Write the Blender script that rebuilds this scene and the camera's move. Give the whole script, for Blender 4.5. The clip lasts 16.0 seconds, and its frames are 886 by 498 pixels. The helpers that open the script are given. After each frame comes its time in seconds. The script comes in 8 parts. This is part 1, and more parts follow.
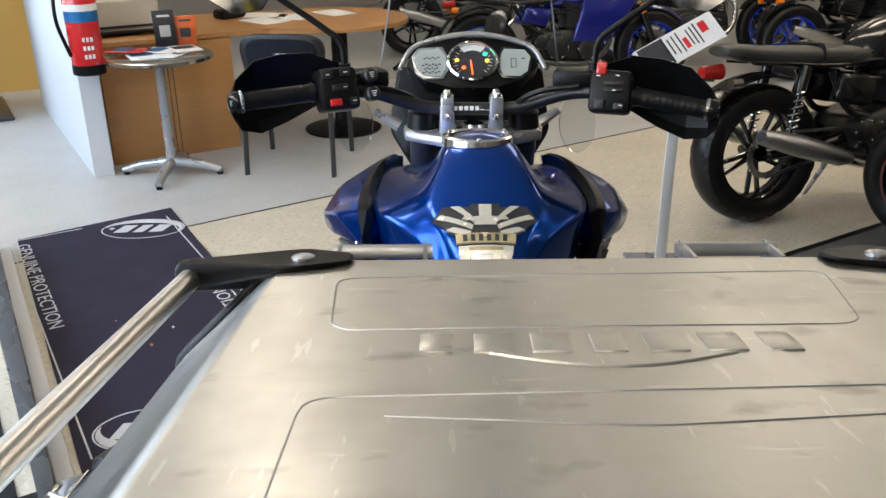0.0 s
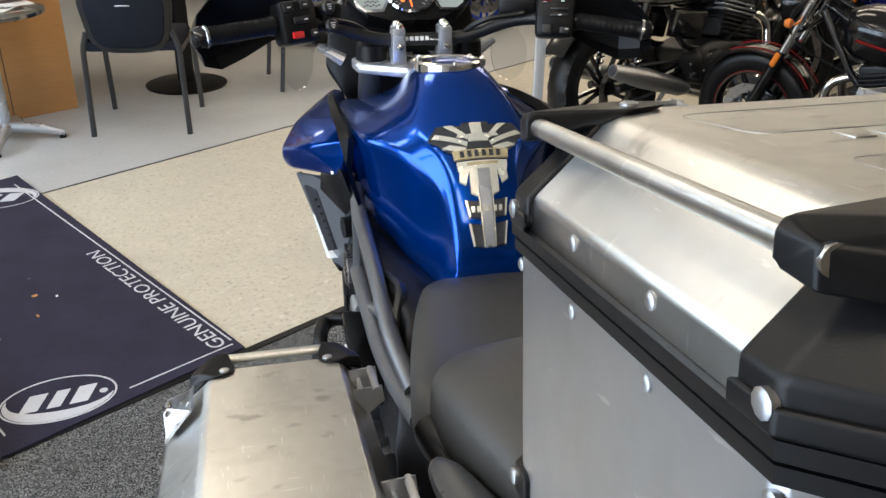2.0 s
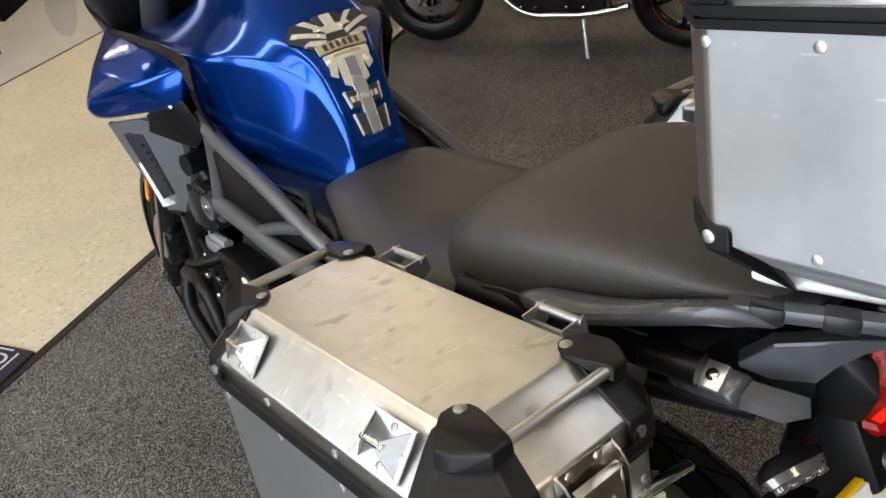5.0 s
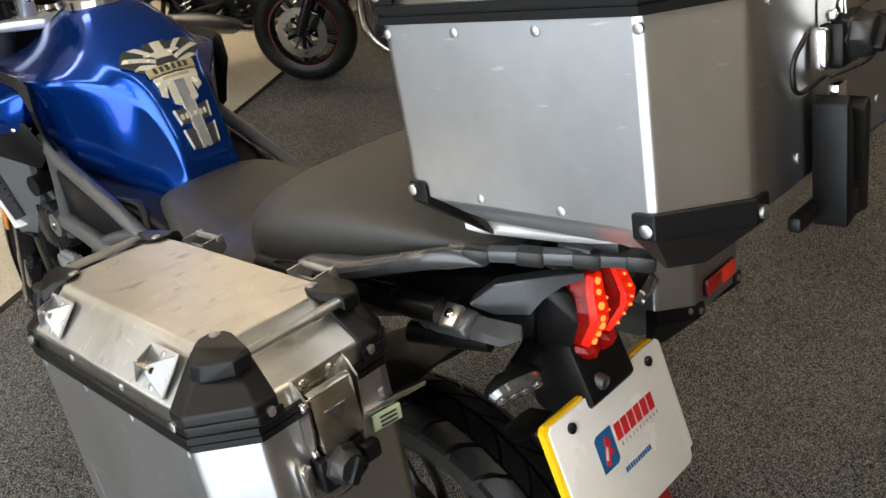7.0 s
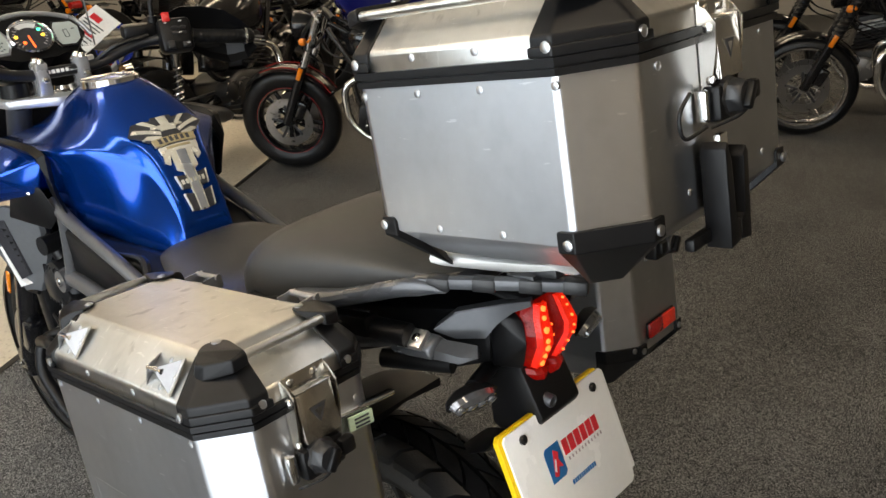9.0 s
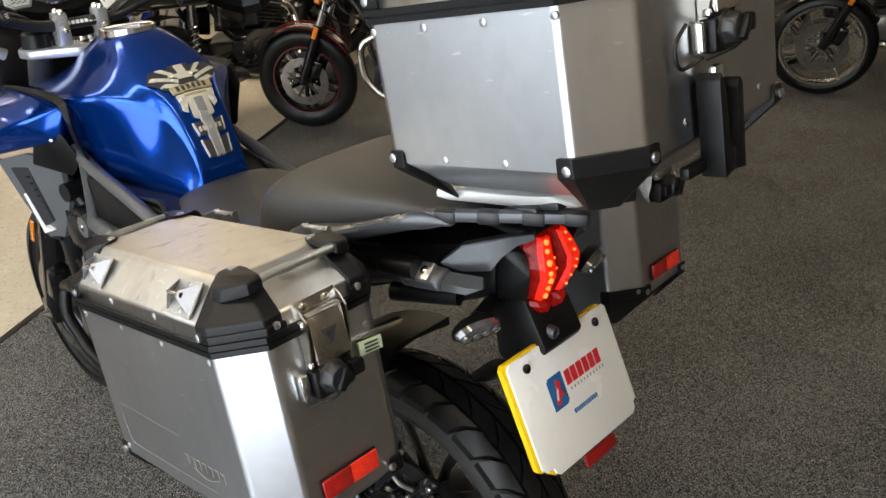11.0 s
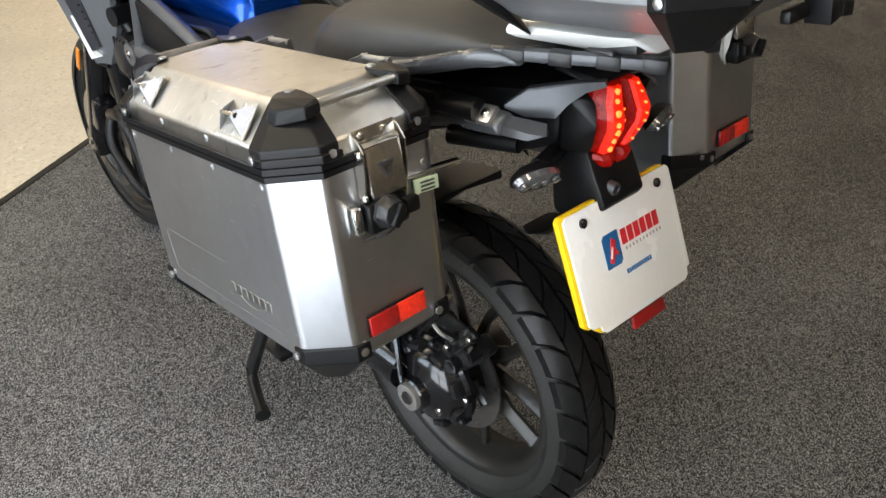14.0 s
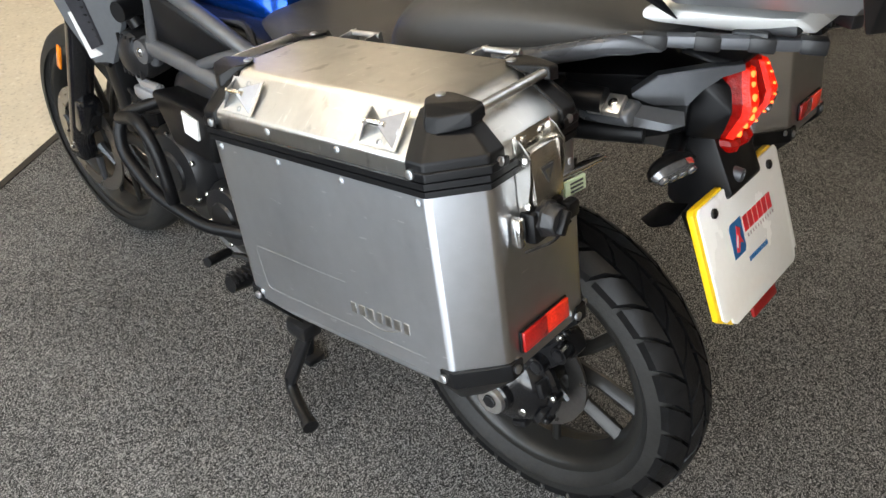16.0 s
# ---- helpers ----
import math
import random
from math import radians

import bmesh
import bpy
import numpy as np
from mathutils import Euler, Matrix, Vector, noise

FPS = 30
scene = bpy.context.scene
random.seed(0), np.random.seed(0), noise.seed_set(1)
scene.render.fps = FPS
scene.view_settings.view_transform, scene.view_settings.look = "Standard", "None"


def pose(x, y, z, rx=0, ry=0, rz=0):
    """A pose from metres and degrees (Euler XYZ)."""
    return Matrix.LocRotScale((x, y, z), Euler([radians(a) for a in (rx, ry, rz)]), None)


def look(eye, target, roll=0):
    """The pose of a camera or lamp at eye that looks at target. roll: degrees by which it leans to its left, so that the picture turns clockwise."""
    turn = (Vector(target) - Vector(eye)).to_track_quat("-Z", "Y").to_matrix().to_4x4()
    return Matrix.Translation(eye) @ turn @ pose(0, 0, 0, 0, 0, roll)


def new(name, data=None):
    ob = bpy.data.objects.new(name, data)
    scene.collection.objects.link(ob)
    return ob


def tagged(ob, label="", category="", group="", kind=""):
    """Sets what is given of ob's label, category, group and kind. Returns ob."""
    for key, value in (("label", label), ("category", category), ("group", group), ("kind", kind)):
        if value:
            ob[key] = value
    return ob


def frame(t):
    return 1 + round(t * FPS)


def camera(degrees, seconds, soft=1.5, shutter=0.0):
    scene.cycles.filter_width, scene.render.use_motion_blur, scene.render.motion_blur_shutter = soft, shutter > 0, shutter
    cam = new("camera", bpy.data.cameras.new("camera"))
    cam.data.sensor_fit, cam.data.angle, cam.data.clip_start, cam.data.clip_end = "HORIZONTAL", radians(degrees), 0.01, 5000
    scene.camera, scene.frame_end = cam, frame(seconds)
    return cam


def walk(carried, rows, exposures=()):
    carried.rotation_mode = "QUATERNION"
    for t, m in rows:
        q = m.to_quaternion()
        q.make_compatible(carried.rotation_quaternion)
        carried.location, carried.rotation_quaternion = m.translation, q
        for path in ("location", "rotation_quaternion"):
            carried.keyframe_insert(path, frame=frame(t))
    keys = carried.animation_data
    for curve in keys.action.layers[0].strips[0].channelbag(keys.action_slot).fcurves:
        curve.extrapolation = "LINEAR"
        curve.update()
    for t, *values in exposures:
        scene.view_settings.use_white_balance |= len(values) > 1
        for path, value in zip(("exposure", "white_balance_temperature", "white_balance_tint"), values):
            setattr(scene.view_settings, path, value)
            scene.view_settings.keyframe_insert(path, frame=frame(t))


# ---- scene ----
cam = camera(55.2, 16.0)
PATH = [
    (0, (-0.048, -0.247, 1.559), (-0.106, 1.589, 0.769), -0.3),
    (0.5, (-0.131, -0.257, 1.555), (-0.059, 1.572, 0.748), -0.0),
    (1, (-0.227, -0.281, 1.546), (-0.002, 1.528, 0.723), 0.4),
    (1.5, (-0.3, -0.309, 1.54), (0.026, 1.477, 0.701), 1.0),
    (2, (-0.335, -0.32, 1.531), (0.023, 1.44, 0.65), 0.7),
    (2.5, (-0.356, -0.295, 1.517), (0.014, 1.441, 0.597), -0.2),
    (3, (-0.408, -0.236, 1.509), (0.002, 1.486, 0.577), -1.8),
    (3.2, (-0.433, -0.211, 1.509), (0.009, 1.496, 0.565), -2.2),
    (5.3, (-0.703, -0.225, 1.493), (0.361, 1.103, 0.441), -4.7),
    (5.5, (-0.705, -0.244, 1.496), (0.392, 1.063, 0.453), -4.7),
    (6, (-0.681, -0.3, 1.494), (0.446, 0.99, 0.463), -4.8),
    (6.5, (-0.668, -0.384, 1.492), (0.485, 0.889, 0.466), -4.2),
    (7, (-0.694, -0.461, 1.496), (0.499, 0.813, 0.519), -3.5),
    (7.5, (-0.728, -0.517, 1.501), (0.506, 0.772, 0.598), -3.4),
    (8, (-0.754, -0.559, 1.506), (0.518, 0.745, 0.681), -3.0),
    (8.2, (-0.765, -0.57, 1.507), (0.521, 0.738, 0.711), -2.8),
    (10.3, (-0.838, -0.639, 1.489), (0.462, 0.668, 0.713), -2.4),
    (10.5, (-0.835, -0.645, 1.487), (0.439, 0.669, 0.679), -2.7),
    (11, (-0.836, -0.648, 1.481), (0.408, 0.666, 0.629), -2.9),
    (11.5, (-0.826, -0.648, 1.467), (0.369, 0.654, 0.532), -2.3),
    (12, (-0.822, -0.658, 1.454), (0.315, 0.645, 0.448), -1.6),
    (12.5, (-0.812, -0.659, 1.442), (0.274, 0.638, 0.375), -1.7),
    (13, (-0.803, -0.67, 1.438), (0.262, 0.636, 0.361), -1.3),
    (13.5, (-0.809, -0.664, 1.433), (0.252, 0.642, 0.351), -0.6),
    (14, (-0.846, -0.613, 1.429), (0.234, 0.65, 0.317), -0.1),
    (14.5, (-0.883, -0.537, 1.43), (0.226, 0.673, 0.287), 0.2),
    (15, (-0.915, -0.463, 1.427), (0.225, 0.701, 0.268), 0.3),
    (15.5, (-0.943, -0.404, 1.427), (0.23, 0.721, 0.261), 0.1),
    (16, (-0.976, -0.369, 1.423), (0.211, 0.739, 0.256), -0.3),
]
walk(cam, [(t, look(eye, target, roll)) for t, eye, target, roll in PATH], [(0, -0.06, 5950, 10), (1, 0.02, 5980, 10), (3, 0.0, 6100, 10), (6, -0.07, 6800, 10), (9, -0.06, 6800, 10), (11, -0.02, 6700, 10), (12.5, 0.16, 6600, 10), (16, 0.24, 6600, 10)])

# ---- world and light ----
world = bpy.data.worlds.new("world")
scene.world = world
world.use_nodes = True
wn, wl = world.node_tree.nodes, world.node_tree.links
sky = wn.new("ShaderNodeTexSky")
sky.sky_type, sky.sun_disc = "NISHITA", False
sky.sun_elevation, sky.sun_rotation = radians(35), radians(250)
wl.new(sky.outputs[0], wn["Background"].inputs[0])
wn["Background"].inputs[1].default_value = 0.12


def area(name, m, sx, sy, power, colour, spread=180):
    data = bpy.data.lights.new(name, "AREA")
    data.shape, data.size, data.size_y, data.energy, data.color = "RECTANGLE", sx, sy, power, colour
    data.spread = radians(spread)
    ob = new(name, data)
    ob.matrix_world = m
    return ob


# ---- materials ----
def mat(name, colour, rough=0.5, metal=0.0, vary=0.15, scale=8.0, fine=120.0, bump=0.0, bump_scale=200.0, coat=0.0,
        rough_vary=0.1, stretch=(1, 1, 1), second=None, spec=0.5, brushed=None, emit=None, emit_power=0.0, alpha_trans=0.0, coords="Object", flecks=()):
    """A procedural surface: base colour broken up at two scales, uneven gloss, fine relief."""
    m = bpy.data.materials.new(name)
    m.use_nodes = True
    n, l = m.node_tree.nodes, m.node_tree.links
    p = n["Principled BSDF"]
    tc = n.new("ShaderNodeTexCoord")
    mp = n.new("ShaderNodeMapping")
    mp.inputs["Scale"].default_value = stretch
    l.new(tc.outputs[coords], mp.inputs[0])
    big = n.new("ShaderNodeTexNoise")
    big.inputs["Scale"].default_value, big.inputs["Detail"].default_value = scale, 5
    small = n.new("ShaderNodeTexNoise")
    small.inputs["Scale"].default_value, small.inputs["Detail"].default_value = fine, 3
    for t in (big, small):
        l.new(mp.outputs[0], t.inputs["Vector"])
    mix = n.new("ShaderNodeMix")
    mix.data_type = "FLOAT"
    mix.inputs[0].default_value = 0.5
    l.new(big.outputs[0], mix.inputs[2])
    l.new(small.outputs[0], mix.inputs[3])
    ramp = n.new("ShaderNodeValToRGB")
    lo = tuple(max(0, v * (1 - vary)) for v in colour)
    hi = second or tuple(min(1, v * (1 + vary)) for v in colour)
    ramp.color_ramp.elements[0].color, ramp.color_ramp.elements[0].position = (*lo, 1), 0.3
    ramp.color_ramp.elements[1].color, ramp.color_ramp.elements[1].position = (*hi, 1), 0.7
    l.new(mix.outputs[0], ramp.inputs[0])
    out = ramp.outputs[0]
    for f_scale, f_from, f_to, f_colour, f_stretch, f_amount in flecks:  # specks, smears and scratches
        fm = n.new("ShaderNodeMapping")
        fm.inputs["Scale"].default_value = f_stretch
        l.new(tc.outputs[coords], fm.inputs[0])
        ft = n.new("ShaderNodeTexNoise")
        ft.inputs["Scale"].default_value, ft.inputs["Detail"].default_value = f_scale, 3
        l.new(fm.outputs[0], ft.inputs["Vector"])
        fr = n.new("ShaderNodeMapRange")
        fr.inputs[1].default_value, fr.inputs[2].default_value, fr.inputs[4].default_value = f_from, f_to, f_amount
        l.new(ft.outputs[0], fr.inputs[0])
        fx = n.new("ShaderNodeMix")
        fx.data_type = "RGBA"
        l.new(fr.outputs[0], fx.inputs[0])
        l.new(out, fx.inputs[6])
        fx.inputs[7].default_value = (*f_colour, 1)
        out = fx.outputs[2]
    l.new(out, p.inputs["Base Color"])
    rr = n.new("ShaderNodeMapRange")
    rr.inputs[3].default_value, rr.inputs[4].default_value = max(0.02, rough - rough_vary), min(1, rough + rough_vary)
    l.new(big.outputs[0], rr.inputs[0])
    l.new(rr.outputs[0], p.inputs["Roughness"])
    p.inputs["Metallic"].default_value = metal
    if brushed:  # the way in which the brushing spreads highlights
        tangent = n.new("ShaderNodeCombineXYZ")
        for k in range(3):
            tangent.inputs[k].default_value = brushed[k]
        l.new(tangent.outputs[0], p.inputs["Tangent"])
        p.inputs["Anisotropic"].default_value = 0.75
    p.inputs["Specular IOR Level"].default_value = spec
    p.inputs["Coat Weight"].default_value = coat
    p.inputs["Coat Roughness"].default_value = 0.04
    if alpha_trans:
        p.inputs["Transmission Weight"].default_value = alpha_trans
    if emit:
        p.inputs["Emission Color"].default_value = (*emit, 1)
        p.inputs["Emission Strength"].default_value = emit_power
    if bump:
        bt = n.new("ShaderNodeTexNoise")
        bt.inputs["Scale"].default_value, bt.inputs["Detail"].default_value = bump_scale, 4
        l.new(mp.outputs[0], bt.inputs["Vector"])
        bp = n.new("ShaderNodeBump")
        bp.inputs["Strength"].default_value, bp.inputs["Distance"].default_value = bump, 0.002
        l.new(bt.outputs[0], bp.inputs["Height"])
        l.new(bp.outputs[0], p.inputs["Normal"])
    return m


ONE = (1, 1, 1)


def tuft_carpet(name):
    """Cord carpet: dark, mid and pale tufts a few millimetres across, with faint wear at a larger scale."""
    m = bpy.data.materials.new(name)
    m.use_nodes = True
    n, l = m.node_tree.nodes, m.node_tree.links
    p = n["Principled BSDF"]
    p.inputs["Roughness"].default_value, p.inputs["Specular IOR Level"].default_value = 0.97, 0.04
    tc, mp, vo, sp = (n.new(k) for k in ("ShaderNodeTexCoord", "ShaderNodeMapping", "ShaderNodeTexVoronoi", "ShaderNodeSeparateColor"))
    mp.inputs["Scale"].default_value = (1.0, 1.35, 1.0)
    vo.inputs["Scale"].default_value = 475
    l.new(tc.outputs["Object"], mp.inputs[0])
    l.new(mp.outputs[0], vo.inputs["Vector"])
    l.new(vo.outputs["Color"], sp.inputs[0])
    wear, clump, mul, ramp = (n.new(k) for k in ("ShaderNodeTexNoise", "ShaderNodeTexNoise", "ShaderNodeMath", "ShaderNodeValToRGB"))
    wear.inputs["Scale"].default_value, clump.inputs["Scale"].default_value = 1.7, 55
    for t in (wear, clump):
        l.new(tc.outputs["Object"], t.inputs["Vector"])
    mix = n.new("ShaderNodeMix")
    mix.inputs[0].default_value = 0.16
    l.new(sp.outputs[0], mix.inputs[2])
    l.new(clump.outputs[0], mix.inputs[3])
    mul.operation = "MULTIPLY_ADD"
    mul.inputs[1].default_value, mul.inputs[2].default_value = 0.25, -0.125
    l.new(wear.outputs[0], mul.inputs[0])
    add = n.new("ShaderNodeMath")
    l.new(mix.outputs[0], add.inputs[0])
    l.new(mul.outputs[0], add.inputs[1])
    e = ramp.color_ramp.elements
    e[0].position, e[0].color = 0.20, (0.014, 0.0145, 0.015, 1)
    e[1].position, e[1].color = 0.88, (0.41, 0.405, 0.395, 1)
    mid = e.new(0.60)
    mid.color = (0.088, 0.087, 0.085, 1)
    l.new(add.outputs[0], ramp.inputs[0])
    l.new(ramp.outputs[0], p.inputs["Base Color"])
    bump = n.new("ShaderNodeBump")
    bump.inputs["Strength"].default_value, bump.inputs["Distance"].default_value = 0.8, 0.003
    l.new(sp.outputs[1], bump.inputs["Height"])
    l.new(bump.outputs[0], p.inputs["Normal"])
    return m


CARPET = tuft_carpet("carpet")
LINO = mat("cream_lino", (0.56, 0.51, 0.41), 0.42, vary=0.10, scale=9, fine=60, bump=0.05, flecks=((38, 0.55, 0.72, (0.36, 0.31, 0.23), ONE, 0.4), (55, 0.60, 0.66, (0.22, 0.18, 0.13), ONE, 0.4), (30, 0.60, 0.75, (0.70, 0.68, 0.60), ONE, 0.6), (1.6, 0.5, 0.8, (0.40, 0.37, 0.30), ONE, 0.5)))
LINO_GREY = mat("grey_lino", (0.47, 0.47, 0.46), 0.4, vary=0.10, scale=5, fine=45, bump=0.05, flecks=((40, 0.58, 0.74, (0.34, 0.33, 0.32), ONE, 0.35), (1.3, 0.5, 0.8, (0.33, 0.32, 0.31), ONE, 0.5)))
MAT_NAVY = mat("navy_mat", (0.030, 0.027, 0.047), 0.9, vary=0.4, scale=6, fine=300, bump=0.8, bump_scale=500, spec=0.2)
MAT_WHITE = mat("mat_print", (0.55, 0.55, 0.58), 0.85, vary=0.1, bump=0.3)
ALU = mat("brushed_aluminium", (0.49, 0.50, 0.52), 0.37, 1.0, vary=0.05, scale=7, fine=60, rough_vary=0.05, brushed=(0.02, 0.05, 1.0), flecks=((9, 0.55, 0.75, (0.62, 0.63, 0.65), (1, 1, 0.5), 0.5), (26, 0.70, 0.74, (0.90, 0.90, 0.90), (1, 1.2, 6), 0.35), (5, 0.52, 0.78, (0.38, 0.395, 0.42), ONE, 0.6), (22, 0.56, 0.75, (0.40, 0.41, 0.43), ONE, 0.35)))
ALU_TOP = mat("worn_aluminium", (0.64, 0.63, 0.60), 0.33, 1.0, vary=0.07, scale=11, fine=50, rough_vary=0.08, bump=0.04, bump_scale=50, brushed=(0.02, 0.75, 0.66), flecks=((13, 0.56, 0.74, (0.42, 0.41, 0.39), (1, 1.6, 1), 0.55), (34, 0.62, 0.72, (0.26, 0.25, 0.24), (0.8, 1.3, 1), 0.55), (9, 0.55, 0.75, (0.82, 0.81, 0.78), (3, 0.7, 1), 0.45), (45, 0.66, 0.71, (0.88, 0.87, 0.84), (0.5, 3.5, 1), 0.45), (60, 0.67, 0.71, (0.90, 0.89, 0.86), (4, 0.6, 1), 0.45)))
DULLSTEEL = mat("dull_steel", (0.36, 0.36, 0.37), 0.48, 1.0, vary=0.1, scale=30)
STEELPLATE = mat("satin_steel_plate", (0.60, 0.57, 0.52), 0.24, 1.0, vary=0.08, scale=14, fine=90, rough_vary=0.06, brushed=(0.02, 0.05, 1.0), flecks=((50, 0.60, 0.70, (0.38, 0.36, 0.33), (1, 1, 0.3), 0.4),))
STEEL = mat("bright_steel", (0.75, 0.74, 0.72), 0.15, 1.0, vary=0.05)
DISC = mat("ground_steel_disc", (0.34, 0.33, 0.32), 0.30, 1.0, vary=0.12, scale=30, fine=200)
CHROME = mat("chrome", (0.8, 0.8, 0.8), 0.07, 1.0, vary=0.04, rough_vary=0.03)
PLASTIC = mat("black_plastic", (0.0042, 0.0042, 0.0047), 0.38, vary=0.2, scale=20, bump=0.06, bump_scale=1400, rough_vary=0.06, spec=0.24)
PLASTIC_SOFT = mat("grey_black_plastic", (0.012, 0.012, 0.013), 0.38, vary=0.15, scale=14, bump=0.05, bump_scale=1400, rough_vary=0.06)
GLOSS = mat("gloss_black", (0.006, 0.006, 0.007), 0.16, vary=0.1, coat=0.25, rough_vary=0.04)
SILVER = mat("silver_paint", (0.42, 0.43, 0.45), 0.28, 0.6, vary=0.06, coat=0.5)
TAILGREY = mat("satin_dark_grey", (0.085, 0.088, 0.095), 0.30, 0.40, vary=0.1, bump=0.04, bump_scale=900)
GRAPHITE = mat("graphite_frame_paint", (0.060, 0.062, 0.067), 0.36, 0.45, vary=0.1, bump=0.05)
SHROUD = mat("satin_grey_paint", (0.20, 0.21, 0.225), 0.34, 0.55, vary=0.06, bump=0.04)
FRAME = mat("frame_paint", (0.125, 0.128, 0.135), 0.34, 0.55, vary=0.1, bump=0.05)
BLUE = mat("metallic_blue_paint", (0.0003, 0.050, 0.34), 0.17, 0.82, vary=0.08, scale=3, fine=1500, coat=0.5, rough_vary=0.02, spec=0.2)
VINYL = mat("seat_vinyl", (0.036, 0.034, 0.031), 0.44, vary=0.12, bump=0.35, bump_scale=700, rough_vary=0.05)
WHEELPAINT = mat("dark_wheel_paint", (0.022, 0.021, 0.019), 0.36, 0.3, vary=0.15, bump=0.04)
SIDEWALL = mat("dusty_tyre_sidewall", (0.020, 0.0195, 0.0185), 0.58, vary=0.35, scale=18, bump=0.3, bump_scale=260, spec=0.3)
RUBBER = mat("tyre_rubber", (0.0065, 0.0065, 0.007), 0.34, vary=0.4, scale=40, bump=0.25, bump_scale=300, rough_vary=0.12, spec=0.30)
ENGINE = mat("engine_black", (0.012, 0.012, 0.013), 0.36, 0.2, vary=0.2, bump=0.1)
REDLENS = mat("red_lens", (0.16, 0.002, 0.0015), 0.10, vary=0.6, scale=90, bump=0.7, bump_scale=220, coat=0.0, spec=0.25, emit=(1.0, 0.012, 0.004), emit_power=0.10)
MACHINED = mat("machined_steel", (0.82, 0.81, 0.80), 0.36, 1.0, vary=0.06, scale=60)
REDLED = mat("lit_red_led", (0.9, 0.1, 0.05), 0.2, emit=(1.0, 0.13, 0.018), emit_power=3.2)
LIGHTBAR = mat("lit_red_light_bar", (0.55, 0.01, 0.004), 0.12, vary=0.6, scale=130, fine=420, bump=1.0, bump_scale=330, emit=(1.0, 0.020, 0.004), emit_power=0.55)
REFLECT_BRIGHT = mat("bright_red_reflector", (0.75, 0.03, 0.012), 0.15, vary=0.35, scale=60, fine=400, coat=0.6)
MATTING = mat("dark_matting", (0.016, 0.018, 0.022), 0.85, vary=0.3, scale=8, fine=300, bump=0.8, bump_scale=300, spec=0.2)
LENS = mat("smoky_clear_lens", (0.16, 0.16, 0.165), 0.10, 0.6, vary=0.3, scale=80, coat=0.6)
DARKRED = mat("dark_red_stripe", (0.26, 0.008, 0.008), 0.3, vary=0.1)
REFLECT = mat("red_reflector", (0.33, 0.010, 0.008), 0.15, vary=0.45, scale=60, fine=400, coat=0.6)
WHITE = mat("white_acrylic", (0.78, 0.78, 0.76), 0.25, vary=0.03, coat=0.3)
YELLOW = mat("yellow_acrylic", (0.80, 0.52, 0.01), 0.3, vary=0.04)


def clear_sheet(name):
    """Thin clear sheet: light goes straight through, with a glossy sheen at grazing angles."""
    m = bpy.data.materials.new(name)
    m.use_nodes = True
    n, l = m.node_tree.nodes, m.node_tree.links
    n.remove(n["Principled BSDF"])
    t, g, f, x = (n.new(k) for k in ("ShaderNodeBsdfTransparent", "ShaderNodeBsdfGlossy", "ShaderNodeFresnel", "ShaderNodeMixShader"))
    t.inputs[0].default_value = (0.93, 0.94, 0.94, 1)
    g.inputs["Roughness"].default_value = 0.04
    f.inputs[0].default_value = 1.18
    l.new(f.outputs[0], x.inputs[0])
    l.new(t.outputs[0], x.inputs[1])
    l.new(g.outputs[0], x.inputs[2])
    l.new(x.outputs[0], n["Material Output"].inputs[0])
    return m


CLEAR = clear_sheet("clear_acrylic")
LAMINATE = mat("beech_laminate", (0.47, 0.24, 0.085), 0.35, vary=0.12, scale=2, fine=14, stretch=(1, 1, 9), bump=0.02)
WALLWHITE = mat("white_wall_paint", (0.60, 0.61, 0.63), 0.6, vary=0.05, scale=2, bump=0.1)
WALLYELLOW = mat("yellow_wall_paint", (0.72, 0.46, 0.12), 0.6, vary=0.06, scale=2, bump=0.1)
WALLGREY = mat("cream_wall_paint", (0.40, 0.37, 0.32), 0.7, vary=0.08, scale=1, bump=0.1)
CEIL = mat("ceiling_tiles", (0.68, 0.63, 0.54), 0.8, vary=0.08, scale=2, bump=0.2)
FABRIC = mat("charcoal_fabric", (0.014, 0.016, 0.023), 0.9, spec=0.15, vary=0.25, bump=0.6, bump_scale=500)
RED = mat("red_paint", (0.55, 0.02, 0.02), 0.25, vary=0.08, coat=0.5)
ORANGE = mat("amber_lens", (0.75, 0.20, 0.01), 0.15, vary=0.1, coat=0.5)
PAPER = mat("paper", (0.75, 0.74, 0.72), 0.6, vary=0.08, scale=20)
INK = mat("dark_print", (0.03, 0.03, 0.035), 0.4, vary=0.3, scale=30)
INKBLUE = mat("blue_print", (0.01, 0.12, 0.32), 0.35, vary=0.05)
INKRED = mat("red_print", (0.60, 0.02, 0.03), 0.35, vary=0.05)
PALEPRINT = mat("pale_foil_print", (0.80, 0.76, 0.64), 0.24, 0.45, vary=0.12, scale=40, coat=0.6)
GOLD = mat("pale_gold_foil", (0.74, 0.62, 0.36), 0.24, 0.6, vary=0.15, scale=30, coat=0.6)
LCD = mat("lcd_screen", (0.36, 0.40, 0.38), 0.2, vary=0.05, emit=(0.55, 0.6, 0.56), emit_power=0.12)
LAMPGLOW = mat("lamp_tube", (0.9, 0.9, 0.9), 0.5, emit=(1.0, 0.825, 0.60), emit_power=12)


# ---- mesh helpers ----
ORG = {}


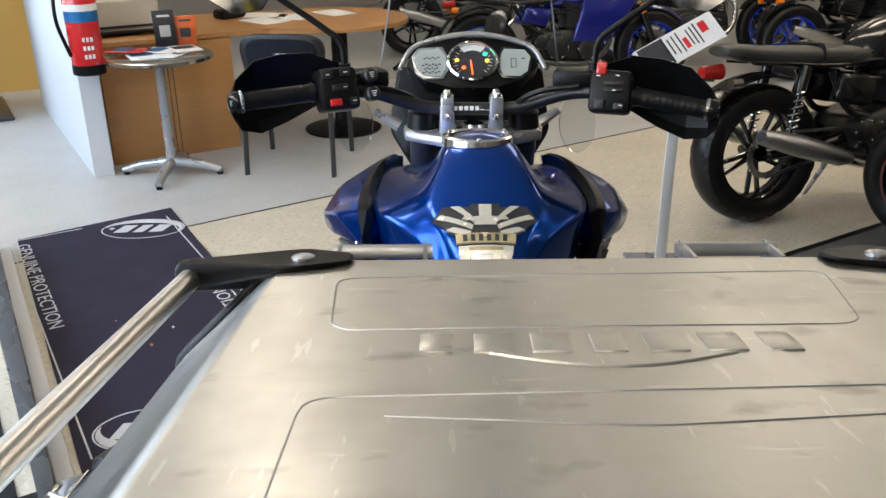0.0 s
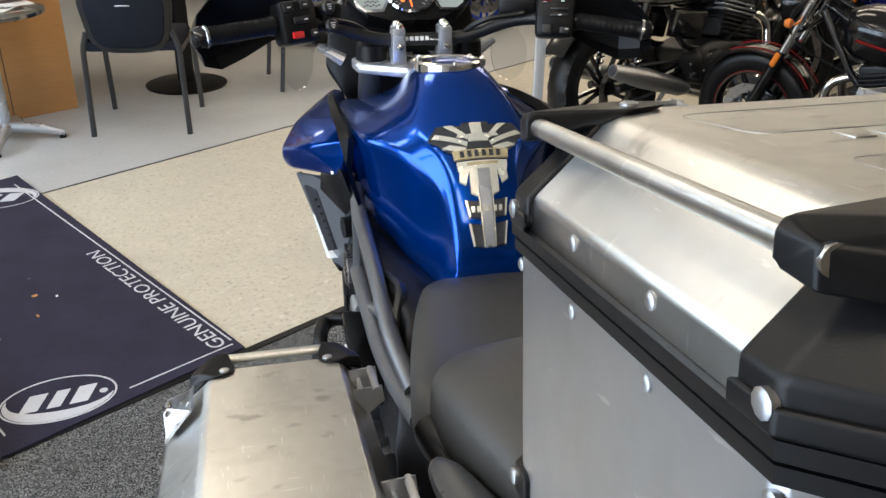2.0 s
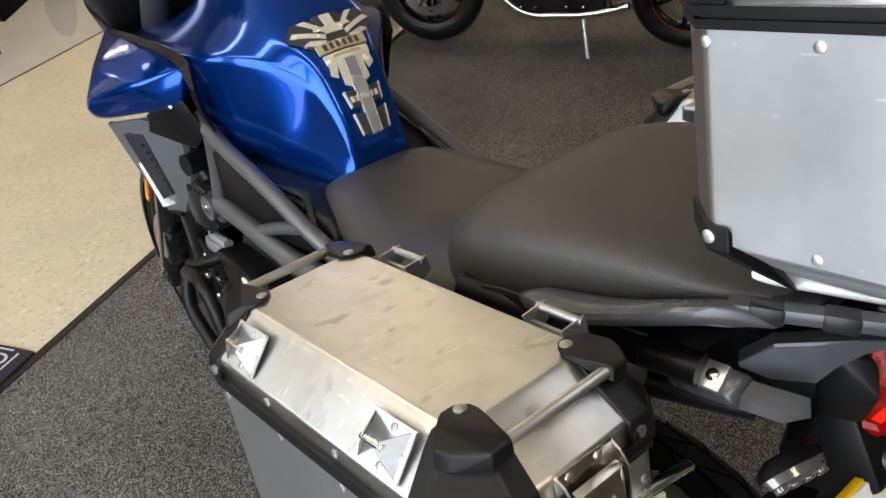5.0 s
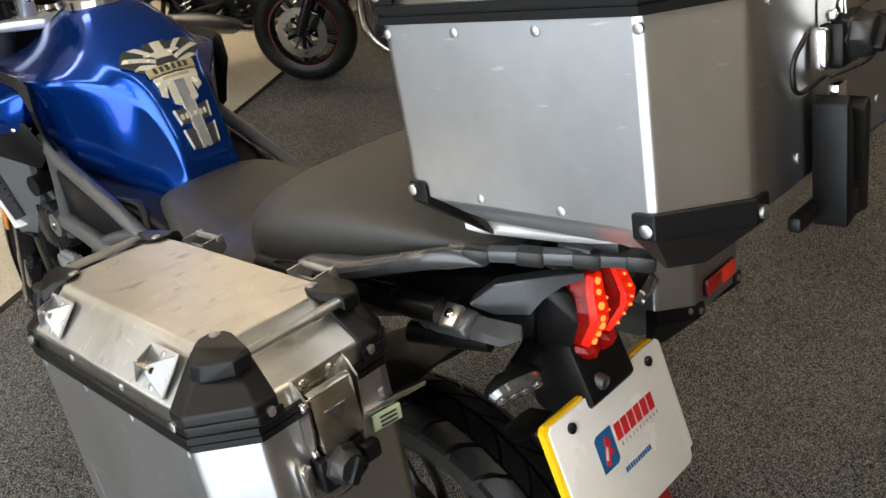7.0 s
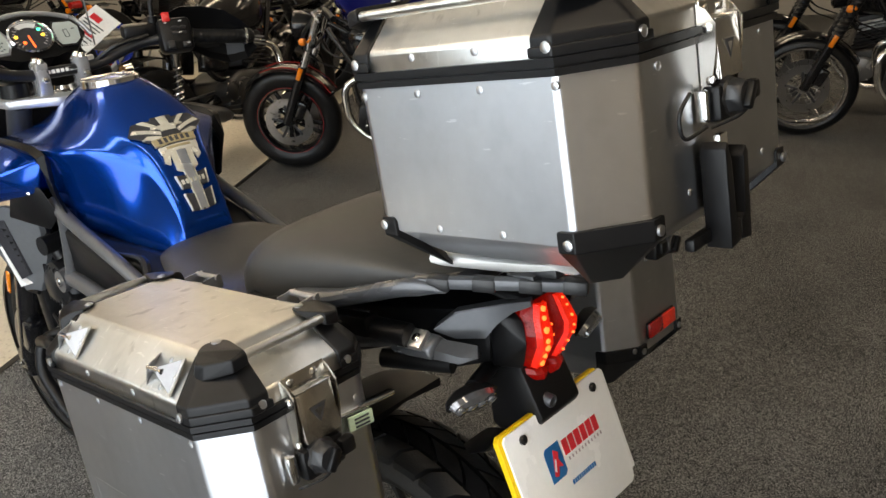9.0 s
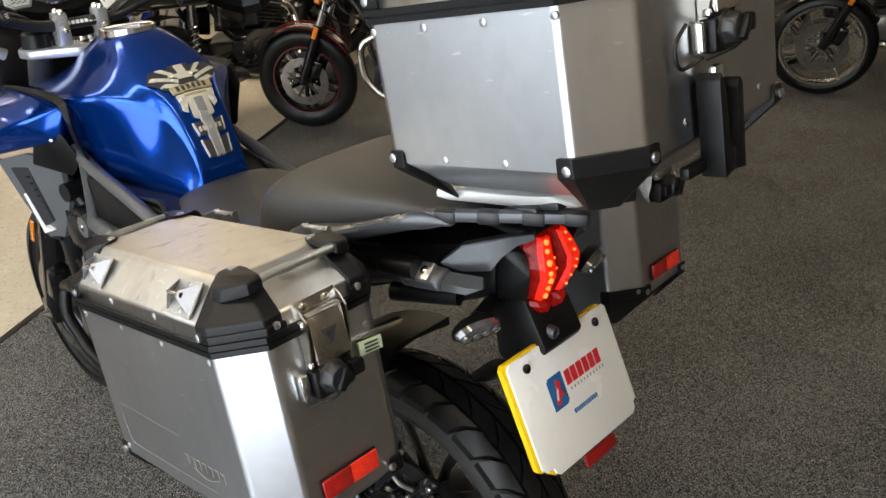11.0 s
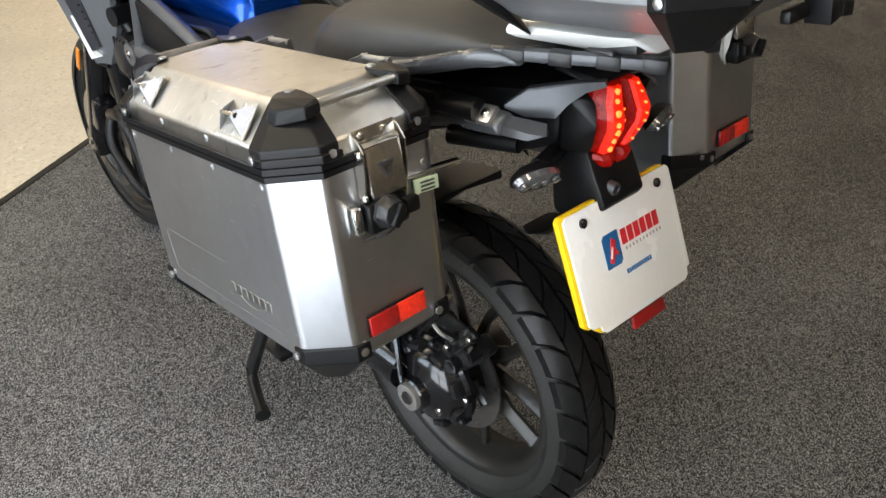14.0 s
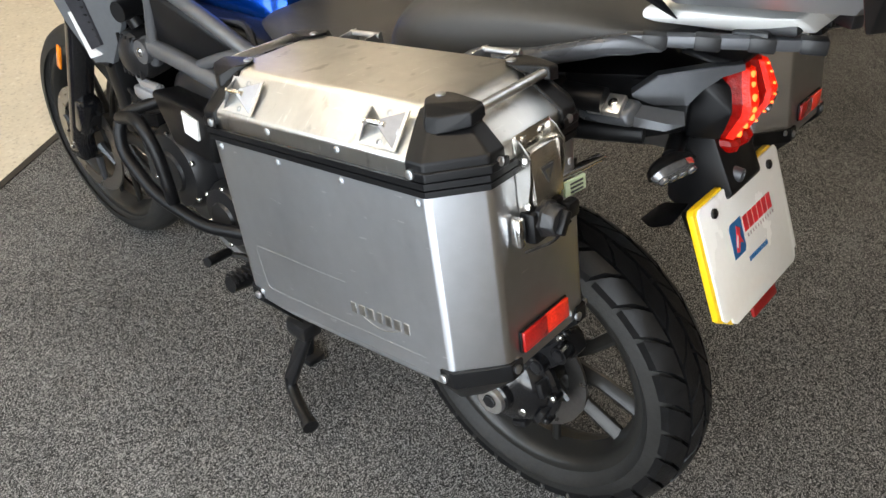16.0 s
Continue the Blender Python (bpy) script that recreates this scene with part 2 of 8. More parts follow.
def thing(name, m, label, category, group="", kind="", org=(0, 0, 0)):
    """An Empty at the pose m, moved to the local point org, that parents the parts of one thing."""
    ob = new(name)
    ob.empty_display_size = 0.05
    ob.matrix_world = m @ Matrix.Translation(org)
    ORG[ob.name] = Vector(org)
    return tagged(ob, label, category, group, kind)


def mesh_of(name, bm, material, sharp=38):
    bmesh.ops.recalc_face_normals(bm, faces=bm.faces)
    me = bpy.data.meshes.new(name)
    bm.to_mesh(me)
    bm.free()
    for m in (material if isinstance(material, (list, tuple)) else [material]):
        me.materials.append(m)
    me.polygons.foreach_set("use_smooth", [True] * len(me.polygons))
    me.set_sharp_from_angle(angle=radians(sharp))
    return me


def part(name, bm, material, parent, label="", sharp=38):
    org = ORG.get(parent.name, Vector())
    bmesh.ops.translate(bm, verts=bm.verts, vec=-org)
    ob = new(name, mesh_of(name, bm, material, sharp))
    ob.parent = parent
    ORG[ob.name] = org
    return tagged(ob, label)


def crisp(ob):
    """Flat faces shade flat between their rounded edges."""
    w = ob.modifiers.new("normals", "WEIGHTED_NORMAL")
    w.keep_sharp, w.weight = True, 90
    return ob


def solid(name, bm, material, m=Matrix(), label="", category="", group="", kind="", sharp=38):
    """A top-level thing that is one mesh."""
    ob = new(name, mesh_of(name, bm, material, sharp))
    ob.matrix_world = m
    ORG[ob.name] = Vector()
    return tagged(ob, label, category, group, kind)


def box(bm, c, s, bev=0.0, rot=(0, 0, 0), seg=2):
    m = pose(*c, *rot) @ Matrix.Diagonal((*s, 1))
    vs = bmesh.ops.create_cube(bm, size=1, matrix=m)["verts"]
    if bev:
        es = list({e for v in vs for e in v.link_edges})
        bmesh.ops.bevel(bm, geom=es, offset=bev, segments=seg, affect="EDGES", profile=0.5)
    return bm


def ring_faces(bm, rings, cap=True, closed=True):
    vs = [[bm.verts.new(p) for p in r] for r in rings]
    for a, b in zip(vs, vs[1:]):
        n = len(a)
        for i in range(n if closed else n - 1):
            j = (i + 1) % n
            bm.faces.new((a[i], a[j], b[j], b[i]))
    if cap and closed:
        bm.faces.new(vs[0][::-1])
        bm.faces.new(vs[-1])
    return vs


def round_path(pts, r, n=5):
    """The polyline with its inner corners rounded to about r."""
    pts = [Vector(p) for p in pts]
    out = [pts[0]]
    for a, b, c in zip(pts, pts[1:], pts[2:]):
        d = min(r, (a - b).length * 0.45, (c - b).length * 0.45)
        p, q = b + (a - b).normalized() * d, b + (c - b).normalized() * d
        for k in range(n + 1):
            t = k / n
            out.append(p * (1 - t) ** 2 + b * 2 * t * (1 - t) + q * t * t)
    out.append(pts[-1])
    return out


def tube(bm, pts, r, seg=12, bend=0.0, squash=1.0):
    given = [Vector(p) for p in pts]
    pts = [Vector(p) for p in (round_path(given, bend) if bend else given)]
    if isinstance(r, (list, tuple)):
        radii = []
        for p in pts:  # radius by the nearest stretch of the given line
            best = None
            for a, b, ra, rb in zip(given, given[1:], r, r[1:]):
                f = max(0.0, min(1.0, (p - a).dot(b - a) / max(1e-9, (b - a).length_squared)))
                miss = (p - a.lerp(b, f)).length
                if best is None or miss < best[0] - 1e-9:
                    best = (miss, ra * (1 - f) + rb * f)
            radii.append(best[1])
    else:
        radii = [r] * len(pts)
    d = (pts[1] - pts[0]).normalized()
    side = d.orthogonal().normalized()
    rings = []
    for i, p in enumerate(pts):
        d2 = (pts[min(i + 1, len(pts) - 1)] - pts[max(i - 1, 0)]).normalized()
        side = (side - d2 * side.dot(d2)).normalized()
        up = d2.cross(side)
        rings.append([p + (side * math.cos(a) * squash + up * math.sin(a)) * radii[i] for a in (2 * math.pi * k / seg for k in range(seg))])
    ring_faces(bm, rings)
    return bm


def lathe(bm, profile, c=(0, 0, 0), axis="x", seg=48, closed=False):
    """Turns the profile of (radius, offset along the axis) about the axis through c."""
    c = Vector(c)
    rings = []
    for r, h in profile:
        ring = []
        for k in range(seg):
            a = 2 * math.pi * k / seg
            u, v = r * math.cos(a), r * math.sin(a)
            ring.append(c + Vector({"x": (h, u, v), "y": (u, h, v), "z": (u, v, h)}[axis]))
        rings.append(ring)
    if closed:
        rings.append(rings[0])
        vs = [[bm.verts.new(p) for p in r] for r in rings[:-1]]
        vs.append(vs[0])
        for a, b in zip(vs, vs[1:]):
            for i in range(seg):
                j = (i + 1) % seg
                bm.faces.new((a[i], a[j], b[j], b[i]))
    else:
        ring_faces(bm, rings, cap=min(r for r, h in profile) > 1e-5)
    return bm


def cyl(bm, a, b, r, seg=16, r2=None):
    a, b = Vector(a), Vector(b)
    return tube(bm, [a, b], [r, r if r2 is None else r2], seg)


def prism(bm, pts, plane, d0, d1, bev=0.0):
    """The polygon pts in a plane ('xy', 'xz' or 'yz') drawn out along the third axis from d0 to d1."""
    def place(p, d):
        return {"xy": (p[0], p[1], d), "xz": (p[0], d, p[1]), "yz": (d, p[0], p[1])}[plane]
    vs = ring_faces(bm, [[place(p, d0) for p in pts], [place(p, d1) for p in pts]])
    if bev:
        es = list({e for r in vs for v in r for e in v.link_edges})
        bmesh.ops.bevel(bm, geom=es, offset=bev, segments=2, affect="EDGES", profile=0.5)
    return bm


def hull(bm, pts, bev=0.0):
    vs = [bm.verts.new(p) for p in pts]
    res = bmesh.ops.convex_hull(bm, input=vs)
    bmesh.ops.delete(bm, geom=list({v for v in res["geom_interior"] if isinstance(v, bmesh.types.BMVert)}), context="VERTS")
    bmesh.ops.dissolve_limit(bm, angle_limit=radians(2), verts=bm.verts, edges=bm.edges)
    if bev:
        bmesh.ops.bevel(bm, geom=list(bm.edges), offset=bev, segments=2, affect="EDGES", profile=0.5, clamp_overlap=True)
    return bm


def B():
    return bmesh.new()


def join(bm, other):
    """Adds the mesh of other to bm."""
    me = bpy.data.meshes.new("joined")
    other.to_mesh(me)
    other.free()
    bm.from_mesh(me)
    bpy.data.meshes.remove(me)
    return bm


def text_bm(body, size, m, depth=0.0004, align="CENTER", squeeze=1.0, shear=0.0):
    """Letters as a mesh, lying in the xy plane of the pose m."""
    cu = bpy.data.curves.new("letters", "FONT")
    cu.body, cu.size, cu.align_x, cu.align_y, cu.extrude, cu.shear = body, size, align, "CENTER", depth, shear
    cu.resolution_u = 3
    tmp = new("letters", cu)
    dg = bpy.context.evaluated_depsgraph_get()
    me = bpy.data.meshes.new_from_object(tmp.evaluated_get(dg))
    bm = B()
    bm.from_mesh(me)
    bmesh.ops.transform(bm, verts=bm.verts, matrix=m @ Matrix.Diagonal((squeeze, 1, 1, 1)))
    bpy.data.objects.remove(tmp)
    bpy.data.curves.remove(cu)
    bpy.data.meshes.remove(me)
    return bm

# ---- the room: a along the carpet's edge, b across it ----
ROOM = pose(-0.55, 2.07, 0, 0, 0, 33)
A0, A1, B0, B1, HIGH = -2.5, 9.0, -7.0, 9.0, 3.0


def slab(name, a0, a1, b0, b1, z0, z1, material, kind="structure", label="", category=""):
    bm = B()
    box(bm, ((a0 + a1) / 2, (b0 + b1) / 2, (z0 + z1) / 2), (a1 - a0, b1 - b0, z1 - z0))
    return solid(name, bm, material, ROOM, label, category, kind=kind)


slab("floor_carpet", A0, A1, B0, 0.0, -0.06, 0.0, CARPET, label="dark grey speckled cord carpet of the showroom", category="floor")
def seam(a):
    return 1.802 + 0.0443 * a


bm = B()
ring_faces(bm, [[(A0, 0, z), (A1, 0, z), (A1, seam(A1), z), (A0, seam(A0), z)] for z in (-0.06, -0.003)])
solid("floor_lino", bm, LINO, ROOM, "cream vinyl floor with scuffs and stains", "floor", kind="structure")
bm = B()
ring_faces(bm, [[(A0, seam(A0) + 0.004, z), (A1, seam(A1) + 0.004, z), (A1, B1, z), (A0, B1, z)] for z in (-0.06, -0.003)])
solid("floor_grey", bm, LINO_GREY, ROOM, "pale grey vinyl floor of the office corner", "floor", kind="structure")
slab("trim", A0, A1, -0.016, 0.012, -0.003, 0.003, PLASTIC, label="dark carpet edge strip", category="trim")
slab("ceiling", A0, A1, B0, B1, HIGH, HIGH + 0.1, CEIL, label="pale tiled showroom ceiling", category="ceiling")
slab("wall_north", A0, A1, B1, B1 + 0.2, 0, HIGH, WALLGREY, label="cream painted back wall", category="wall")
slab("wall_east", A1, A1 + 0.2, B0, B1, 0, HIGH, WALLGREY, label="cream painted side wall", category="wall")
slab("wall_south", A0, A1, B0 - 0.2, B0, 0, HIGH, WALLGREY, label="cream painted wall behind", category="wall")
# assumed shop front, unseen: an open entrance bay, then windows over a high sill, plain wall beyond
slab("wall_west", A0 - 0.2, A0, B0, -2.15, 0, HIGH, WALLWHITE, label="white wall beside the entrance", category="wall")
slab("wall_west_top", A0 - 0.2, A0, -2.15, 6.4, 2.6, HIGH, WALLWHITE, label="white lintel over the shop front", category="wall")
slab("wall_west_sill", A0 - 0.2, A0, -0.05, 6.4, 0, 1.0, WALLGREY, label="cream wall under the shop windows", category="wall")
slab("wall_west_far", A0 - 0.2, A0, 6.4, B1, 0, HIGH, WALLWHITE, label="white wall beyond the shop front", category="wall")
# even panel standing in for daylight through the entrance
area("entrance_daylight", ROOM @ pose(A0 + 0.03, -1.10, 1.38, 0, -90, 0), 2.35, 2.0, 90, (0.80, 0.90, 1.0))
# unseen aluminium framing of the shop front, added in front of the daylight to break up its reflections
front = thing("window_1", ROOM, "unseen grey framed shop front windows, bars added to break up the daylight", "window", kind="structure", org=(A0, 3.2, 1.0))
for b in (0.50, 1.48, 2.46, 3.44, 4.42, 5.40, 6.36):
    bm = B()
    box(bm, (A0 + 0.07, b, 1.8), (0.06, 0.09, 1.6), 0.004)
    part("mullion", bm, SILVER, front)
for z in (1.02, 1.95, 2.58):
    bm = B()
    box(bm, (A0 + 0.07, 3.43, z), (0.05, 5.9, 0.07), 0.004)
    part("transom", bm, SILVER, front)
gate = thing("door_1", ROOM, "unseen grey framed entrance, bars added to break up the daylight", "door", kind="structure", org=(A0, -1.1, 0))
for b in (-2.10, -1.10, -0.10):
    bm = B()
    box(bm, (A0 + 0.07, b, 1.3), (0.06, 0.10, 2.6), 0.004)
    part("door_post", bm, SILVER, gate)
for z in (0.10, 1.0, 2.1, 2.55):
    bm = B()
    box(bm, (A0 + 0.07, -1.10, z), (0.05, 2.0, 0.16 if z < 0.5 else 0.07), 0.004)
    part("door_rail", bm, SILVER, gate)
# even panel standing in for daylight through the windows
area("window_daylight", ROOM @ pose(A0 + 0.03, 3.4, 1.8, 0, -90, 0), 1.55, 5.9, 225, (0.74, 0.87, 1.0))
# unseen fittings; those at a -1.5 and b -3.4 added to brighten the carpet
for a, row in ((-1.5, (-4.0, -2.2, -0.4, 1.4)), (0.2, (1.0, 4.5)), (3.1, (-3.4, 0.75, 2.4, 4.5)), (4.8, (-2.2, 0.4, 2.0)), (6.6, (-5.0, -2.2, 1.0, 4.5))):
    for b in row:
        fitting = thing("ceiling_light", ROOM, "unseen long white ceiling light with three glowing strips", "ceiling light", "ceiling lights", org=(a, b, HIGH))
        bm = B()
        box(bm, (a, b, HIGH - 0.018), (0.34, 1.56, 0.036), 0.006)
        part("housing", bm, WALLWHITE, fitting)
        for da in (-0.106, 0.0, 0.106):
            bm = B()
            box(bm, (a + da, b, HIGH - 0.044), (0.088, 1.5, 0.018), 0.006)
            part("diffuser", bm, LAMPGLOW, fitting, "glowing diffuser strip")

bm = B()
ring_faces(bm, [[(-0.704, -0.010, z), (0.069, 0.015, z), (0.100, 2.097, z), (-0.643, 2.039, z)] for z in (-0.003, 0.008)])
mat_thing = solid("door_mat", bm, MAT_NAVY, ROOM, "navy entrance mat with white printed logos and border lines", "mat")

slab("entrance_matting", A0, -0.875, 0.02, 3.2, -0.003, 0.004, MATTING, label="dark ribbed matting on the floor beyond the door", category="floor")

# ---- the blue touring motorcycle ----
BIKE = pose(0, 0, 0, 0, 0, 2)
RACK = BIKE @ pose(0, 0, 0, -9.2, 0, 0)  # luggage and tail rise towards the back
bike = thing("motorcycle", BIKE, "metallic blue adventure touring motorcycle on its centre stand", "motorcycle", org=(0, 0.8, 0))


def rk(x, u, w):
    """A point of the sloping luggage carrier in the machine's own coordinates."""
    c, s = math.cos(radians(9.2)), math.sin(radians(9.2))
    return (x, u * c + w * s, -u * s + w * c)


def bolt(bm, p, d, r=0.006, h=0.004):
    """A domed rivet or bolt head at p that faces along d."""
    p, d = Vector(p), Vector(d).normalized()
    tube(bm, [p - d * 0.002, p + d * h * 0.55, p + d * h * 0.9, p + d * h], [r, r, r * 0.7, r * 0.2], 10)


def bolts(name, places, parent, material, r=0.006, h=0.004):
    for p, d in places:
        bm = B()
        bolt(bm, p, d, r, h)
        part(name, bm, material, parent)


def tyre_mesh(c, R, width, rim_r, tread, seg=72):
    w2 = width / 2
    bm = B()
    prof = [(rim_r, -w2 * 0.70), (rim_r + 0.018, -w2 * 0.88), (R - 0.055, -w2 * 1.0), (R - 0.03, -w2 * 0.92), (R - 0.014, -w2 * 0.66), (R - 0.006, -w2 * 0.32), (R - 0.004, 0),
            (R - 0.006, w2 * 0.32), (R - 0.014, w2 * 0.66), (R - 0.03, w2 * 0.92), (R - 0.055, w2 * 1.0), (rim_r + 0.018, w2 * 0.88), (rim_r, w2 * 0.70)]
    lathe(bm, prof, c, "x", seg, closed=True)
    return bm


def tread_block(R, width, side, a0, a1, c, steps):
    """One slanted tread block between the angles a0 and a1; steps: how far out to the shoulder, drop, slant."""
    w2 = width / 2
    lo, hi = [], []
    for f, dr, slant in steps:
        for a in (a0, a1):
            ang = a + slant * (a1 - a0) * 0.9
            for store, lift in ((lo, -0.012), (hi, 0.0045)):
                r = R + dr + lift
                store.append(Vector(c) + Vector((side * f * w2, r * math.cos(ang), r * math.sin(ang))))
    bm = B()
    vl, vh = [bm.verts.new(p) for p in lo], [bm.verts.new(p) for p in hi]
    for i in range(len(steps) - 1):
        k = i * 2
        bm.faces.new((vh[k], vh[k + 1], vh[k + 3], vh[k + 2]))
        bm.faces.new((vl[k], vl[k + 2], vh[k + 2], vh[k]))
        bm.faces.new((vl[k + 1], vh[k + 1], vh[k + 3], vl[k + 3]))
    n = len(lo)
    bm.faces.new((vl[0], vh[0], vh[1], vl[1]))
    bm.faces.new((vl[n - 2], vl[n - 1], vh[n - 1], vh[n - 2]))
    return bm


def wheel(parent, name, c, R, width, rim_r, blocks, spokes, disc):
    wh = new(name)
    wh.parent = parent
    ORG[wh.name] = ORG[parent.name]
    tagged(wh, "cast black wheel with a chunky tyre")
    w2 = width / 2
    tyre = part("tyre", tyre_mesh(c, R - 0.009, width, rim_r, blocks), SIDEWALL, wh)
    if blocks:
        joined = B()
        for k in range(blocks):
            for side in (-1, 1):
                for shift, size, steps in ((0.0, 0.88, [(0.05, 0.002, 0.0), (0.26, 0.001, 0.45), (0.46, -0.003, 0.80)]), (0.30, 0.84, [(0.53, -0.0045, 0.95), (0.74, -0.012, 0.55), (0.93, -0.027, 0.30)])):
                    a0 = 2 * math.pi * (k + shift + (0.5 if side > 0 else 0)) / blocks
                    join(joined, tread_block(R - 0.0045, width, side, a0, a0 + 2 * math.pi / blocks * size, c, steps))
        tagged(part("tread", joined, RUBBER, wh, sharp=25), kind="stuff")
    bm = B()
    lathe(bm, [(rim_r + 0.006, -w2 * 0.72), (rim_r - 0.004, -w2 * 0.74), (rim_r - 0.014, -w2 * 0.66), (rim_r - 0.022, -w2 * 0.4), (rim_r - 0.032, 0), (rim_r - 0.022, w2 * 0.4),
               (rim_r - 0.014, w2 * 0.66), (rim_r - 0.004, w2 * 0.74), (rim_r + 0.006, w2 * 0.72)], c, "x", 72, closed=True)
    part("rim", bm, WHEELPAINT, wh)
    bm = B()
    lathe(bm, [(0.001, -0.06), (0.048, -0.06), (0.055, -0.03), (0.055, 0.03), (0.048, 0.06), (0.001, 0.06)], c, "x", 28)
    part("hub", bm, WHEELPAINT, wh)
    for k in range(spokes):
        a = 2 * math.pi * k / spokes + (0.10 if k % 2 else -0.10)
        b = 2 * math.pi * k / spokes
        d, e = Vector((0, math.cos(a), math.sin(a))), Vector((0, math.cos(b), math.sin(b)))
        bm = B()
        tube(bm, [Vector(c) + e * 0.045, Vector(c) + e * 0.12, Vector(c) + d * (rim_r - 0.02)], [0.012, 0.008, 0.009], 8, squash=1.7)
        part("spoke", bm, WHEELPAINT, wh)
    for x in disc:
        bm = B()
        lathe(bm, [(disc[x], -0.0025), (disc[x], 0.0025), (disc[x] - 0.035, 0.0025), (disc[x] - 0.035, -0.0025)], (c[0] + x, c[1], c[2]), "x", 56, closed=True)
        part("brake_disc", bm, DISC, wh, "drilled steel brake disc")
        for k in range(6):
            a = 2 * math.pi * k / 6
            d, e = Vector((0, math.cos(a), math.sin(a))), Vector((0, math.cos(a + 0.3), math.sin(a + 0.3)))
            bm = B()
            tube(bm, [Vector((c[0] + x, c[1], c[2])) + d * 0.05, Vector((c[0] + x, c[1], c[2])) + e * (disc[x] - 0.03)], [0.011, 0.007], 6)
            part("disc_arm", bm, GRAPHITE, wh)
    return wh


RW, FW = (0.0, 0.279, 0.366), (0.01, 1.745, 0.318)
wheel(bike, "rear_wheel", RW, 0.311, 0.136, 0.225, 30, 10, {-0.050: 0.122})
wheel(bike, "front_wheel", FW, 0.318, 0.112, 0.245, 0, 10, {-0.075: 0.15, 0.075: 0.15})

# final drive, caliper and swinging arm
bm = B()
lathe(bm, [(0.001, -0.156), (0.026, -0.156), (0.031, -0.152), (0.033, -0.138), (0.050, -0.130), (0.064, -0.124), (0.074, -0.112), (0.078, -0.100), (0.088, -0.098), (0.093, -0.092), (0.093, -0.082), (0.080, -0.075), (0.001, -0.07)], RW, "x", 40)
drive = part("final_drive", bm, GLOSS, bike, "gloss black shaft drive housing")
for k in range(7):
    a = radians(20 + 45 * k)
    bm = B()
    box(bm, (-0.105, RW[1] + 0.078 * math.cos(a), RW[2] + 0.078 * math.sin(a)), (0.03, 0.012, 0.03), 0.003, (math.degrees(a), 0, 0))
    part("housing_rib", bm, ENGINE, drive)
for k in range(4):
    bm = B()
    tube(bm, [(-0.150, RW[1] + 0.03, RW[2] + 0.008 * k), (-0.118, RW[1] + 0.085, RW[2] + 0.03 + 0.022 * k), (-0.10, RW[1] + 0.12, RW[2] + 0.05 + 0.02 * k)], [0.004, 0.006, 0.004], 6)
    part("fin", bm, GLOSS, drive)
bm = B()
lathe(bm, [(0.001, -0.158), (0.012, -0.158), (0.013, -0.164), (0.020, -0.166), (0.0265, -0.164), (0.0275, -0.150), (0.001, -0.148)], RW, "x", 28)
part("axle_cap", bm, MACHINED, drive, "bright steel axle cap")
bm = B()
cyl(bm, (-0.1675, RW[1], RW[2]), (-0.160, RW[1], RW[2]), 0.0125, 6)
part("axle_socket", bm, ENGINE, drive)
for k in range(9):  # bosses round the flange
    a = radians(10 + 40 * k)
    bm = B()
    cyl(bm, (-0.103, RW[1] + 0.089 * math.cos(a), RW[2] + 0.089 * math.sin(a)), (-0.084, RW[1] + 0.089 * math.cos(a), RW[2] + 0.089 * math.sin(a)), 0.009, 12)
    boss = part("flange_boss", bm, GLOSS, drive)
    bolts("bolt", [((-0.103, RW[1] + 0.089 * math.cos(a), RW[2] + 0.089 * math.sin(a)), (-1, 0, 0))], boss, ENGINE if k % 4 else STEEL, 0.006, 0.005)
bolts("bolt", [((-0.127, 0.2345, 0.342), (-1, 0, 0))], drive, STEEL, 0.009, 0.006)
bm = B()  # cast arm ahead of the housing, with a fan of ribs
hull(bm, [(x, y, z) for x, y, z in ((-0.118, 0.29, 0.405), (-0.120, 0.29, 0.335), (-0.10, 0.28, 0.42), (-0.132, 0.44, 0.445), (-0.134, 0.44, 0.355), (-0.09, 0.44, 0.445), (-0.09, 0.44, 0.355), (-0.09, 0.3, 0.34))], 0.008)
arm = part("cast_arm", bm, GLOSS, bike, "gloss black cast drive arm")
for z0, z1 in ((0.392, 0.440), (0.378, 0.416), (0.364, 0.388), (0.350, 0.360)):
    bm = B()
    hull(bm, [(-0.124 + dx, 0.305, z0 + dz) for dx in (-0.010, 0.01) for dz in (-0.002, 0.002)] + [(-0.134 + dx, 0.435, z1 + dz) for dx in (-0.007, 0.01) for dz in (-0.003, 0.003)], 0.0012)
    part("rib", bm, GLOSS, arm)
bm = B()
tube(bm, [(-0.105, 0.34, 0.37), (-0.115, 0.50, 0.385), (-0.12, 0.70, 0.40), (-0.11, 0.86, 0.43)], [0.05, 0.048, 0.05, 0.06], 14)
box(bm, (0.0, 0.66, 0.40), (0.22, 0.08, 0.09), 0.02)
part("swinging_arm", bm, GLOSS, bike)
bm = B()
tube(bm, [(-0.118, 0.42, 0.41), (-0.122, 0.47, 0.41), (-0.122, 0.52, 0.41)], [0.055, 0.06, 0.055], 14)
for k in range(5):
    lathe(bm, [(0.052, 0.0), (0.064, 0.006), (0.052, 0.012)], (-0.12, 0.42 + 0.022 * k, 0.405), "y", 20)
part("rubber_gaiter", bm, RUBBER, bike, "ribbed rubber gaiter")
bm = B()
box(bm, (-0.070, 0.205, 0.465), (0.046, 0.040, 0.085), 0.010, (40, 0, 0))
caliper = part("brake_caliper", bm, ENGINE, bike, "black brake caliper")
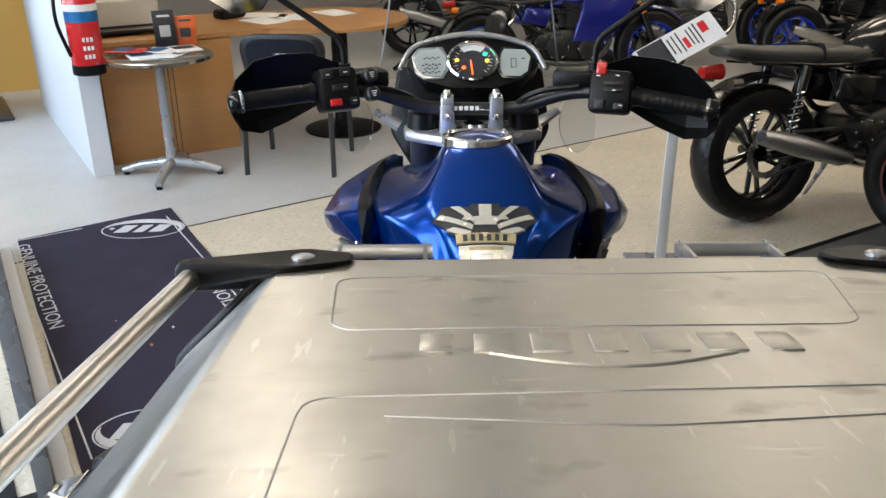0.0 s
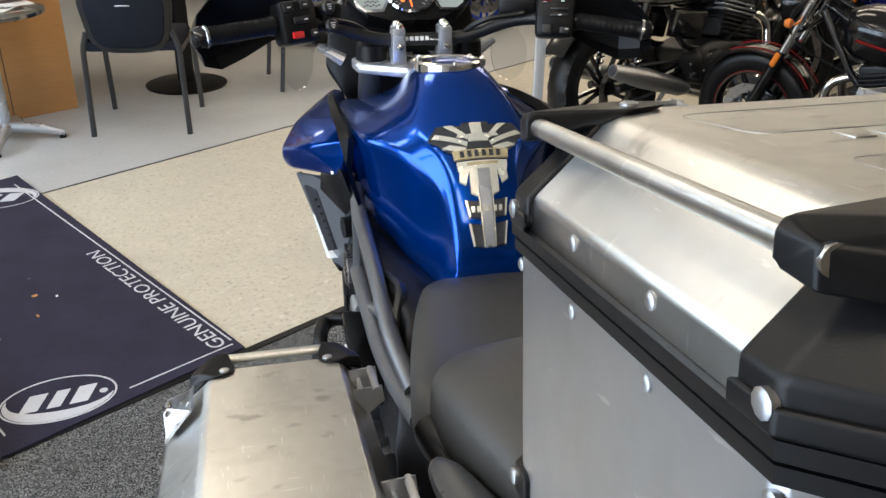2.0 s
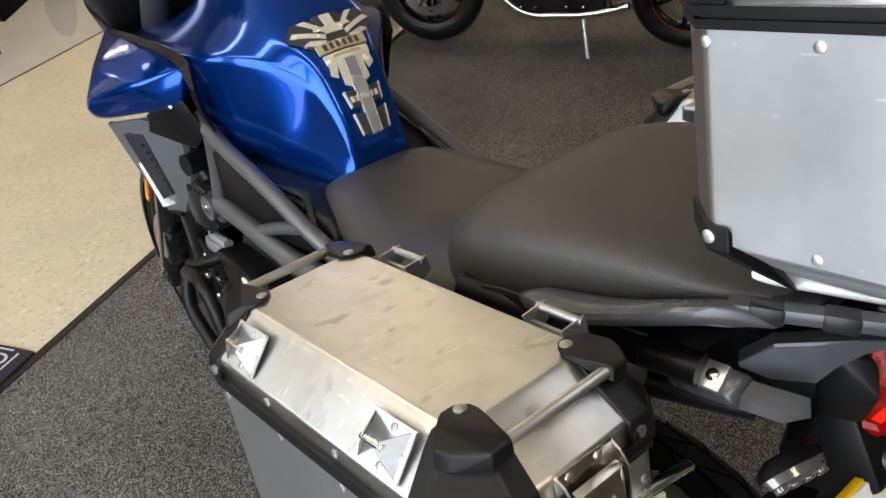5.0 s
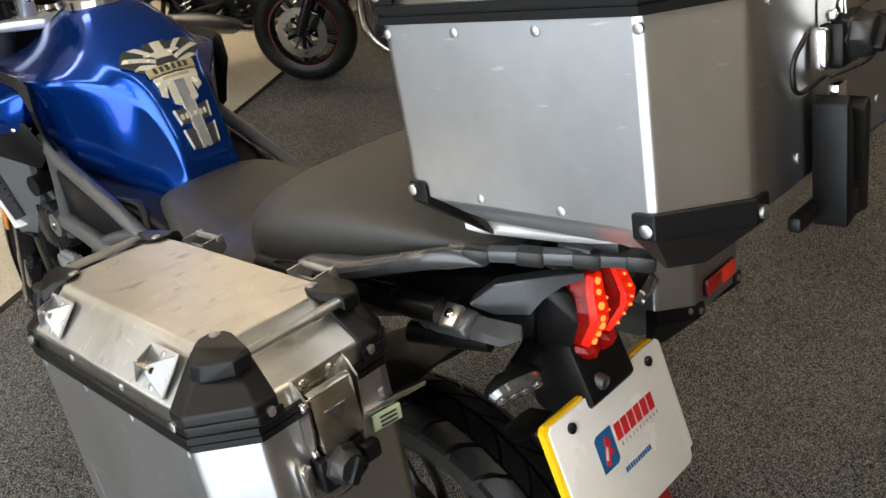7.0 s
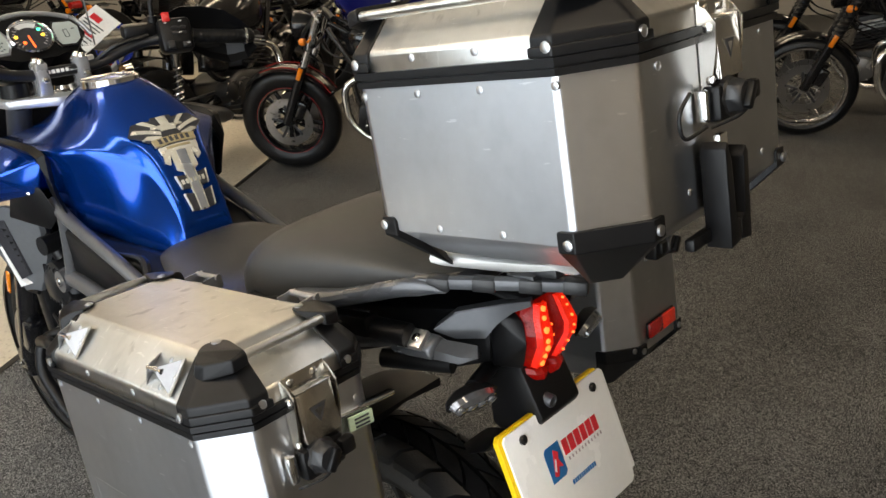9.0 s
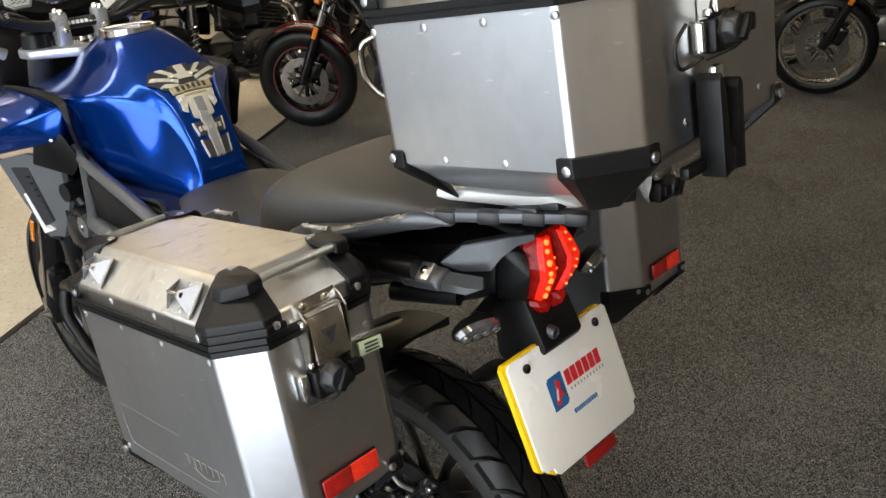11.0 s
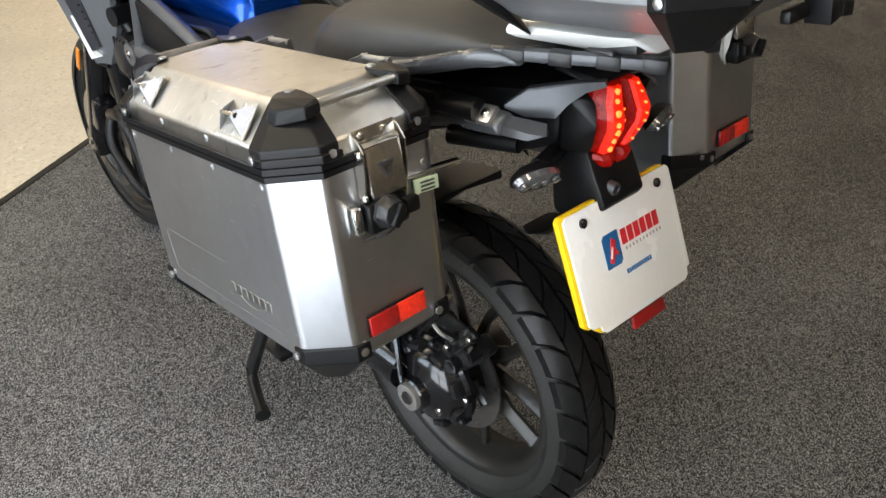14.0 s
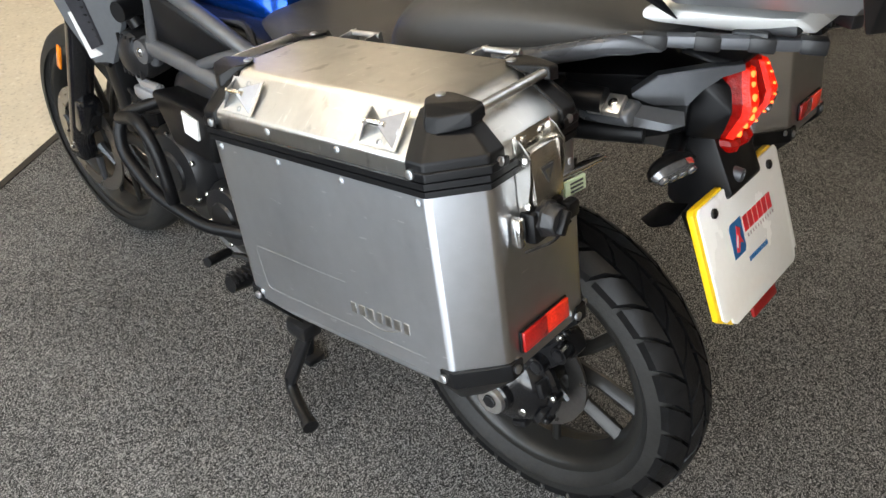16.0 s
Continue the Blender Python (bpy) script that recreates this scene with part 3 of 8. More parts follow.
for dy, dz in ((-0.020, -0.024), (0.020, 0.024)):
    bm = B()
    cyl(bm, (-0.112, 0.205 + dy, 0.465 - dz), (-0.085, 0.205 + dy, 0.465 - dz), 0.016, 18)
    bump = part("piston_housing", bm, GLOSS, caliper)
    bm = B()
    cyl(bm, (-0.1145, 0.205 + dy, 0.465 - dz), (-0.110, 0.205 + dy, 0.465 - dz), 0.010, 14)
    part("piston_cap", bm, ENGINE, bump)
bm = B()
hull(bm, [(x, y, z) for x in (-0.090, -0.078) for y, z in ((0.180, 0.520), (0.205, 0.530), (0.265, 0.475), (0.262, 0.440), (0.240, 0.445))], 0.004)
part("caliper_bracket", bm, GLOSS, caliper)
bm = B()
tube(bm, [(-0.108, 0.180, 0.500), (-0.112, 0.176, 0.510), (-0.112, 0.170, 0.522)], [0.004, 0.0035, 0.0025], 8)
part("bleed_nipple", bm, STEEL, caliper)
bolts("bolt", [((-0.094, 0.195, 0.512), (-1, 0, 0)), ((-0.094, 0.250, 0.462), (-1, 0, 0)), ((-0.096, 0.218, 0.444), (-1, 0, 0))], caliper, STEEL, 0.006, 0.006)
bm = B()
tube(bm, [(-0.105, 0.225, 0.500), (-0.125, 0.235, 0.520), (-0.120, 0.262, 0.530)], 0.0035, 8, 0.012)
part("brake_pipe", bm, MACHINED, caliper, "bright steel brake pipe")
bm = B()
tube(bm, [(-0.09, 0.23, 0.49), (-0.12, 0.26, 0.52), (-0.10, 0.36, 0.52), (-0.09, 0.48, 0.48)], 0.005, 8, 0.03)
part("brake_hose", bm, RUBBER, bike)

# rear inner mudguard and under tray
bm = B()
ring = []
for k in range(9):
    a = radians(22 + 8 * k)
    r = 0.355
    ring.append([(x, RW[1] + (r - abs(x) * 0.12) * math.cos(a), RW[2] + (r - abs(x) * 0.12) * math.sin(a)) for x in (-0.085, -0.05, 0.0, 0.05, 0.085)] +
                [(x, RW[1] + (r + 0.006) * math.cos(a), RW[2] + (r + 0.006) * math.sin(a)) for x in (0.085, 0.0, -0.085)])
ring_faces(bm, ring)
part("hugger", bm, PLASTIC, bike, "black inner mudguard over the rear tyre")
bm = B()
hull(bm, [(x, y, z) for x in (-0.07, 0.07) for y, z in ((0.42, 0.86), (0.42, 0.93), (0.06, 0.98), (0.06, 0.915), (0.14, 0.875))], 0.01)
part("under_tray", bm, PLASTIC, bike)
bm = B()
hull(bm, [(x, y, z) for x in (-0.045, 0.045) for y, z in ((0.10, 0.93), (0.03, 0.91), (-0.01, 0.84), (0.03, 0.78), (0.08, 0.80))], 0.006)
part("plate_carrier", bm, PLASTIC, bike)

# ---- tank ----
TANK_X = 0.012
TANK = [  # y, then half sections of (x, z): top, crown edge, valley, shoulder, side, lower edge
    (1.465, (0, 1.018), (0.050, 1.018), (0.095, 1.018), (0.158, 1.018), (0.165, 0.985), (0.140, 0.930)),
    (1.40, (0, 1.046), (0.045, 1.046), (0.088, 1.042), (0.170, 1.034), (0.172, 0.988), (0.140, 0.930)),
    (1.34, (0, 1.092), (0.045, 1.088), (0.085, 1.060), (0.178, 1.042), (0.176, 0.988), (0.145, 0.925)),
    (1.27, (0, 1.136), (0.052, 1.130), (0.082, 1.076), (0.186, 1.048), (0.180, 0.985), (0.165, 0.920)),
    (1.19, (0, 1.172), (0.056, 1.164), (0.086, 1.088), (0.192, 1.052), (0.182, 0.982), (0.172, 0.910)),
    (1.12, (0, 1.185), (0.062, 1.173), (0.090, 1.098), (0.186, 1.058), (0.172, 0.975), (0.156, 0.890)),
    (1.06, (0, 1.163), (0.070, 1.149), (0.098, 1.100), (0.172, 1.064), (0.156, 0.972), (0.140, 0.880)),
    (1.025, (0, 1.140), (0.076, 1.126), (0.102, 1.096), (0.150, 1.067), (0.138, 0.970), (0.126, 0.875)),
    (0.985, (0, 1.112), (0.080, 1.098), (0.096, 1.082), (0.118, 1.059), (0.113, 0.962), (0.117, 0.862)),
    (0.955, (0, 1.088), (0.066, 1.080), (0.074, 1.070), (0.090, 1.046), (0.091, 0.952), (0.104, 0.856)),
    (0.925, (0, 1.058), (0.054, 1.052), (0.061, 1.042), (0.069, 1.018), (0.073, 0.945), (0.094, 0.853)),
    (0.895, (0, 1.006), (0.049, 1.002), (0.056, 0.994), (0.061, 0.975), (0.065, 0.932), (0.086, 0.852)),
    (0.872, (0, 0.964), (0.046, 0.962), (0.052, 0.957), (0.056, 0.945), (0.060, 0.915), (0.080, 0.852)),
    (0.856, (0, 0.918), (0.044, 0.916), (0.049, 0.912), (0.054, 0.905), (0.058, 0.888), (0.067, 0.862)),
    (0.846, (0, 0.862), (0.030, 0.862), (0.045, 0.862), (0.055, 0.862), (0.060, 0.861), (0.065, 0.860)),
]


def tank_shell():
    bm = B()
    rings = []
    for y, *half in TANK:
        right = [(TANK_X + x, y, z) for x, z in half]
        left = [(TANK_X - x, y, z) for x, z in half[:0:-1]]
        rings.append(left + right)
    vs = ring_faces(bm, rings)
    lay = bm.edges.layers.float.new("crease_edge")
    n = len(rings[0])
    for a, b in zip(vs, vs[1:]):
        for i, w in ((0, 0.7), (2, 0.62), (4, 0.15), (6, 0.15), (8, 0.62), (10, 0.7)):
            e = bm.edges.get((a[i], b[i]))
            if e:
                e[lay] = w
    for ring in (vs[-2], vs[0]):
        for i in range(n):
            e = bm.edges.get((ring[i], ring[(i + 1) % n]))
            if e:
                e[lay] = 0.5
    return bm


tank = part("fuel_tank", tank_shell(), BLUE, bike, "glossy metallic blue fuel tank", sharp=80)
sub = tank.modifiers.new("smooth", "SUBSURF")
sub.levels = sub.render_levels = 3


cap = new("filler_cap")
cap.parent = bike
ORG[cap.name] = ORG[bike.name]
tilt = Matrix.Translation((0.007, 1.143, 1.166)) @ pose(0, 0, 0, -5, 0, 0)
for nm, prof, mt in (("outer_ring", [(0.047, -0.01), (0.060, -0.01), (0.060, 0.004), (0.055, 0.007), (0.047, 0.005)], STEEL), ("cap_lid", [(0.0005, 0.003), (0.03, 0.004), (0.046, 0.002), (0.046, -0.004), (0.0005, -0.004)], GLOSS)):
    bm = B()
    lathe(bm, prof, (0, 0, 0), "z", 40, closed=nm == "outer_ring")
    bmesh.ops.transform(bm, verts=bm.verts, matrix=tilt)
    part(nm, bm, mt, cap)
bolts("bolt", [(tilt @ Vector((0.054 * math.cos(a), 0.054 * math.sin(a), 0.0065)), (0, 0, 1)) for a in (radians(k) for k in (30, 150, 270))], cap, STEEL, 0.004, 0.003)


# tank pad: dark and foil pieces that follow the back of the tank
def pad_point(x, s):
    """s runs from 0 at the pad's top (up on the tank) to 1 at its foot."""
    path = [(0.982, 1.108), (0.952, 1.085), (0.922, 1.054), (0.900, 1.015), (0.880, 0.979), (0.862, 0.940)]
    f = s * (len(path) - 1)
    i = min(int(f), len(path) - 2)
    g = f - i
    y, z = path[i][0] * (1 - g) + path[i + 1][0] * g, path[i][1] * (1 - g) + path[i + 1][1] * g
    bulge = 0.7 * x * x
    x *= 0.76 - 0.30 * s
    return Vector((TANK_X + x, y + bulge * 0.6 * s, z - bulge * (1 - s) * 1.2))


def pad_piece(name, cells, material, parent, lift):
    """cells: quads in the pad's (x, s) plane, each cut finely so that it follows the curve."""
    bm = B()
    for q in cells:
        grid = [[None] * 5 for _ in range(5)]
        for i in range(5):
            for j in range(5):
                a, b = i / 4, j / 4
                x = (q[0][0] * (1 - a) + q[1][0] * a) * (1 - b) + (q[3][0] * (1 - a) + q[2][0] * a) * b
                s = (q[0][1] * (1 - a) + q[1][1] * a) * (1 - b) + (q[3][1] * (1 - a) + q[2][1] * a) * b
                p = pad_point(x, s)
                n = Vector((0, -0.55 - 0.4 * s, 0.84 - s * 0.6)).normalized()
                grid[i][j] = bm.verts.new(p + n * lift)
        for i in range(4):
            for j in range(4):
                bm.faces.new((grid[i][j], grid[i + 1][j], grid[i + 1][j + 1], grid[i][j + 1]))
    ext = bmesh.ops.extrude_face_region(bm, geom=list(bm.faces))
    bmesh.ops.translate(bm, verts=[v for v in ext["geom"] if isinstance(v, bmesh.types.BMVert)], vec=(0, 0.002, -0.004))
    return part(name, bm, material, parent)


def quad(x0, x1, s0, s1, k=0.0):
    return [(x0 - k, s0), (x1 + k, s0), (x1, s1), (x0, s1)]


def mirrored(q):
    return [(-x, v) for x, v in q[::-1]]


def both(*quads):
    return [r for q in quads for r in (q, mirrored(q))]


pad = pad_piece("tank_pad", both([(-0.112, 0.13), (-0.085, 0.02), (-0.030, 0.05), (-0.026, 0.24)], [(-0.112, 0.13), (-0.026, 0.24), (-0.024, 0.30), (-0.075, 0.27)]) + [quad(-0.03, 0.03, 0.02, 0.36)], INK, bike, 0.004)
tagged(pad, "black, silver and gold printed tank pad with a flag motif")
pad_piece("pale_print", [quad(-0.013, 0.013, 0.03, 0.14), quad(-0.024, 0.024, 0.14, 0.21)] + both([(-0.104, 0.125), (-0.092, 0.095), (-0.026, 0.215), (-0.030, 0.245)], [(-0.070, 0.030), (-0.052, 0.036), (-0.022, 0.16), (-0.026, 0.19)], [(-0.088, 0.235), (-0.070, 0.22), (-0.032, 0.26), (-0.040, 0.30)],
                                                                              [(-0.044, 0.13), (-0.020, 0.155), (-0.020, 0.175), (-0.050, 0.160)]), PALEPRINT, pad, 0.0055)
pad_piece("gold_band", [quad(-0.068, 0.068, 0.275, 0.345)], GOLD, pad, 0.006)
for k in range(6):  # the band's mark as plain strokes
    pad_piece("band_stroke", [quad(-0.052 + 0.018 * k, -0.042 + 0.018 * k, 0.287, 0.333)], INK, pad, 0.007)
pad_piece("flag_piece", [quad(-0.064, 0.064, 0.365, 0.425)] + both([(-0.060, 0.42), (-0.034, 0.42), (-0.050, 0.53), (-0.066, 0.50)], [(-0.036, 0.42), (-0.014, 0.42), (-0.018, 0.62), (-0.040, 0.59)]), PALEPRINT, pad, 0.005)
pad_piece("flag_line", [quad(-0.040, 0.040, 0.378, 0.398)], GOLD, pad, 0.0062)
for lo, hi in ((0.645, 0.785), (0.825, 1.0)):
    for s in (-1, 1):
        q = [(s * 0.062, lo), (s * 0.020, lo + 0.02), (s * 0.020, hi), (s * 0.058, hi - 0.01)]
        pad_piece("black_block", [q], INK, pad, 0.005)
        pad_piece("edge_line", [[(s * 0.062, lo), (s * 0.056, lo + 0.004), (s * 0.052, hi - 0.012), (s * 0.058, hi - 0.01)]], PALEPRINT, pad, 0.0062)
for k in range(6):
    pad_piece("block_stroke", [quad(-0.048 + 0.0165 * k, -0.038 + 0.0165 * k, 0.70, 0.74)], PALEPRINT, pad, 0.0072)
pad_piece("grey_stripe", [quad(-0.016, 0.016, 0.43, 1.0)], SILVER, pad, 0.0062)
for s in (-1, 1):
    pad_piece("stripe_edge", [[(s * 0.018, 0.60), (s * 0.0215, 0.60), (s * 0.0215, 1.0), (s * 0.018, 1.0)]], PALEPRINT, pad, 0.006)

# ---- side cowls ----
for s in (-1, 1):
    bm = B()
    hull(bm, [(0.014 + s * x, y, z) for x, y, z in ((0.180, 1.500, 1.030), (0.150, 1.56, 1.02), (0.196, 1.36, 1.050), (0.200, 1.22, 1.056), (0.192, 1.110, 1.046), (0.262, 1.20, 1.010), (0.270, 1.34, 1.015), (0.303, 1.318, 0.966), (0.302, 1.345, 0.945),
                                            (0.296, 1.335, 0.918), (0.236, 1.190, 0.962), (0.210, 1.130, 0.972), (0.225, 1.49, 0.96), (0.16, 1.55, 0.93), (0.14, 1.2, 0.95))], 0.010)
    cowl = part("side_cowl", bm, BLUE, bike, "glossy blue side cowl", sharp=25)
    bm = B()
    band = [(0.176, 1.490, 1.020, 0.005), (0.184, 1.44, 1.032, 0.006), (0.192, 1.34, 1.046, 0.007), (0.198, 1.22, 1.056, 0.008), (0.198, 1.13, 1.058, 0.009), (0.197, 1.098, 1.048, 0.011), (0.197, 1.088, 1.010, 0.014), (0.188, 1.095, 0.965, 0.016), (0.176, 1.090, 0.925, 0.016)]
    rings = []
    for x, y, z, w in band:
        out = Vector((s * 0.6, -0.35, 0.7)).normalized() * 0.009
        p = Vector((0.014 + s * x, y, z))
        flat = min(1.0, max(0.0, (1.055 - z) / 0.04)) if y < 1.15 else 0.0  # lies across the top, then turns down the side
        along = Vector((s * 0.9, 0, -0.35)).lerp(Vector((0, 0.85, 0.3)), flat) * w
        rings.append([p + along + out, p - along + out, p - along - out, p + along - out])
    ring_faces(bm, rings)
    part("cowl_strap", bm, PLASTIC, bike, "black trim strap between tank and cowl")
    bm = B()
    hull(bm, [(0.014 + s * x, y, z) for x, y, z in ((0.236, 1.205, 0.972), (0.208, 1.120, 0.990), (0.188, 1.100, 0.925), (0.200, 1.13, 0.890), (0.238, 1.24, 0.905), (0.17, 1.2, 0.94))], 0.004)
    knee = part("knee_panel", bm, PLASTIC, bike)
    bolts("bolt", [((0.014 + s * 0.219, 1.150, 0.972), (s * 0.9, -0.4, 0.2))], knee, STEEL, 0.005, 0.004)
    # radiator shroud: a silver plate with a dark louvre and a black edge
    bm = B()
    rings = []
    for dx in (0.0, -0.012):
        rings.append([(0.014 + s * (x + dx), y, z) for x, y, z in ((0.276, 1.330, 0.908), (0.246, 1.250, 0.930), (0.200, 1.195, 0.915), (0.186, 1.225, 0.80), (0.194, 1.282, 0.705), (0.210, 1.325, 0.700), (0.238, 1.35, 0.79))])
    ring_faces(bm, rings)
    shroud = part("radiator_shroud", bm, SHROUD, bike, "satin grey radiator shroud with a black louvre", sharp=20)
    bm = B()
    ring_faces(bm, [[(0.014 + s * (x + dx), y, z) for x, y, z in ((0.256, 1.297, 0.893), (0.234, 1.262, 0.895), (0.202, 1.284, 0.750), (0.213, 1.305, 0.738))] for dx in (0.008, -0.012)])
    louvre = part("louvre", bm, INK, shroud)
    # narrow strip along the louvre in plain white
    bm = B()
    ring_faces(bm, [[(0.014 + s * (x + dx), y, z) for x, y, z in ((0.2400, 1.3075, 0.825), (0.2360, 1.3010, 0.825), (0.2145, 1.306, 0.738), (0.206, 1.297, 0.724), (0.2150, 1.313, 0.718))] for dx in (0.009, -0.006)])
    part("white_edge", bm, WHITE, shroud, "narrow white strip along the louvre")
    bm = B()
    for k in range(7):
        z = 0.77 + 0.017 * k
        box(bm, (0.014 + s * (0.2145 + 0.0048 * k), 1.293 - 0.0025 * k, z), (0.006, 0.022, 0.004), 0.001)
    part("slat", bm, PLASTIC_SOFT, shroud)
    bm = B()
    tube(bm, [(0.014 + s * 0.268, 1.338, 0.905), (0.014 + s * 0.230, 1.358, 0.79), (0.014 + s * 0.206, 1.329, 0.700), (0.014 + s * 0.199, 1.285, 0.702)], 0.0050, 8)
    part("shroud_edge", bm, PLASTIC, shroud)
    # clear wind deflector
    bm = B()
    prism(bm, [(1.487 + 0.042 * math.cos(a), 1.092 + 0.060 * math.sin(a)) for a in (2 * math.pi * q / 22 for q in range(22))], "yz", s * 0.205, s * 0.2075)
    bmesh.ops.rotate(bm, verts=bm.verts, cent=(s * 0.207, 1.52, 1.08), matrix=Matrix.Rotation(radians(s * 55), 3, "Z"))
    part("wind_deflector", bm, CLEAR, bike, "small clear wind deflector")
    bm = B()
    tube(bm, [(s * 0.14, 1.47, 1.10), (s * 0.19, 1.475, 1.13)], [0.014, 0.008], 8)
    part("deflector_arm", bm, SILVER, bike)

# dark side infill under the tank, and the trim beside the seat's nose
for s in (-1, 1):
    bm = B()
    hull(bm, [(s * x, y, z) for x, y, z in ((0.175, 1.12, 0.90), (0.150, 0.98, 0.875), (0.125, 0.86, 0.868), (0.135, 0.80, 0.86), (0.15, 0.75, 0.80), (0.155, 0.95, 0.77), (0.16, 1.12, 0.78), (0.06, 1.1, 0.86), (0.06, 0.8, 0.86))], 0.006)
    infill = part("side_panel", bm, PLASTIC, bike)
    bm = B()
    ring_faces(bm, [[(s * x, y, z) for y, z in ((1.115, 0.866), (1.095, 0.866), (0.985, 0.822), (1.005, 0.818))] for x in (0.150, 0.1615)])
    part("grey_strip", bm, SILVER, infill)
    bm = B()
    tube(bm, [(s * 0.150, 0.93, 0.878), (s * 0.13, 0.86, 0.878), (s * 0.145, 0.83, 0.85), (s * 0.160, 0.77, 0.80)], [0.006, 0.012, 0.013, 0.008], 8, 0.02, squash=0.6)
    part("seat_nose_trim", bm, PLASTIC_SOFT, bike)

# ---- seat ----
def body_loft(secs, n=36, x=0.0):
    bm = B()
    rings = []
    for y, z0, z1, hw, p in secs:
        ring = []
        for k in range(n):
            a = 2 * math.pi * k / n
            cx, cz = math.cos(a), math.sin(a)
            ring.append((x + math.copysign(abs(cx) ** (2 / p), cx) * hw, y, (z0 + z1) / 2 + math.copysign(abs(cz) ** (2 / p), cz) * (z1 - z0) / 2))
        rings.append(ring)
    ring_faces(bm, rings)
    return bm


def smooth_secs(secs, n=6):
    """More sections along a smooth curve through the given ones."""
    out = []
    for i in range(len(secs) - 1):
        p0, p1, p2, p3 = (np.array(secs[max(0, min(len(secs) - 1, i + d))], float) for d in (-1, 0, 1, 2))
        for k in range(n):
            t = k / n
            out.append(tuple(0.5 * (2 * p1 + (p2 - p0) * t + (2 * p0 - 5 * p1 + 4 * p2 - p3) * t * t + (3 * p1 - p0 - 3 * p2 + p3) * t ** 3)))
    out.append(tuple(secs[-1]))
    return out


RIDER = [(0.890, 0.835, 0.860, 0.078, 2.6), (0.876, 0.82, 0.883, 0.104, 2.8), (0.82, 0.79, 0.900, 0.126, 3.0), (0.73, 0.775, 0.902, 0.152, 3.0), (0.62, 0.77, 0.912, 0.174, 2.8), (0.52, 0.79, 0.945, 0.188, 2.8), (0.44, 0.82, 0.965, 0.175, 2.6), (0.39, 0.85, 0.95, 0.14, 2.6)]
PILLION = [(0.505, 0.90, 0.965, 0.128, 2.4), (0.490, 0.885, 0.996, 0.158, 2.8), (0.455, 0.885, 1.030, 0.180, 3.2), (0.40, 0.905, 1.052, 0.188, 3.4), (0.32, 0.945, 1.066, 0.184, 3.6), (0.22, 0.985, 1.070, 0.164, 3.4), (0.14, 1.020, 1.062, 0.138, 3.0), (0.09, 1.032, 1.062, 0.115, 2.8), (0.06, 1.04, 1.056, 0.09, 2.4)]
part("rider_seat", body_loft(smooth_secs(RIDER), x=0.008), VINYL, bike, "dark vinyl rider seat", sharp=60)
part("pillion_seat", body_loft(smooth_secs(PILLION), x=0.005), VINYL, bike, "raised dark vinyl pillion seat", sharp=60)
for s in (-1, 1):
    bm = B()
    tube(bm, [(s * 0.184, 0.43, 0.935), (s * 0.188, 0.38, 0.967), (s * 0.184, 0.30, 0.983), (s * 0.17, 0.18, 0.997)], 0.0016, 6, 0.03)
    part("seat_stitching", bm, PLASTIC_SOFT, bike)
bm = B()
hull(bm, [(x, y, z) for k in (-1, 1) for x, y, z in ((k * 0.10, 0.44, 0.84), (k * 0.10, 0.44, 0.92), (k * 0.09, 0.20, 0.965), (k * 0.04, 0.06, 0.985), (k * 0.04, 0.09, 0.94), (k * 0.10, 0.3, 0.86))], 0.01)
part("seat_base", bm, PLASTIC, bike)

# ---- frame tubes ----
for s in (-1, 1):
    for nm, pts, r in (("frame_tube", [(s * 0.165, 1.14, 0.945), (s * 0.168, 1.08, 0.920), (s * 0.165, 0.92, 0.878), (s * 0.165, 0.78, 0.838), (s * 0.15, 0.68, 0.81)], 0.014),
                       ("frame_tube", [(s * 0.168, 1.10, 0.922), (s * 0.165, 1.112, 0.870), (s * 0.165, 1.132, 0.775), (s * 0.16, 1.14, 0.74)], 0.0125),
                       ("frame_tube", [(s * 0.165, 1.16, 0.775), (s * 0.166, 1.08, 0.778), (s * 0.166, 0.98, 0.768), (s * 0.165, 0.88, 0.760), (s * 0.16, 0.74, 0.775), (s * 0.15, 0.62, 0.80)], 0.018),
                       ("frame_tube", [(s * 0.163, 0.99, 0.775), (s * 0.163, 0.92, 0.81), (s * 0.163, 0.83, 0.845)], 0.011),
                       ("subframe_tube", [(s * 0.13, 0.74, 0.76), (s * 0.12, 0.5, 0.82), (s * 0.10, 0.2, 0.92)], 0.012)):
        bm = B()
        tube(bm, pts, r, 12, 0.05)
        part(nm, bm, FRAME, bike, "graphite painted frame tube")
    bm = B()
    cyl(bm, (s * 0.140, 1.148, 0.768), (s * 0.186, 1.148, 0.768), 0.024, 20)
    node = part("frame_lug", bm, FRAME, bike)
    bolts("bolt", [((s * 0.186, 1.148, 0.768), (s, 0, 0))], node, STEEL, 0.010, 0.006)

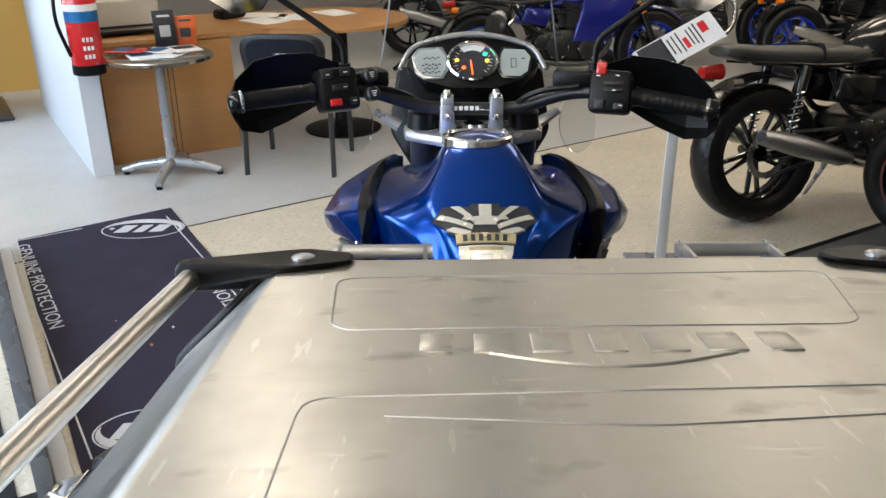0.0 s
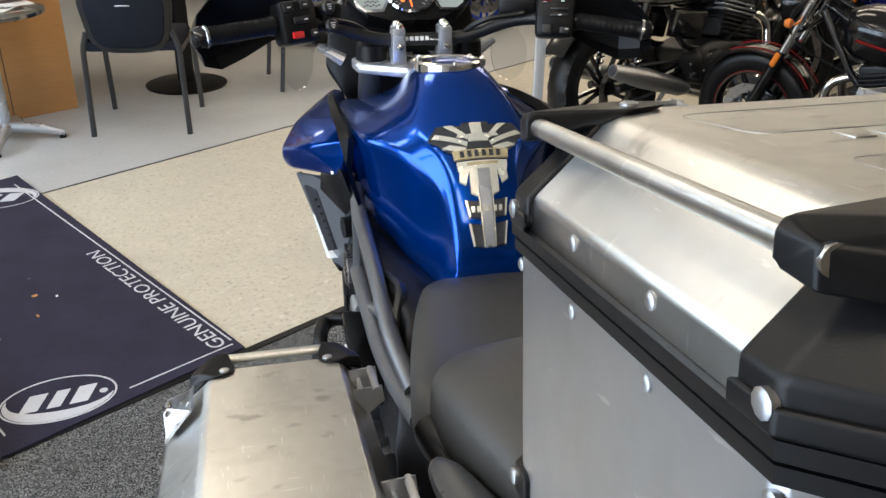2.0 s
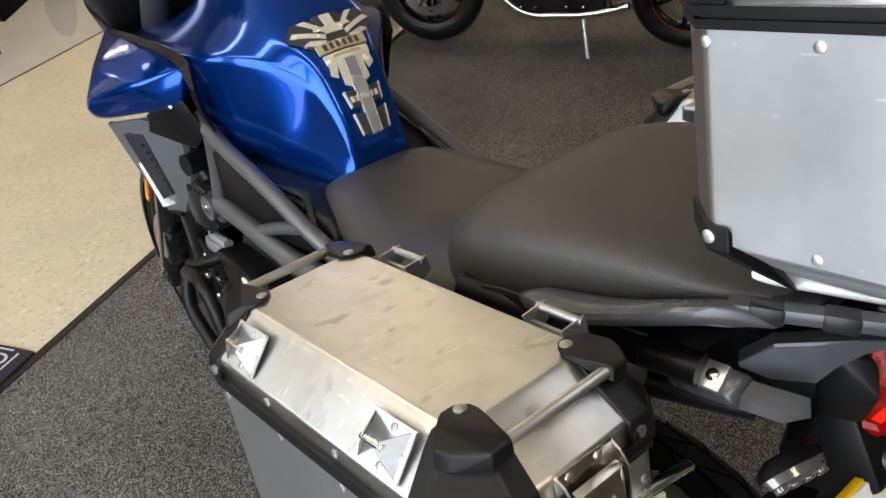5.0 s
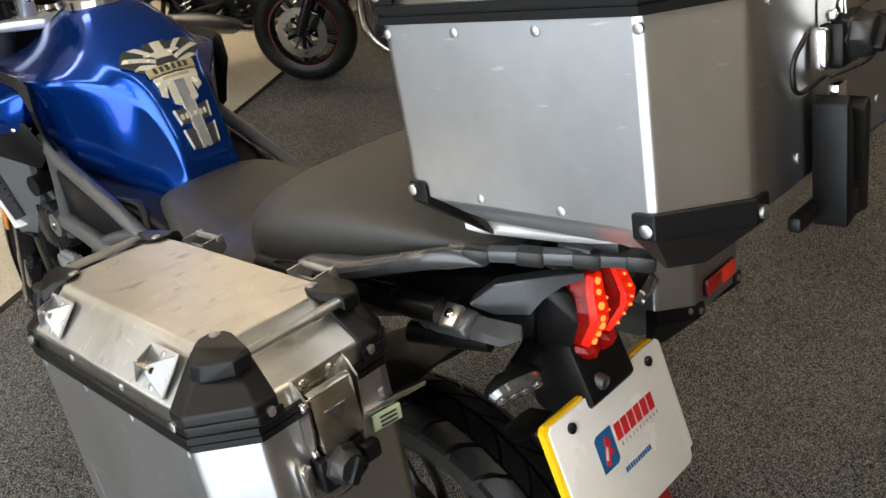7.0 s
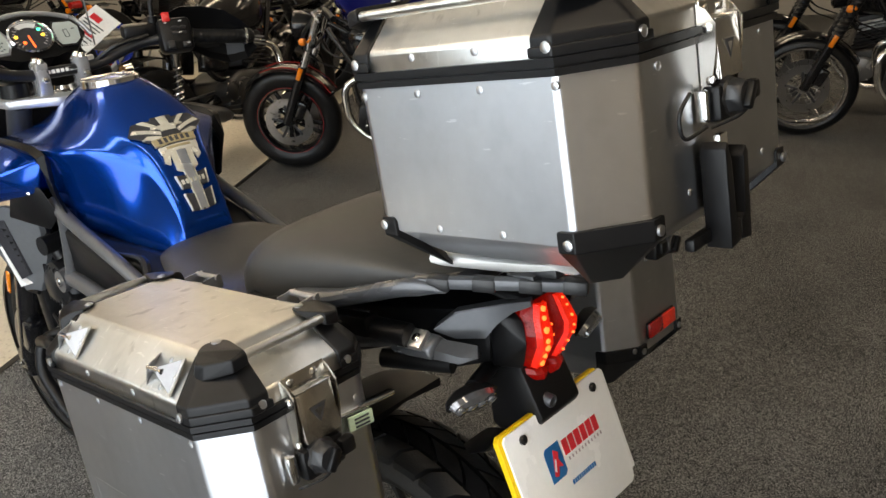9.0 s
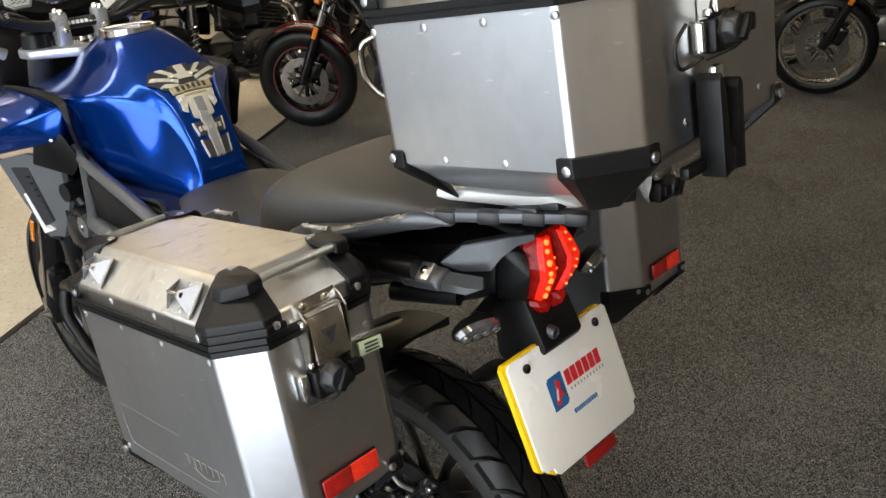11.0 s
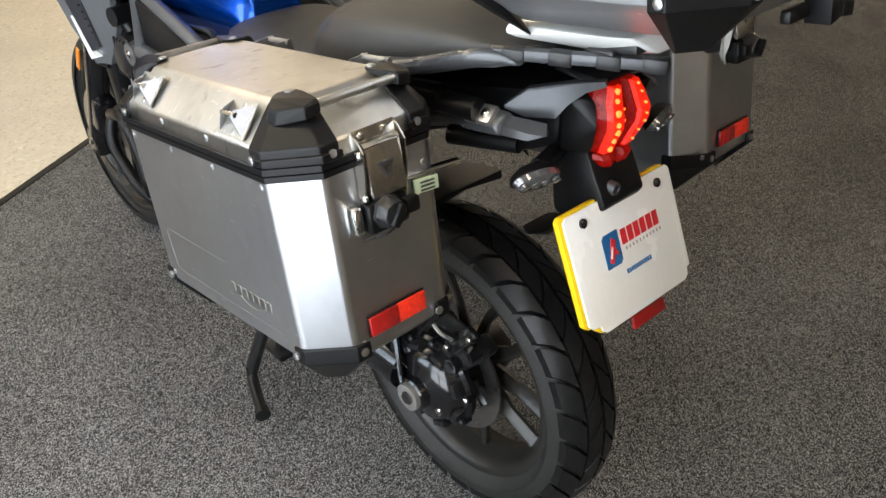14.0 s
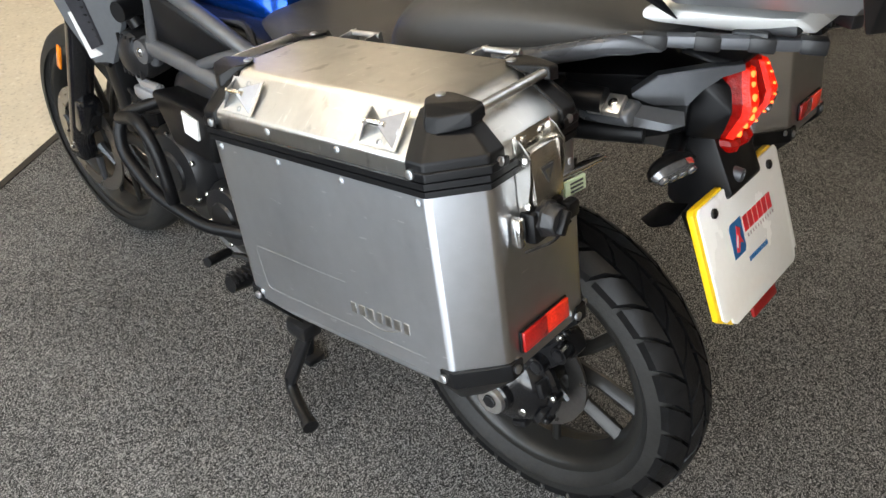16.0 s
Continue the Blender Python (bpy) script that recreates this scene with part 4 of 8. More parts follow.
# ---- engine ----
bm = B()
hull(bm, [(s * x, y, z) for s in (-1, 1) for x, y, z in ((0.15, 0.78, 0.34), (0.16, 0.80, 0.60), (0.14, 0.85, 0.74), (0.15, 1.10, 0.74), (0.15, 1.18, 0.60), (0.14, 1.16, 0.36), (0.10, 0.95, 0.26))], 0.02)
engine = part("engine", bm, ENGINE, bike, "black engine block")
for s in (-1, 1):
    for c, r, d in (((1.105, 0.52), 0.095, 0.205), ((0.955, 0.46), 0.075, 0.195), ((0.86, 0.52), 0.055, 0.185)):
        bm = B()
        lathe(bm, [(0.001, s * d), (r * 0.45, s * d), (r * 0.5, s * (d - 0.006)), (r * 0.85, s * (d - 0.010)), (r, s * (d - 0.03)), (r, s * 0.12), (0.001, s * 0.12)], (0, *c), "x", 36)
        cover = part("engine_cover", bm, ENGINE, engine)
        bolts("bolt", [((s * (d - 0.014), c[0] + r * 0.9 * math.cos(a), c[1] + r * 0.9 * math.sin(a)), (s, 0, 0)) for a in (radians(30 + 60 * k) for k in range(6))], cover, STEEL, 0.006, 0.006)
    bm = B()
    hull(bm, [(s * x, y, z) for x, y, z in ((0.205, 1.115, 0.705), (0.215, 0.91, 0.715), (0.21, 0.90, 0.665), (0.205, 0.93, 0.60), (0.2, 1.07, 0.60), (0.14, 1.1, 0.70), (0.14, 0.92, 0.70), (0.14, 1.07, 0.6), (0.14, 0.93, 0.6))], 0.008)
    inj = part("engine_side_cover", bm, PLASTIC, bike)
    bm = B()
    ring_faces(bm, [[(s * x, y, z) for y, z in ((0.995, 0.700), (0.945, 0.695), (0.955, 0.650), (0.995, 0.655))] for x in (0.2085, 0.2145)])
    part("badge", bm, WHITE, inj, "white rectangular badge")
    # pump and hoses between shroud and engine
    bm = B()
    lathe(bm, [(0.001, s * 0.185), (0.03, s * 0.185), (0.05, s * 0.17), (0.055, s * 0.15), (0.05, s * 0.11), (0.001, s * 0.11)], (0, 1.21, 0.74), "x", 28)
    for k in range(5):
        box(bm, (s * 0.17, 1.21 - 0.03 + 0.015 * k, 0.74), (0.02, 0.005, 0.085), 0.001)
    part("pump_housing", bm, ENGINE, bike)
    bm = B()
    cyl(bm, (s * 0.11, 1.215, 0.835), (s * 0.185, 1.205, 0.835), 0.021, 18)
    tube(bm, [(s * 0.15, 1.2, 0.80), (s * 0.17, 1.23, 0.87), (s * 0.12, 1.28, 0.90)], 0.016, 10, 0.03)
    part("coolant_hose", bm, RUBBER, bike)
    bm = B()
    tube(bm, [(s * 0.15, 1.24, 0.685), (s * 0.165, 1.2, 0.68), (s * 0.165, 1.14, 0.685)], 0.010, 8)
    box(bm, (s * 0.16, 1.20, 0.655), (0.03, 0.07, 0.03), 0.008)
    part("hose_clamp", bm, SILVER, bike)
    bm = B()
    box(bm, (s * 0.15, 1.215, 0.60), (0.05, 0.10, 0.09), 0.015)
    tube(bm, [(s * 0.17, 1.25, 0.62), (s * 0.18, 1.2, 0.58), (s * 0.17, 1.12, 0.6)], 0.006, 8, 0.02)
    tube(bm, [(s * 0.18, 1.24, 0.66), (s * 0.19, 1.17, 0.63), (s * 0.18, 1.10, 0.66)], 0.005, 8, 0.02)
    horn = part("horn_and_wiring", bm, PLASTIC, bike)
    bolts("bolt", [((s * 0.178, y, z), (s, 0, 0)) for y, z in ((1.235, 0.625), (1.195, 0.585), (1.25, 0.57))], horn, STEEL, 0.007, 0.006)

# radiator block behind the shrouds and belly plate
bm = B()
box(bm, (0, 1.31, 0.72), (0.36, 0.05, 0.36), 0.01, (-12, 0, 0))
part("radiator", bm, PLASTIC, bike)
bm = B()
hull(bm, [(s * x, y, z) for s in (-1, 1) for x, y, z in ((0.11, 0.86, 0.24), (0.13, 0.86, 0.30), (0.12, 1.18, 0.36), (0.10, 1.20, 0.46), (0.09, 1.12, 0.25))], 0.01)
part("sump_guard", bm, SILVER, bike)

# ---- crash bars ----
for s in (-1, 1):
    for pts in ([(s * 0.13, 1.14, 0.66), (s * 0.23, 1.215, 0.625), (s * 0.25, 1.20, 0.56), (s * 0.25, 1.10, 0.49), (s * 0.235, 0.96, 0.462), (s * 0.20, 0.84, 0.475), (s * 0.13, 0.80, 0.48)],
                [(s * 0.235, 1.20, 0.628), (s * 0.25, 1.10, 0.665), (s * 0.25, 1.055, 0.61), (s * 0.25, 1.035, 0.52), (s * 0.24, 1.05, 0.485)]):
        bm = B()
        tube(bm, pts, 0.0135, 12, 0.04)
        part("crash_bar", bm, PLASTIC, bike, "black tubular engine crash bar")

# ---- pegs, levers, centre stand ----
for s in (-1, 1):
    bm = B()
    tube(bm, [(s * 0.20, 0.80, 0.42), (s * 0.24, 0.80, 0.425), (s * 0.30, 0.797, 0.435)], [0.014, 0.018, 0.017], 10)
    for k in range(5):
        box(bm, (s * (0.245 + 0.012 * k), 0.798, 0.445), (0.006, 0.034, 0.012), 0.002)
    part("footpeg", bm, RUBBER, bike, "rubber-topped rider footpeg")
    bm = B()
    hull(bm, [(s * x, y, z) for x, y, z in ((0.16, 0.78, 0.62), (0.19, 0.78, 0.62), (0.19, 0.82, 0.42), (0.16, 0.84, 0.42), (0.16, 0.70, 0.5), (0.19, 0.70, 0.5))], 0.005)
    part("peg_hanger", bm, ENGINE, bike)
bm = B()
tube(bm, [(-0.19, 0.80, 0.40), (-0.215, 0.87, 0.42), (-0.25, 0.90, 0.435)], 0.006, 8)
cyl(bm, (-0.235, 0.888, 0.433), (-0.295, 0.872, 0.448), 0.010, 12)
part("gear_lever", bm, RUBBER, bike)
for s in (-1, 1):
    bm = B()
    tube(bm, [(0.03 + s * 0.10, 0.86, 0.29), (0.04 + s * 0.10, 0.89, 0.14), (0.05 + s * 0.10, 0.92, 0.018)], 0.016, 10)
    box(bm, (0.05 + s * 0.10, 0.925, 0.010), (0.05, 0.08, 0.018), 0.004)
    part("centre_stand_leg", bm, ENGINE, bike, "black centre stand leg standing on the carpet")
bm = B()
cyl(bm, (-0.06, 0.90, 0.10), (0.15, 0.90, 0.10), 0.012, 10)
part("centre_stand_bar", bm, ENGINE, bike)
bm = B()
hull(bm, [(-0.185, 0.765, 0.255), (-0.185, 0.735, 0.255), (-0.215, 0.80, 0.125), (-0.215, 0.775, 0.115), (-0.17, 0.76, 0.25), (-0.17, 0.735, 0.25), (-0.195, 0.80, 0.125), (-0.195, 0.775, 0.115)], 0.003)
box(bm, (-0.175, 0.755, 0.275), (0.05, 0.06, 0.04), 0.008)
tang = part("stand_lever", bm, ENGINE, bike, "grey centre stand foot lever")
bm = B()
tube(bm, [(-0.203, 0.792, 0.13), (-0.206, 0.785, 0.105), (-0.225, 0.74, 0.09), (-0.243, 0.69, 0.085)], [0.012, 0.013, 0.0135, 0.0135], 12, 0.02)
cyl(bm, (-0.242, 0.694, 0.0855), (-0.247, 0.680, 0.084), 0.018, 16)
part("rubber_grip", bm, RUBBER, tang)

# ---- fork, yoke, bars ----
for s in (-1, 1):
    x = 0.01 + s * 0.10
    bm = B()
    cyl(bm, (x, 1.40, 1.10), (x, 1.60, 0.65), 0.027, 20)
    part("fork_tube", bm, GRAPHITE, bike)
    bm = B()
    cyl(bm, (x, 1.575, 0.70), (x, 1.735, 0.335), 0.033, 20, 0.030)
    box(bm, (x, 1.742, 0.318), (0.05, 0.07, 0.08), 0.012)
    slider = part("fork_slider", bm, GLOSS, bike)
    bolts("bolt", [((x + s * 0.026, 1.73 + 0.02 * k, 0.335 - 0.02 * k), (s, 0, 0)) for k in (0, 1)], slider, STEEL, 0.007, 0.005)
    bm = B()
    box(bm, (x + s * 0.036, 1.655, 0.60), (0.006, 0.018, 0.07), 0.003, (24, 0, 0))
    part("amber_reflector", bm, ORANGE, bike, "amber side reflector")
    bm = B()
    box(bm, (x + s * 0.0, 1.66, 0.43), (0.06, 0.05, 0.11), 0.014, (24, 0, 0))
    part("front_caliper", bm, GLOSS, bike)
    bm = B()
    lathe(bm, [(0.001, 0.03), (0.024, 0.03), (0.030, 0.024), (0.032, -0.02), (0.001, -0.02)], (x, 1.405, 1.122), "z", 28)
    part("fork_cap", bm, PLASTIC, bike, "black fork cap")
bm = B()
hull(bm, [(0.01 + sx * x, y, z) for sx in (-1, 1) for z in (1.094, 1.116) for x, y in ((0.14, 1.42), (0.135, 1.375), (0.09, 1.35), (0.04, 1.315), (0.08, 1.455), (0.12, 1.45))], 0.006)
yoke = part("top_yoke", bm, SILVER, bike, "cast silver top yoke")
bm = B()
lathe(bm, [(0.001, 0.012), (0.02, 0.012), (0.022, 0.004), (0.03, 0.0), (0.001, 0.0)], (0.01, 1.385, 1.116), "z", 24)
part("stem_nut", bm, STEEL, yoke)
for x in (-0.042, 0.053):
    bm = B()
    hull(bm, [(x + dx, 1.368 + dy, z) for dx, dy, z in ((-0.016, -0.02, 1.10), (0.016, -0.02, 1.10), (-0.016, 0.02, 1.10), (0.016, 0.02, 1.10), (-0.013, -0.022, 1.188), (0.013, -0.022, 1.188), (-0.013, 0.022, 1.188), (0.013, 0.022, 1.188))], 0.006)
    clamp = part("bar_clamp", bm, SILVER, yoke, "silver handlebar clamp")
    bolts("bolt", [((x, 1.355, 1.188), (0, 0, 1)), ((x, 1.381, 1.188), (0, 0, 1)), ((x, 1.345, 1.15), (0, -1, 0.2))], clamp, CHROME, 0.0075, 0.008)
bm = B()
BARL = [(0.005, 1.370, 1.160), (-0.085, 1.374, 1.160), (-0.185, 1.35, 1.200), (-0.26, 1.305, 1.212), (-0.405, 1.236, 1.208)]
BARR = [(0.005, 1.370, 1.160), (0.095, 1.366, 1.160), (0.185, 1.338, 1.200), (0.27, 1.29, 1.207), (0.418, 1.243, 1.188)]
tube(bm, round_path(BARL[::-1] + BARR[1:], 0.05), 0.0125, 16)
bars = part("handlebar", bm, PLASTIC_SOFT, bike, "black tapered handlebar")
bm = B()
for k in range(7):
    box(bm, (-0.026 + 0.0105 * k, 1.3585, 1.1635), (0.0075, 0.002, 0.008), 0, (-25, 0, 0))
part("bar_marking", bm, WHITE, bars)
for s, P in ((-1, BARL), (1, BARR)):
    a, b = Vector(P[3]), Vector(P[4])
    d = (b - a).normalized()
    bm = B()
    p0 = a + d * 0.03
    line, radii = [p0, p0 + d * 0.004, p0 + d * 0.008], [0.0185, 0.0185, 0.0165]
    for k in range(9):
        for q, r in ((0.018, 0.0165), (0.019, 0.0168), (0.025, 0.0168), (0.026, 0.0165)):
            line.append(p0 + d * (q + 0.011 * k))
            radii.append(r)
    tube(bm, line + [b - d * 0.004, b], radii + [0.0165, 0.0175], 20)
    part("grip", bm, RUBBER, bars, "black rubber grip")
    bm = B()
    tube(bm, [b, b + d * 0.004, b + d * 0.016, b + d * 0.024, b + d * 0.026], [0.018, 0.020, 0.020, 0.014, 0.004], 20)
    weight = part("bar_end", bm, GLOSS, bars, "gloss black bar end weight")
    bm = B()
    tube(bm, [b - d * 0.001, b + d * 0.001, b + d * 0.006, b + d * 0.008], [0.018, 0.0212, 0.0212, 0.018], 20)
    part("end_ring", bm, CHROME, weight, "polished ring")
    # switch block
    bm = B()
    c = a - d * 0.012
    ang = math.degrees(math.atan2(d.y, d.x)) if s > 0 else math.degrees(math.atan2(-d.y, -d.x))
    M = Matrix.Translation(c) @ pose(0, 0, 0, -18, 0, ang)
    box(bm, (0, -0.006, -0.002), (0.075, 0.05, 0.078), 0.010)
    bmesh.ops.transform(bm, verts=bm.verts, matrix=M)
    sw = part("switch_block", bm, PLASTIC, bars)
    if s < 0:
        buttons = [(-0.022, 0.024, 0.020, 0.016, PLASTIC_SOFT), (0.012, 0.026, 0.018, 0.014, PLASTIC_SOFT), (0.0, 0.0, 0.03, 0.012, PLASTIC_SOFT), (-0.012, -0.026, 0.022, 0.013, RED), (0.022, -0.026, 0.014, 0.013, PLASTIC_SOFT)]
    else:
        buttons = [(-0.018, 0.038, 0.018, 0.022, RED), (0.006, 0.012, 0.034, 0.006, PLASTIC_SOFT), (0.006, 0.0, 0.034, 0.006, PLASTIC_SOFT), (0.018, -0.028, 0.018, 0.012, PLASTIC_SOFT), (-0.016, -0.026, 0.018, 0.018, PLASTIC_SOFT)]
    for bx, bz, w, h, mt in buttons:
        bm = B()
        box(bm, (bx, -0.033, bz), (w, 0.008, h), 0.002)
        bmesh.ops.transform(bm, verts=bm.verts, matrix=M)
        part("button", bm, mt, sw, "red switch" if mt is RED else "")
    if s < 0:
        for dz in (0.017, -0.017):
            bm = B()
            lathe(bm, [(0.001, -0.012), (0.010, -0.012), (0.0135, -0.008), (0.014, 0.01), (0.001, 0.01)], (0, 0, 0), "y", 20)
            bmesh.ops.transform(bm, verts=bm.verts, matrix=M @ Matrix.Translation((0.062, -0.025, dz)))
            lamp = part("round_button", bm, PLASTIC_SOFT, sw)
            bm = B()
            for q in range(3):
                box(bm, (0, -0.0125, 0.004 - 0.004 * q), (0.010 - 0.002 * q, 0.0006, 0.0016))
            bmesh.ops.transform(bm, verts=bm.verts, matrix=M @ Matrix.Translation((0.062, -0.025, dz)))
            part("button_symbol", bm, WHITE, lamp)
    bm = B()
    for bx, bz in ((-0.022, 0.024), (0.012, 0.026), (0.008, 0.0), (0.022, -0.026)):
        box(bm, (bx, -0.0375, bz), (0.007, 0.0006, 0.002))
    bmesh.ops.transform(bm, verts=bm.verts, matrix=M)
    part("switch_symbols", bm, WHITE, sw)
    # lever and reservoir
    bm = B()
    f = Vector((-d.y, d.x, 0)) * s
    tube(bm, [c + f * 0.03 - d * 0.02 + Vector((0, 0, -0.028)), c + f * 0.062 + d * 0.04 + Vector((0, 0, -0.030)), c + f * 0.066 + d * 0.15 + Vector((0, 0, -0.032))], [0.008, 0.0075, 0.009], 10)
    part("control_lever", bm, PLASTIC_SOFT, bars)
    bm = B()
    box(bm, c - d * 0.075 + f * 0.03 + Vector((0, 0, 0.006)), (0.075, 0.05, 0.034), 0.008, (0, 0, ang))
    part("fluid_reservoir", bm, PLASTIC, bars)
    bm = B()
    tube(bm, [c - d * 0.06 + Vector((0, 0, 0)), c - d * 0.15 + Vector((0, -0.005, -0.025)), (s * 0.06, 1.40, 1.13)], 0.0055, 8, 0.06)
    part("cable", bm, RUBBER, bars)
    # hand guard: a bent shell ahead of the grip, with a flat flap above and a wedge below
    bm = B()
    rings = []
    for al, fw, top, low in ((-0.035, 0.050, 0.040, -0.020), (0.02, 0.066, 0.064, -0.034), (0.075, 0.072, 0.066, -0.058), (0.125, 0.066, 0.060, -0.070), (0.165, 0.046, 0.034, -0.054), (0.182, 0.018, 0.014, -0.024)):
        o = a + d * al
        prof = [(fw - 0.022, top), (fw - 0.004, top * 0.45), (fw, -0.004), (fw - 0.012, low * 0.75), (fw - 0.034, low)]
        outer = [o + f * p + Vector((0, 0, h)) for p, h in prof]
        inner = [o + f * (p - 0.004) + Vector((0, 0, h)) for p, h in prof[::-1]]
        rings.append(outer + inner)
    ring_faces(bm, rings)
    guard_shell = part("hand_guard", bm, PLASTIC, bars, "black plastic hand guard", sharp=22)
    # mirror
    bm = B()
    base = Vector((s * 0.232, 1.335, 1.225))
    tube(bm, [base, base + Vector((0, 0, 0.02)), (s * 0.234, 1.337, 1.295), (s * 0.29, 1.34, 1.335), (s * 0.352, 1.335, 1.378)], 0.006, 10, 0.02)
    cyl(bm, base - Vector((0, 0, 0.015)), base + Vector((0, 0, 0.03)), 0.011, 14)
    stalk = part("mirror_stalk", bm, PLASTIC, bars)
    bm = B()
    shape = [(-0.066, 0.012), (-0.050, 0.050), (0.045, 0.056), (0.068, 0.035), (0.060, -0.012), (0.020, -0.040), (-0.035, -0.034)]
    Mm = Matrix.Translation((s * 0.410, 1.33, 1.382)) @ pose(0, 0, 0, 8, 0, -s * 12)
    prism(bm, [(s * px, pz) for px, pz in shape], "xz", 0.002, 0.022, 0.006)
    bmesh.ops.transform(bm, verts=bm.verts, matrix=Mm)
    housing = part("mirror_housing", bm, PLASTIC, stalk)
    bm = B()
    prism(bm, [(s * px * 0.92, pz * 0.9) for px, pz in shape], "xz", -0.001, 0.003)
    bmesh.ops.transform(bm, verts=bm.verts, matrix=Mm)
    part("mirror_glass", bm, CHROME, stalk, "mirror glass")

# ---- instruments and screen ----
dash = new("instrument_panel")
dash.parent = bike
ORG[dash.name] = ORG[bike.name]
tagged(dash, "lit instrument panel with two screens and a round dial")
DM = Matrix.Translation((0.012, 1.505, 1.215)) @ pose(0, 0, 0, 52, 0, 0)  # faces the rider


def dpart(name, bm, mt, parent=None, label=""):
    bmesh.ops.transform(bm, verts=bm.verts, matrix=DM if name == "panel_surround" else DM @ Matrix.Translation((0, 0.006, 0)) @ Matrix.Diagonal((1, 0.84, 1, 1)))
    return part(name, bm, mt, parent or dash, label)


bm = B()
prism(bm, [(-0.138, 0.0), (-0.120, 0.052), (-0.05, 0.062), (-0.03, 0.078), (0.03, 0.078), (0.05, 0.062), (0.120, 0.052), (0.138, 0.0), (0.10, -0.05), (0.04, -0.055), (0, -0.07), (-0.04, -0.055), (-0.10, -0.05)], "xy", -0.05, -0.004, 0.008)
dpart("housing", bm, PLASTIC)
for s in (-1, 1):
    oct8 = [(s * x, y) for x, y in ((0.050, 0.018), (0.062, 0.046), (0.112, 0.042), (0.126, 0.020), (0.118, -0.026), (0.100, -0.042), (0.060, -0.040), (0.050, -0.018))]
    bm = B()
    prism(bm, oct8, "xy", -0.004, 0.002, 0.002)
    bez = dpart("bezel", bm, SILVER if s < 0 else GLOSS)
    cx, cy = sum(p[0] for p in oct8) / 8, sum(p[1] for p in oct8) / 8
    bm = B()
    prism(bm, [(cx + (x - cx) * 0.84, cy + (y - cy) * 0.84) for x, y in oct8], "xy", 0.0025, 0.0032)
    lcd = dpart("screen", bm, LCD)
    bm = B()
    if s < 0:
        for yy, ww in ((0.012, 0.034), (-0.006, 0.040), (-0.016, 0.030), (-0.026, 0.038)):
            for q in range(6):
                box(bm, (cx - ww / 2 + ww * (q + 0.5) / 6, yy + (0.003 if q % 2 else 0), 0.0035), (ww / 8, 0.0035, 0.0004))
    else:
        for x0, y0, w, h in ((0.0, 0.012, 0.010, 0.0016), (0.0, -0.012, 0.010, 0.0016), (-0.005, 0, 0.0016, 0.024), (0.005, 0, 0.0016, 0.024)):
            box(bm, (cx + x0, cy + y0, 0.0035), (w, h, 0.0004))
        for q in range(5):
            box(bm, (cx - 0.028, cy - 0.02 + 0.009 * q, 0.0035), (0.004, 0.006, 0.0004))
        box(bm, (cx + 0.02, cy + 0.012, 0.0035), (0.008, 0.003, 0.0004))
    dpart("screen_readout", bm, INK, lcd)
bm = B()
lathe(bm, [(0.046, 0.0), (0.053, 0.0), (0.053, 0.008), (0.049, 0.012), (0.046, 0.008)], (0, 0.004, 0.0), "z", 40, closed=True)
dpart("dial_ring", bm, CHROME)
bm = B()
lathe(bm, [(0.001, 0.003), (0.047, 0.003), (0.047, -0.002), (0.001, -0.002)], (0, 0.004, 0), "z", 40)
dial = dpart("dial_face", bm, INK)
bm = B()
for k in range(21):
    a = radians(225 - 13.5 * k)
    r = 0.037
    box(bm, (r * math.cos(a), 0.004 + r * math.sin(a), 0.0035), (0.009 if k % 2 == 0 else 0.005, 0.0014, 0.0006), 0, (0, 0, math.degrees(a)))
prism(bm, [(0.045 * math.cos(radians(a)), 0.004 + 0.045 * math.sin(radians(a))) for a in range(55, 126, 10)] + [(0.030 * math.cos(radians(a)), 0.004 + 0.030 * math.sin(radians(a))) for a in range(125, 54, -10)], "xy", 0.0031, 0.0036)
dpart("dial_scale", bm, WHITE, dial)
bm = B()
box(bm, (-0.002, -0.012, 0.005), (0.0025, 0.038, 0.001), 0, (0, 0, 6))
dpart("needle", bm, REDLED, dial, "red needle")
GREENLED = mat("green_warning_light", (0.02, 0.5, 0.2), 0.3, emit=(0.05, 1.0, 0.45), emit_power=3.0)
AMBERLED = mat("amber_warning_light", (0.8, 0.4, 0.02), 0.3, emit=(1.0, 0.6, 0.05), emit_power=3.0)
for x, y, mt in ((0.026, 0.020, GREENLED), (-0.032, 0.004, AMBERLED), (0.030, 0.002, AMBERLED), (-0.018, -0.016, REDLED)):
    bm = B()
    lathe(bm, [(0.0005, 0.005), (0.004, 0.0045), (0.0045, 0.003), (0.0005, 0.003)], (x, y + 0.004, 0), "z", 14)
    dpart("warning_light", bm, mt, dial)
bm = B()
tube(bm, [(-0.150, 0.0, -0.01), (-0.128, 0.046, -0.004), (-0.075, 0.064, 0.0), (0.0, 0.076, 0.002), (0.075, 0.064, 0.0), (0.128, 0.046, -0.004), (0.150, 0.0, -0.01)], 0.0055, 10, 0.04)
dpart("panel_surround", bm, SILVER)
bm = B()
hull(bm, [(x, y, z) for x, y, z in ((-0.17, 1.58, 1.06), (0.19, 1.58, 1.06), (-0.15, 1.60, 1.20), (0.17, 1.60, 1.20), (-0.12, 1.72, 1.10), (0.14, 1.72, 1.10), (-0.10, 1.72, 0.95), (0.12, 1.72, 0.95), (-0.12, 1.56, 0.98), (0.14, 1.56, 0.98))], 0.01)
part("headlight_fairing", bm, PLASTIC, bike)
bm = B()
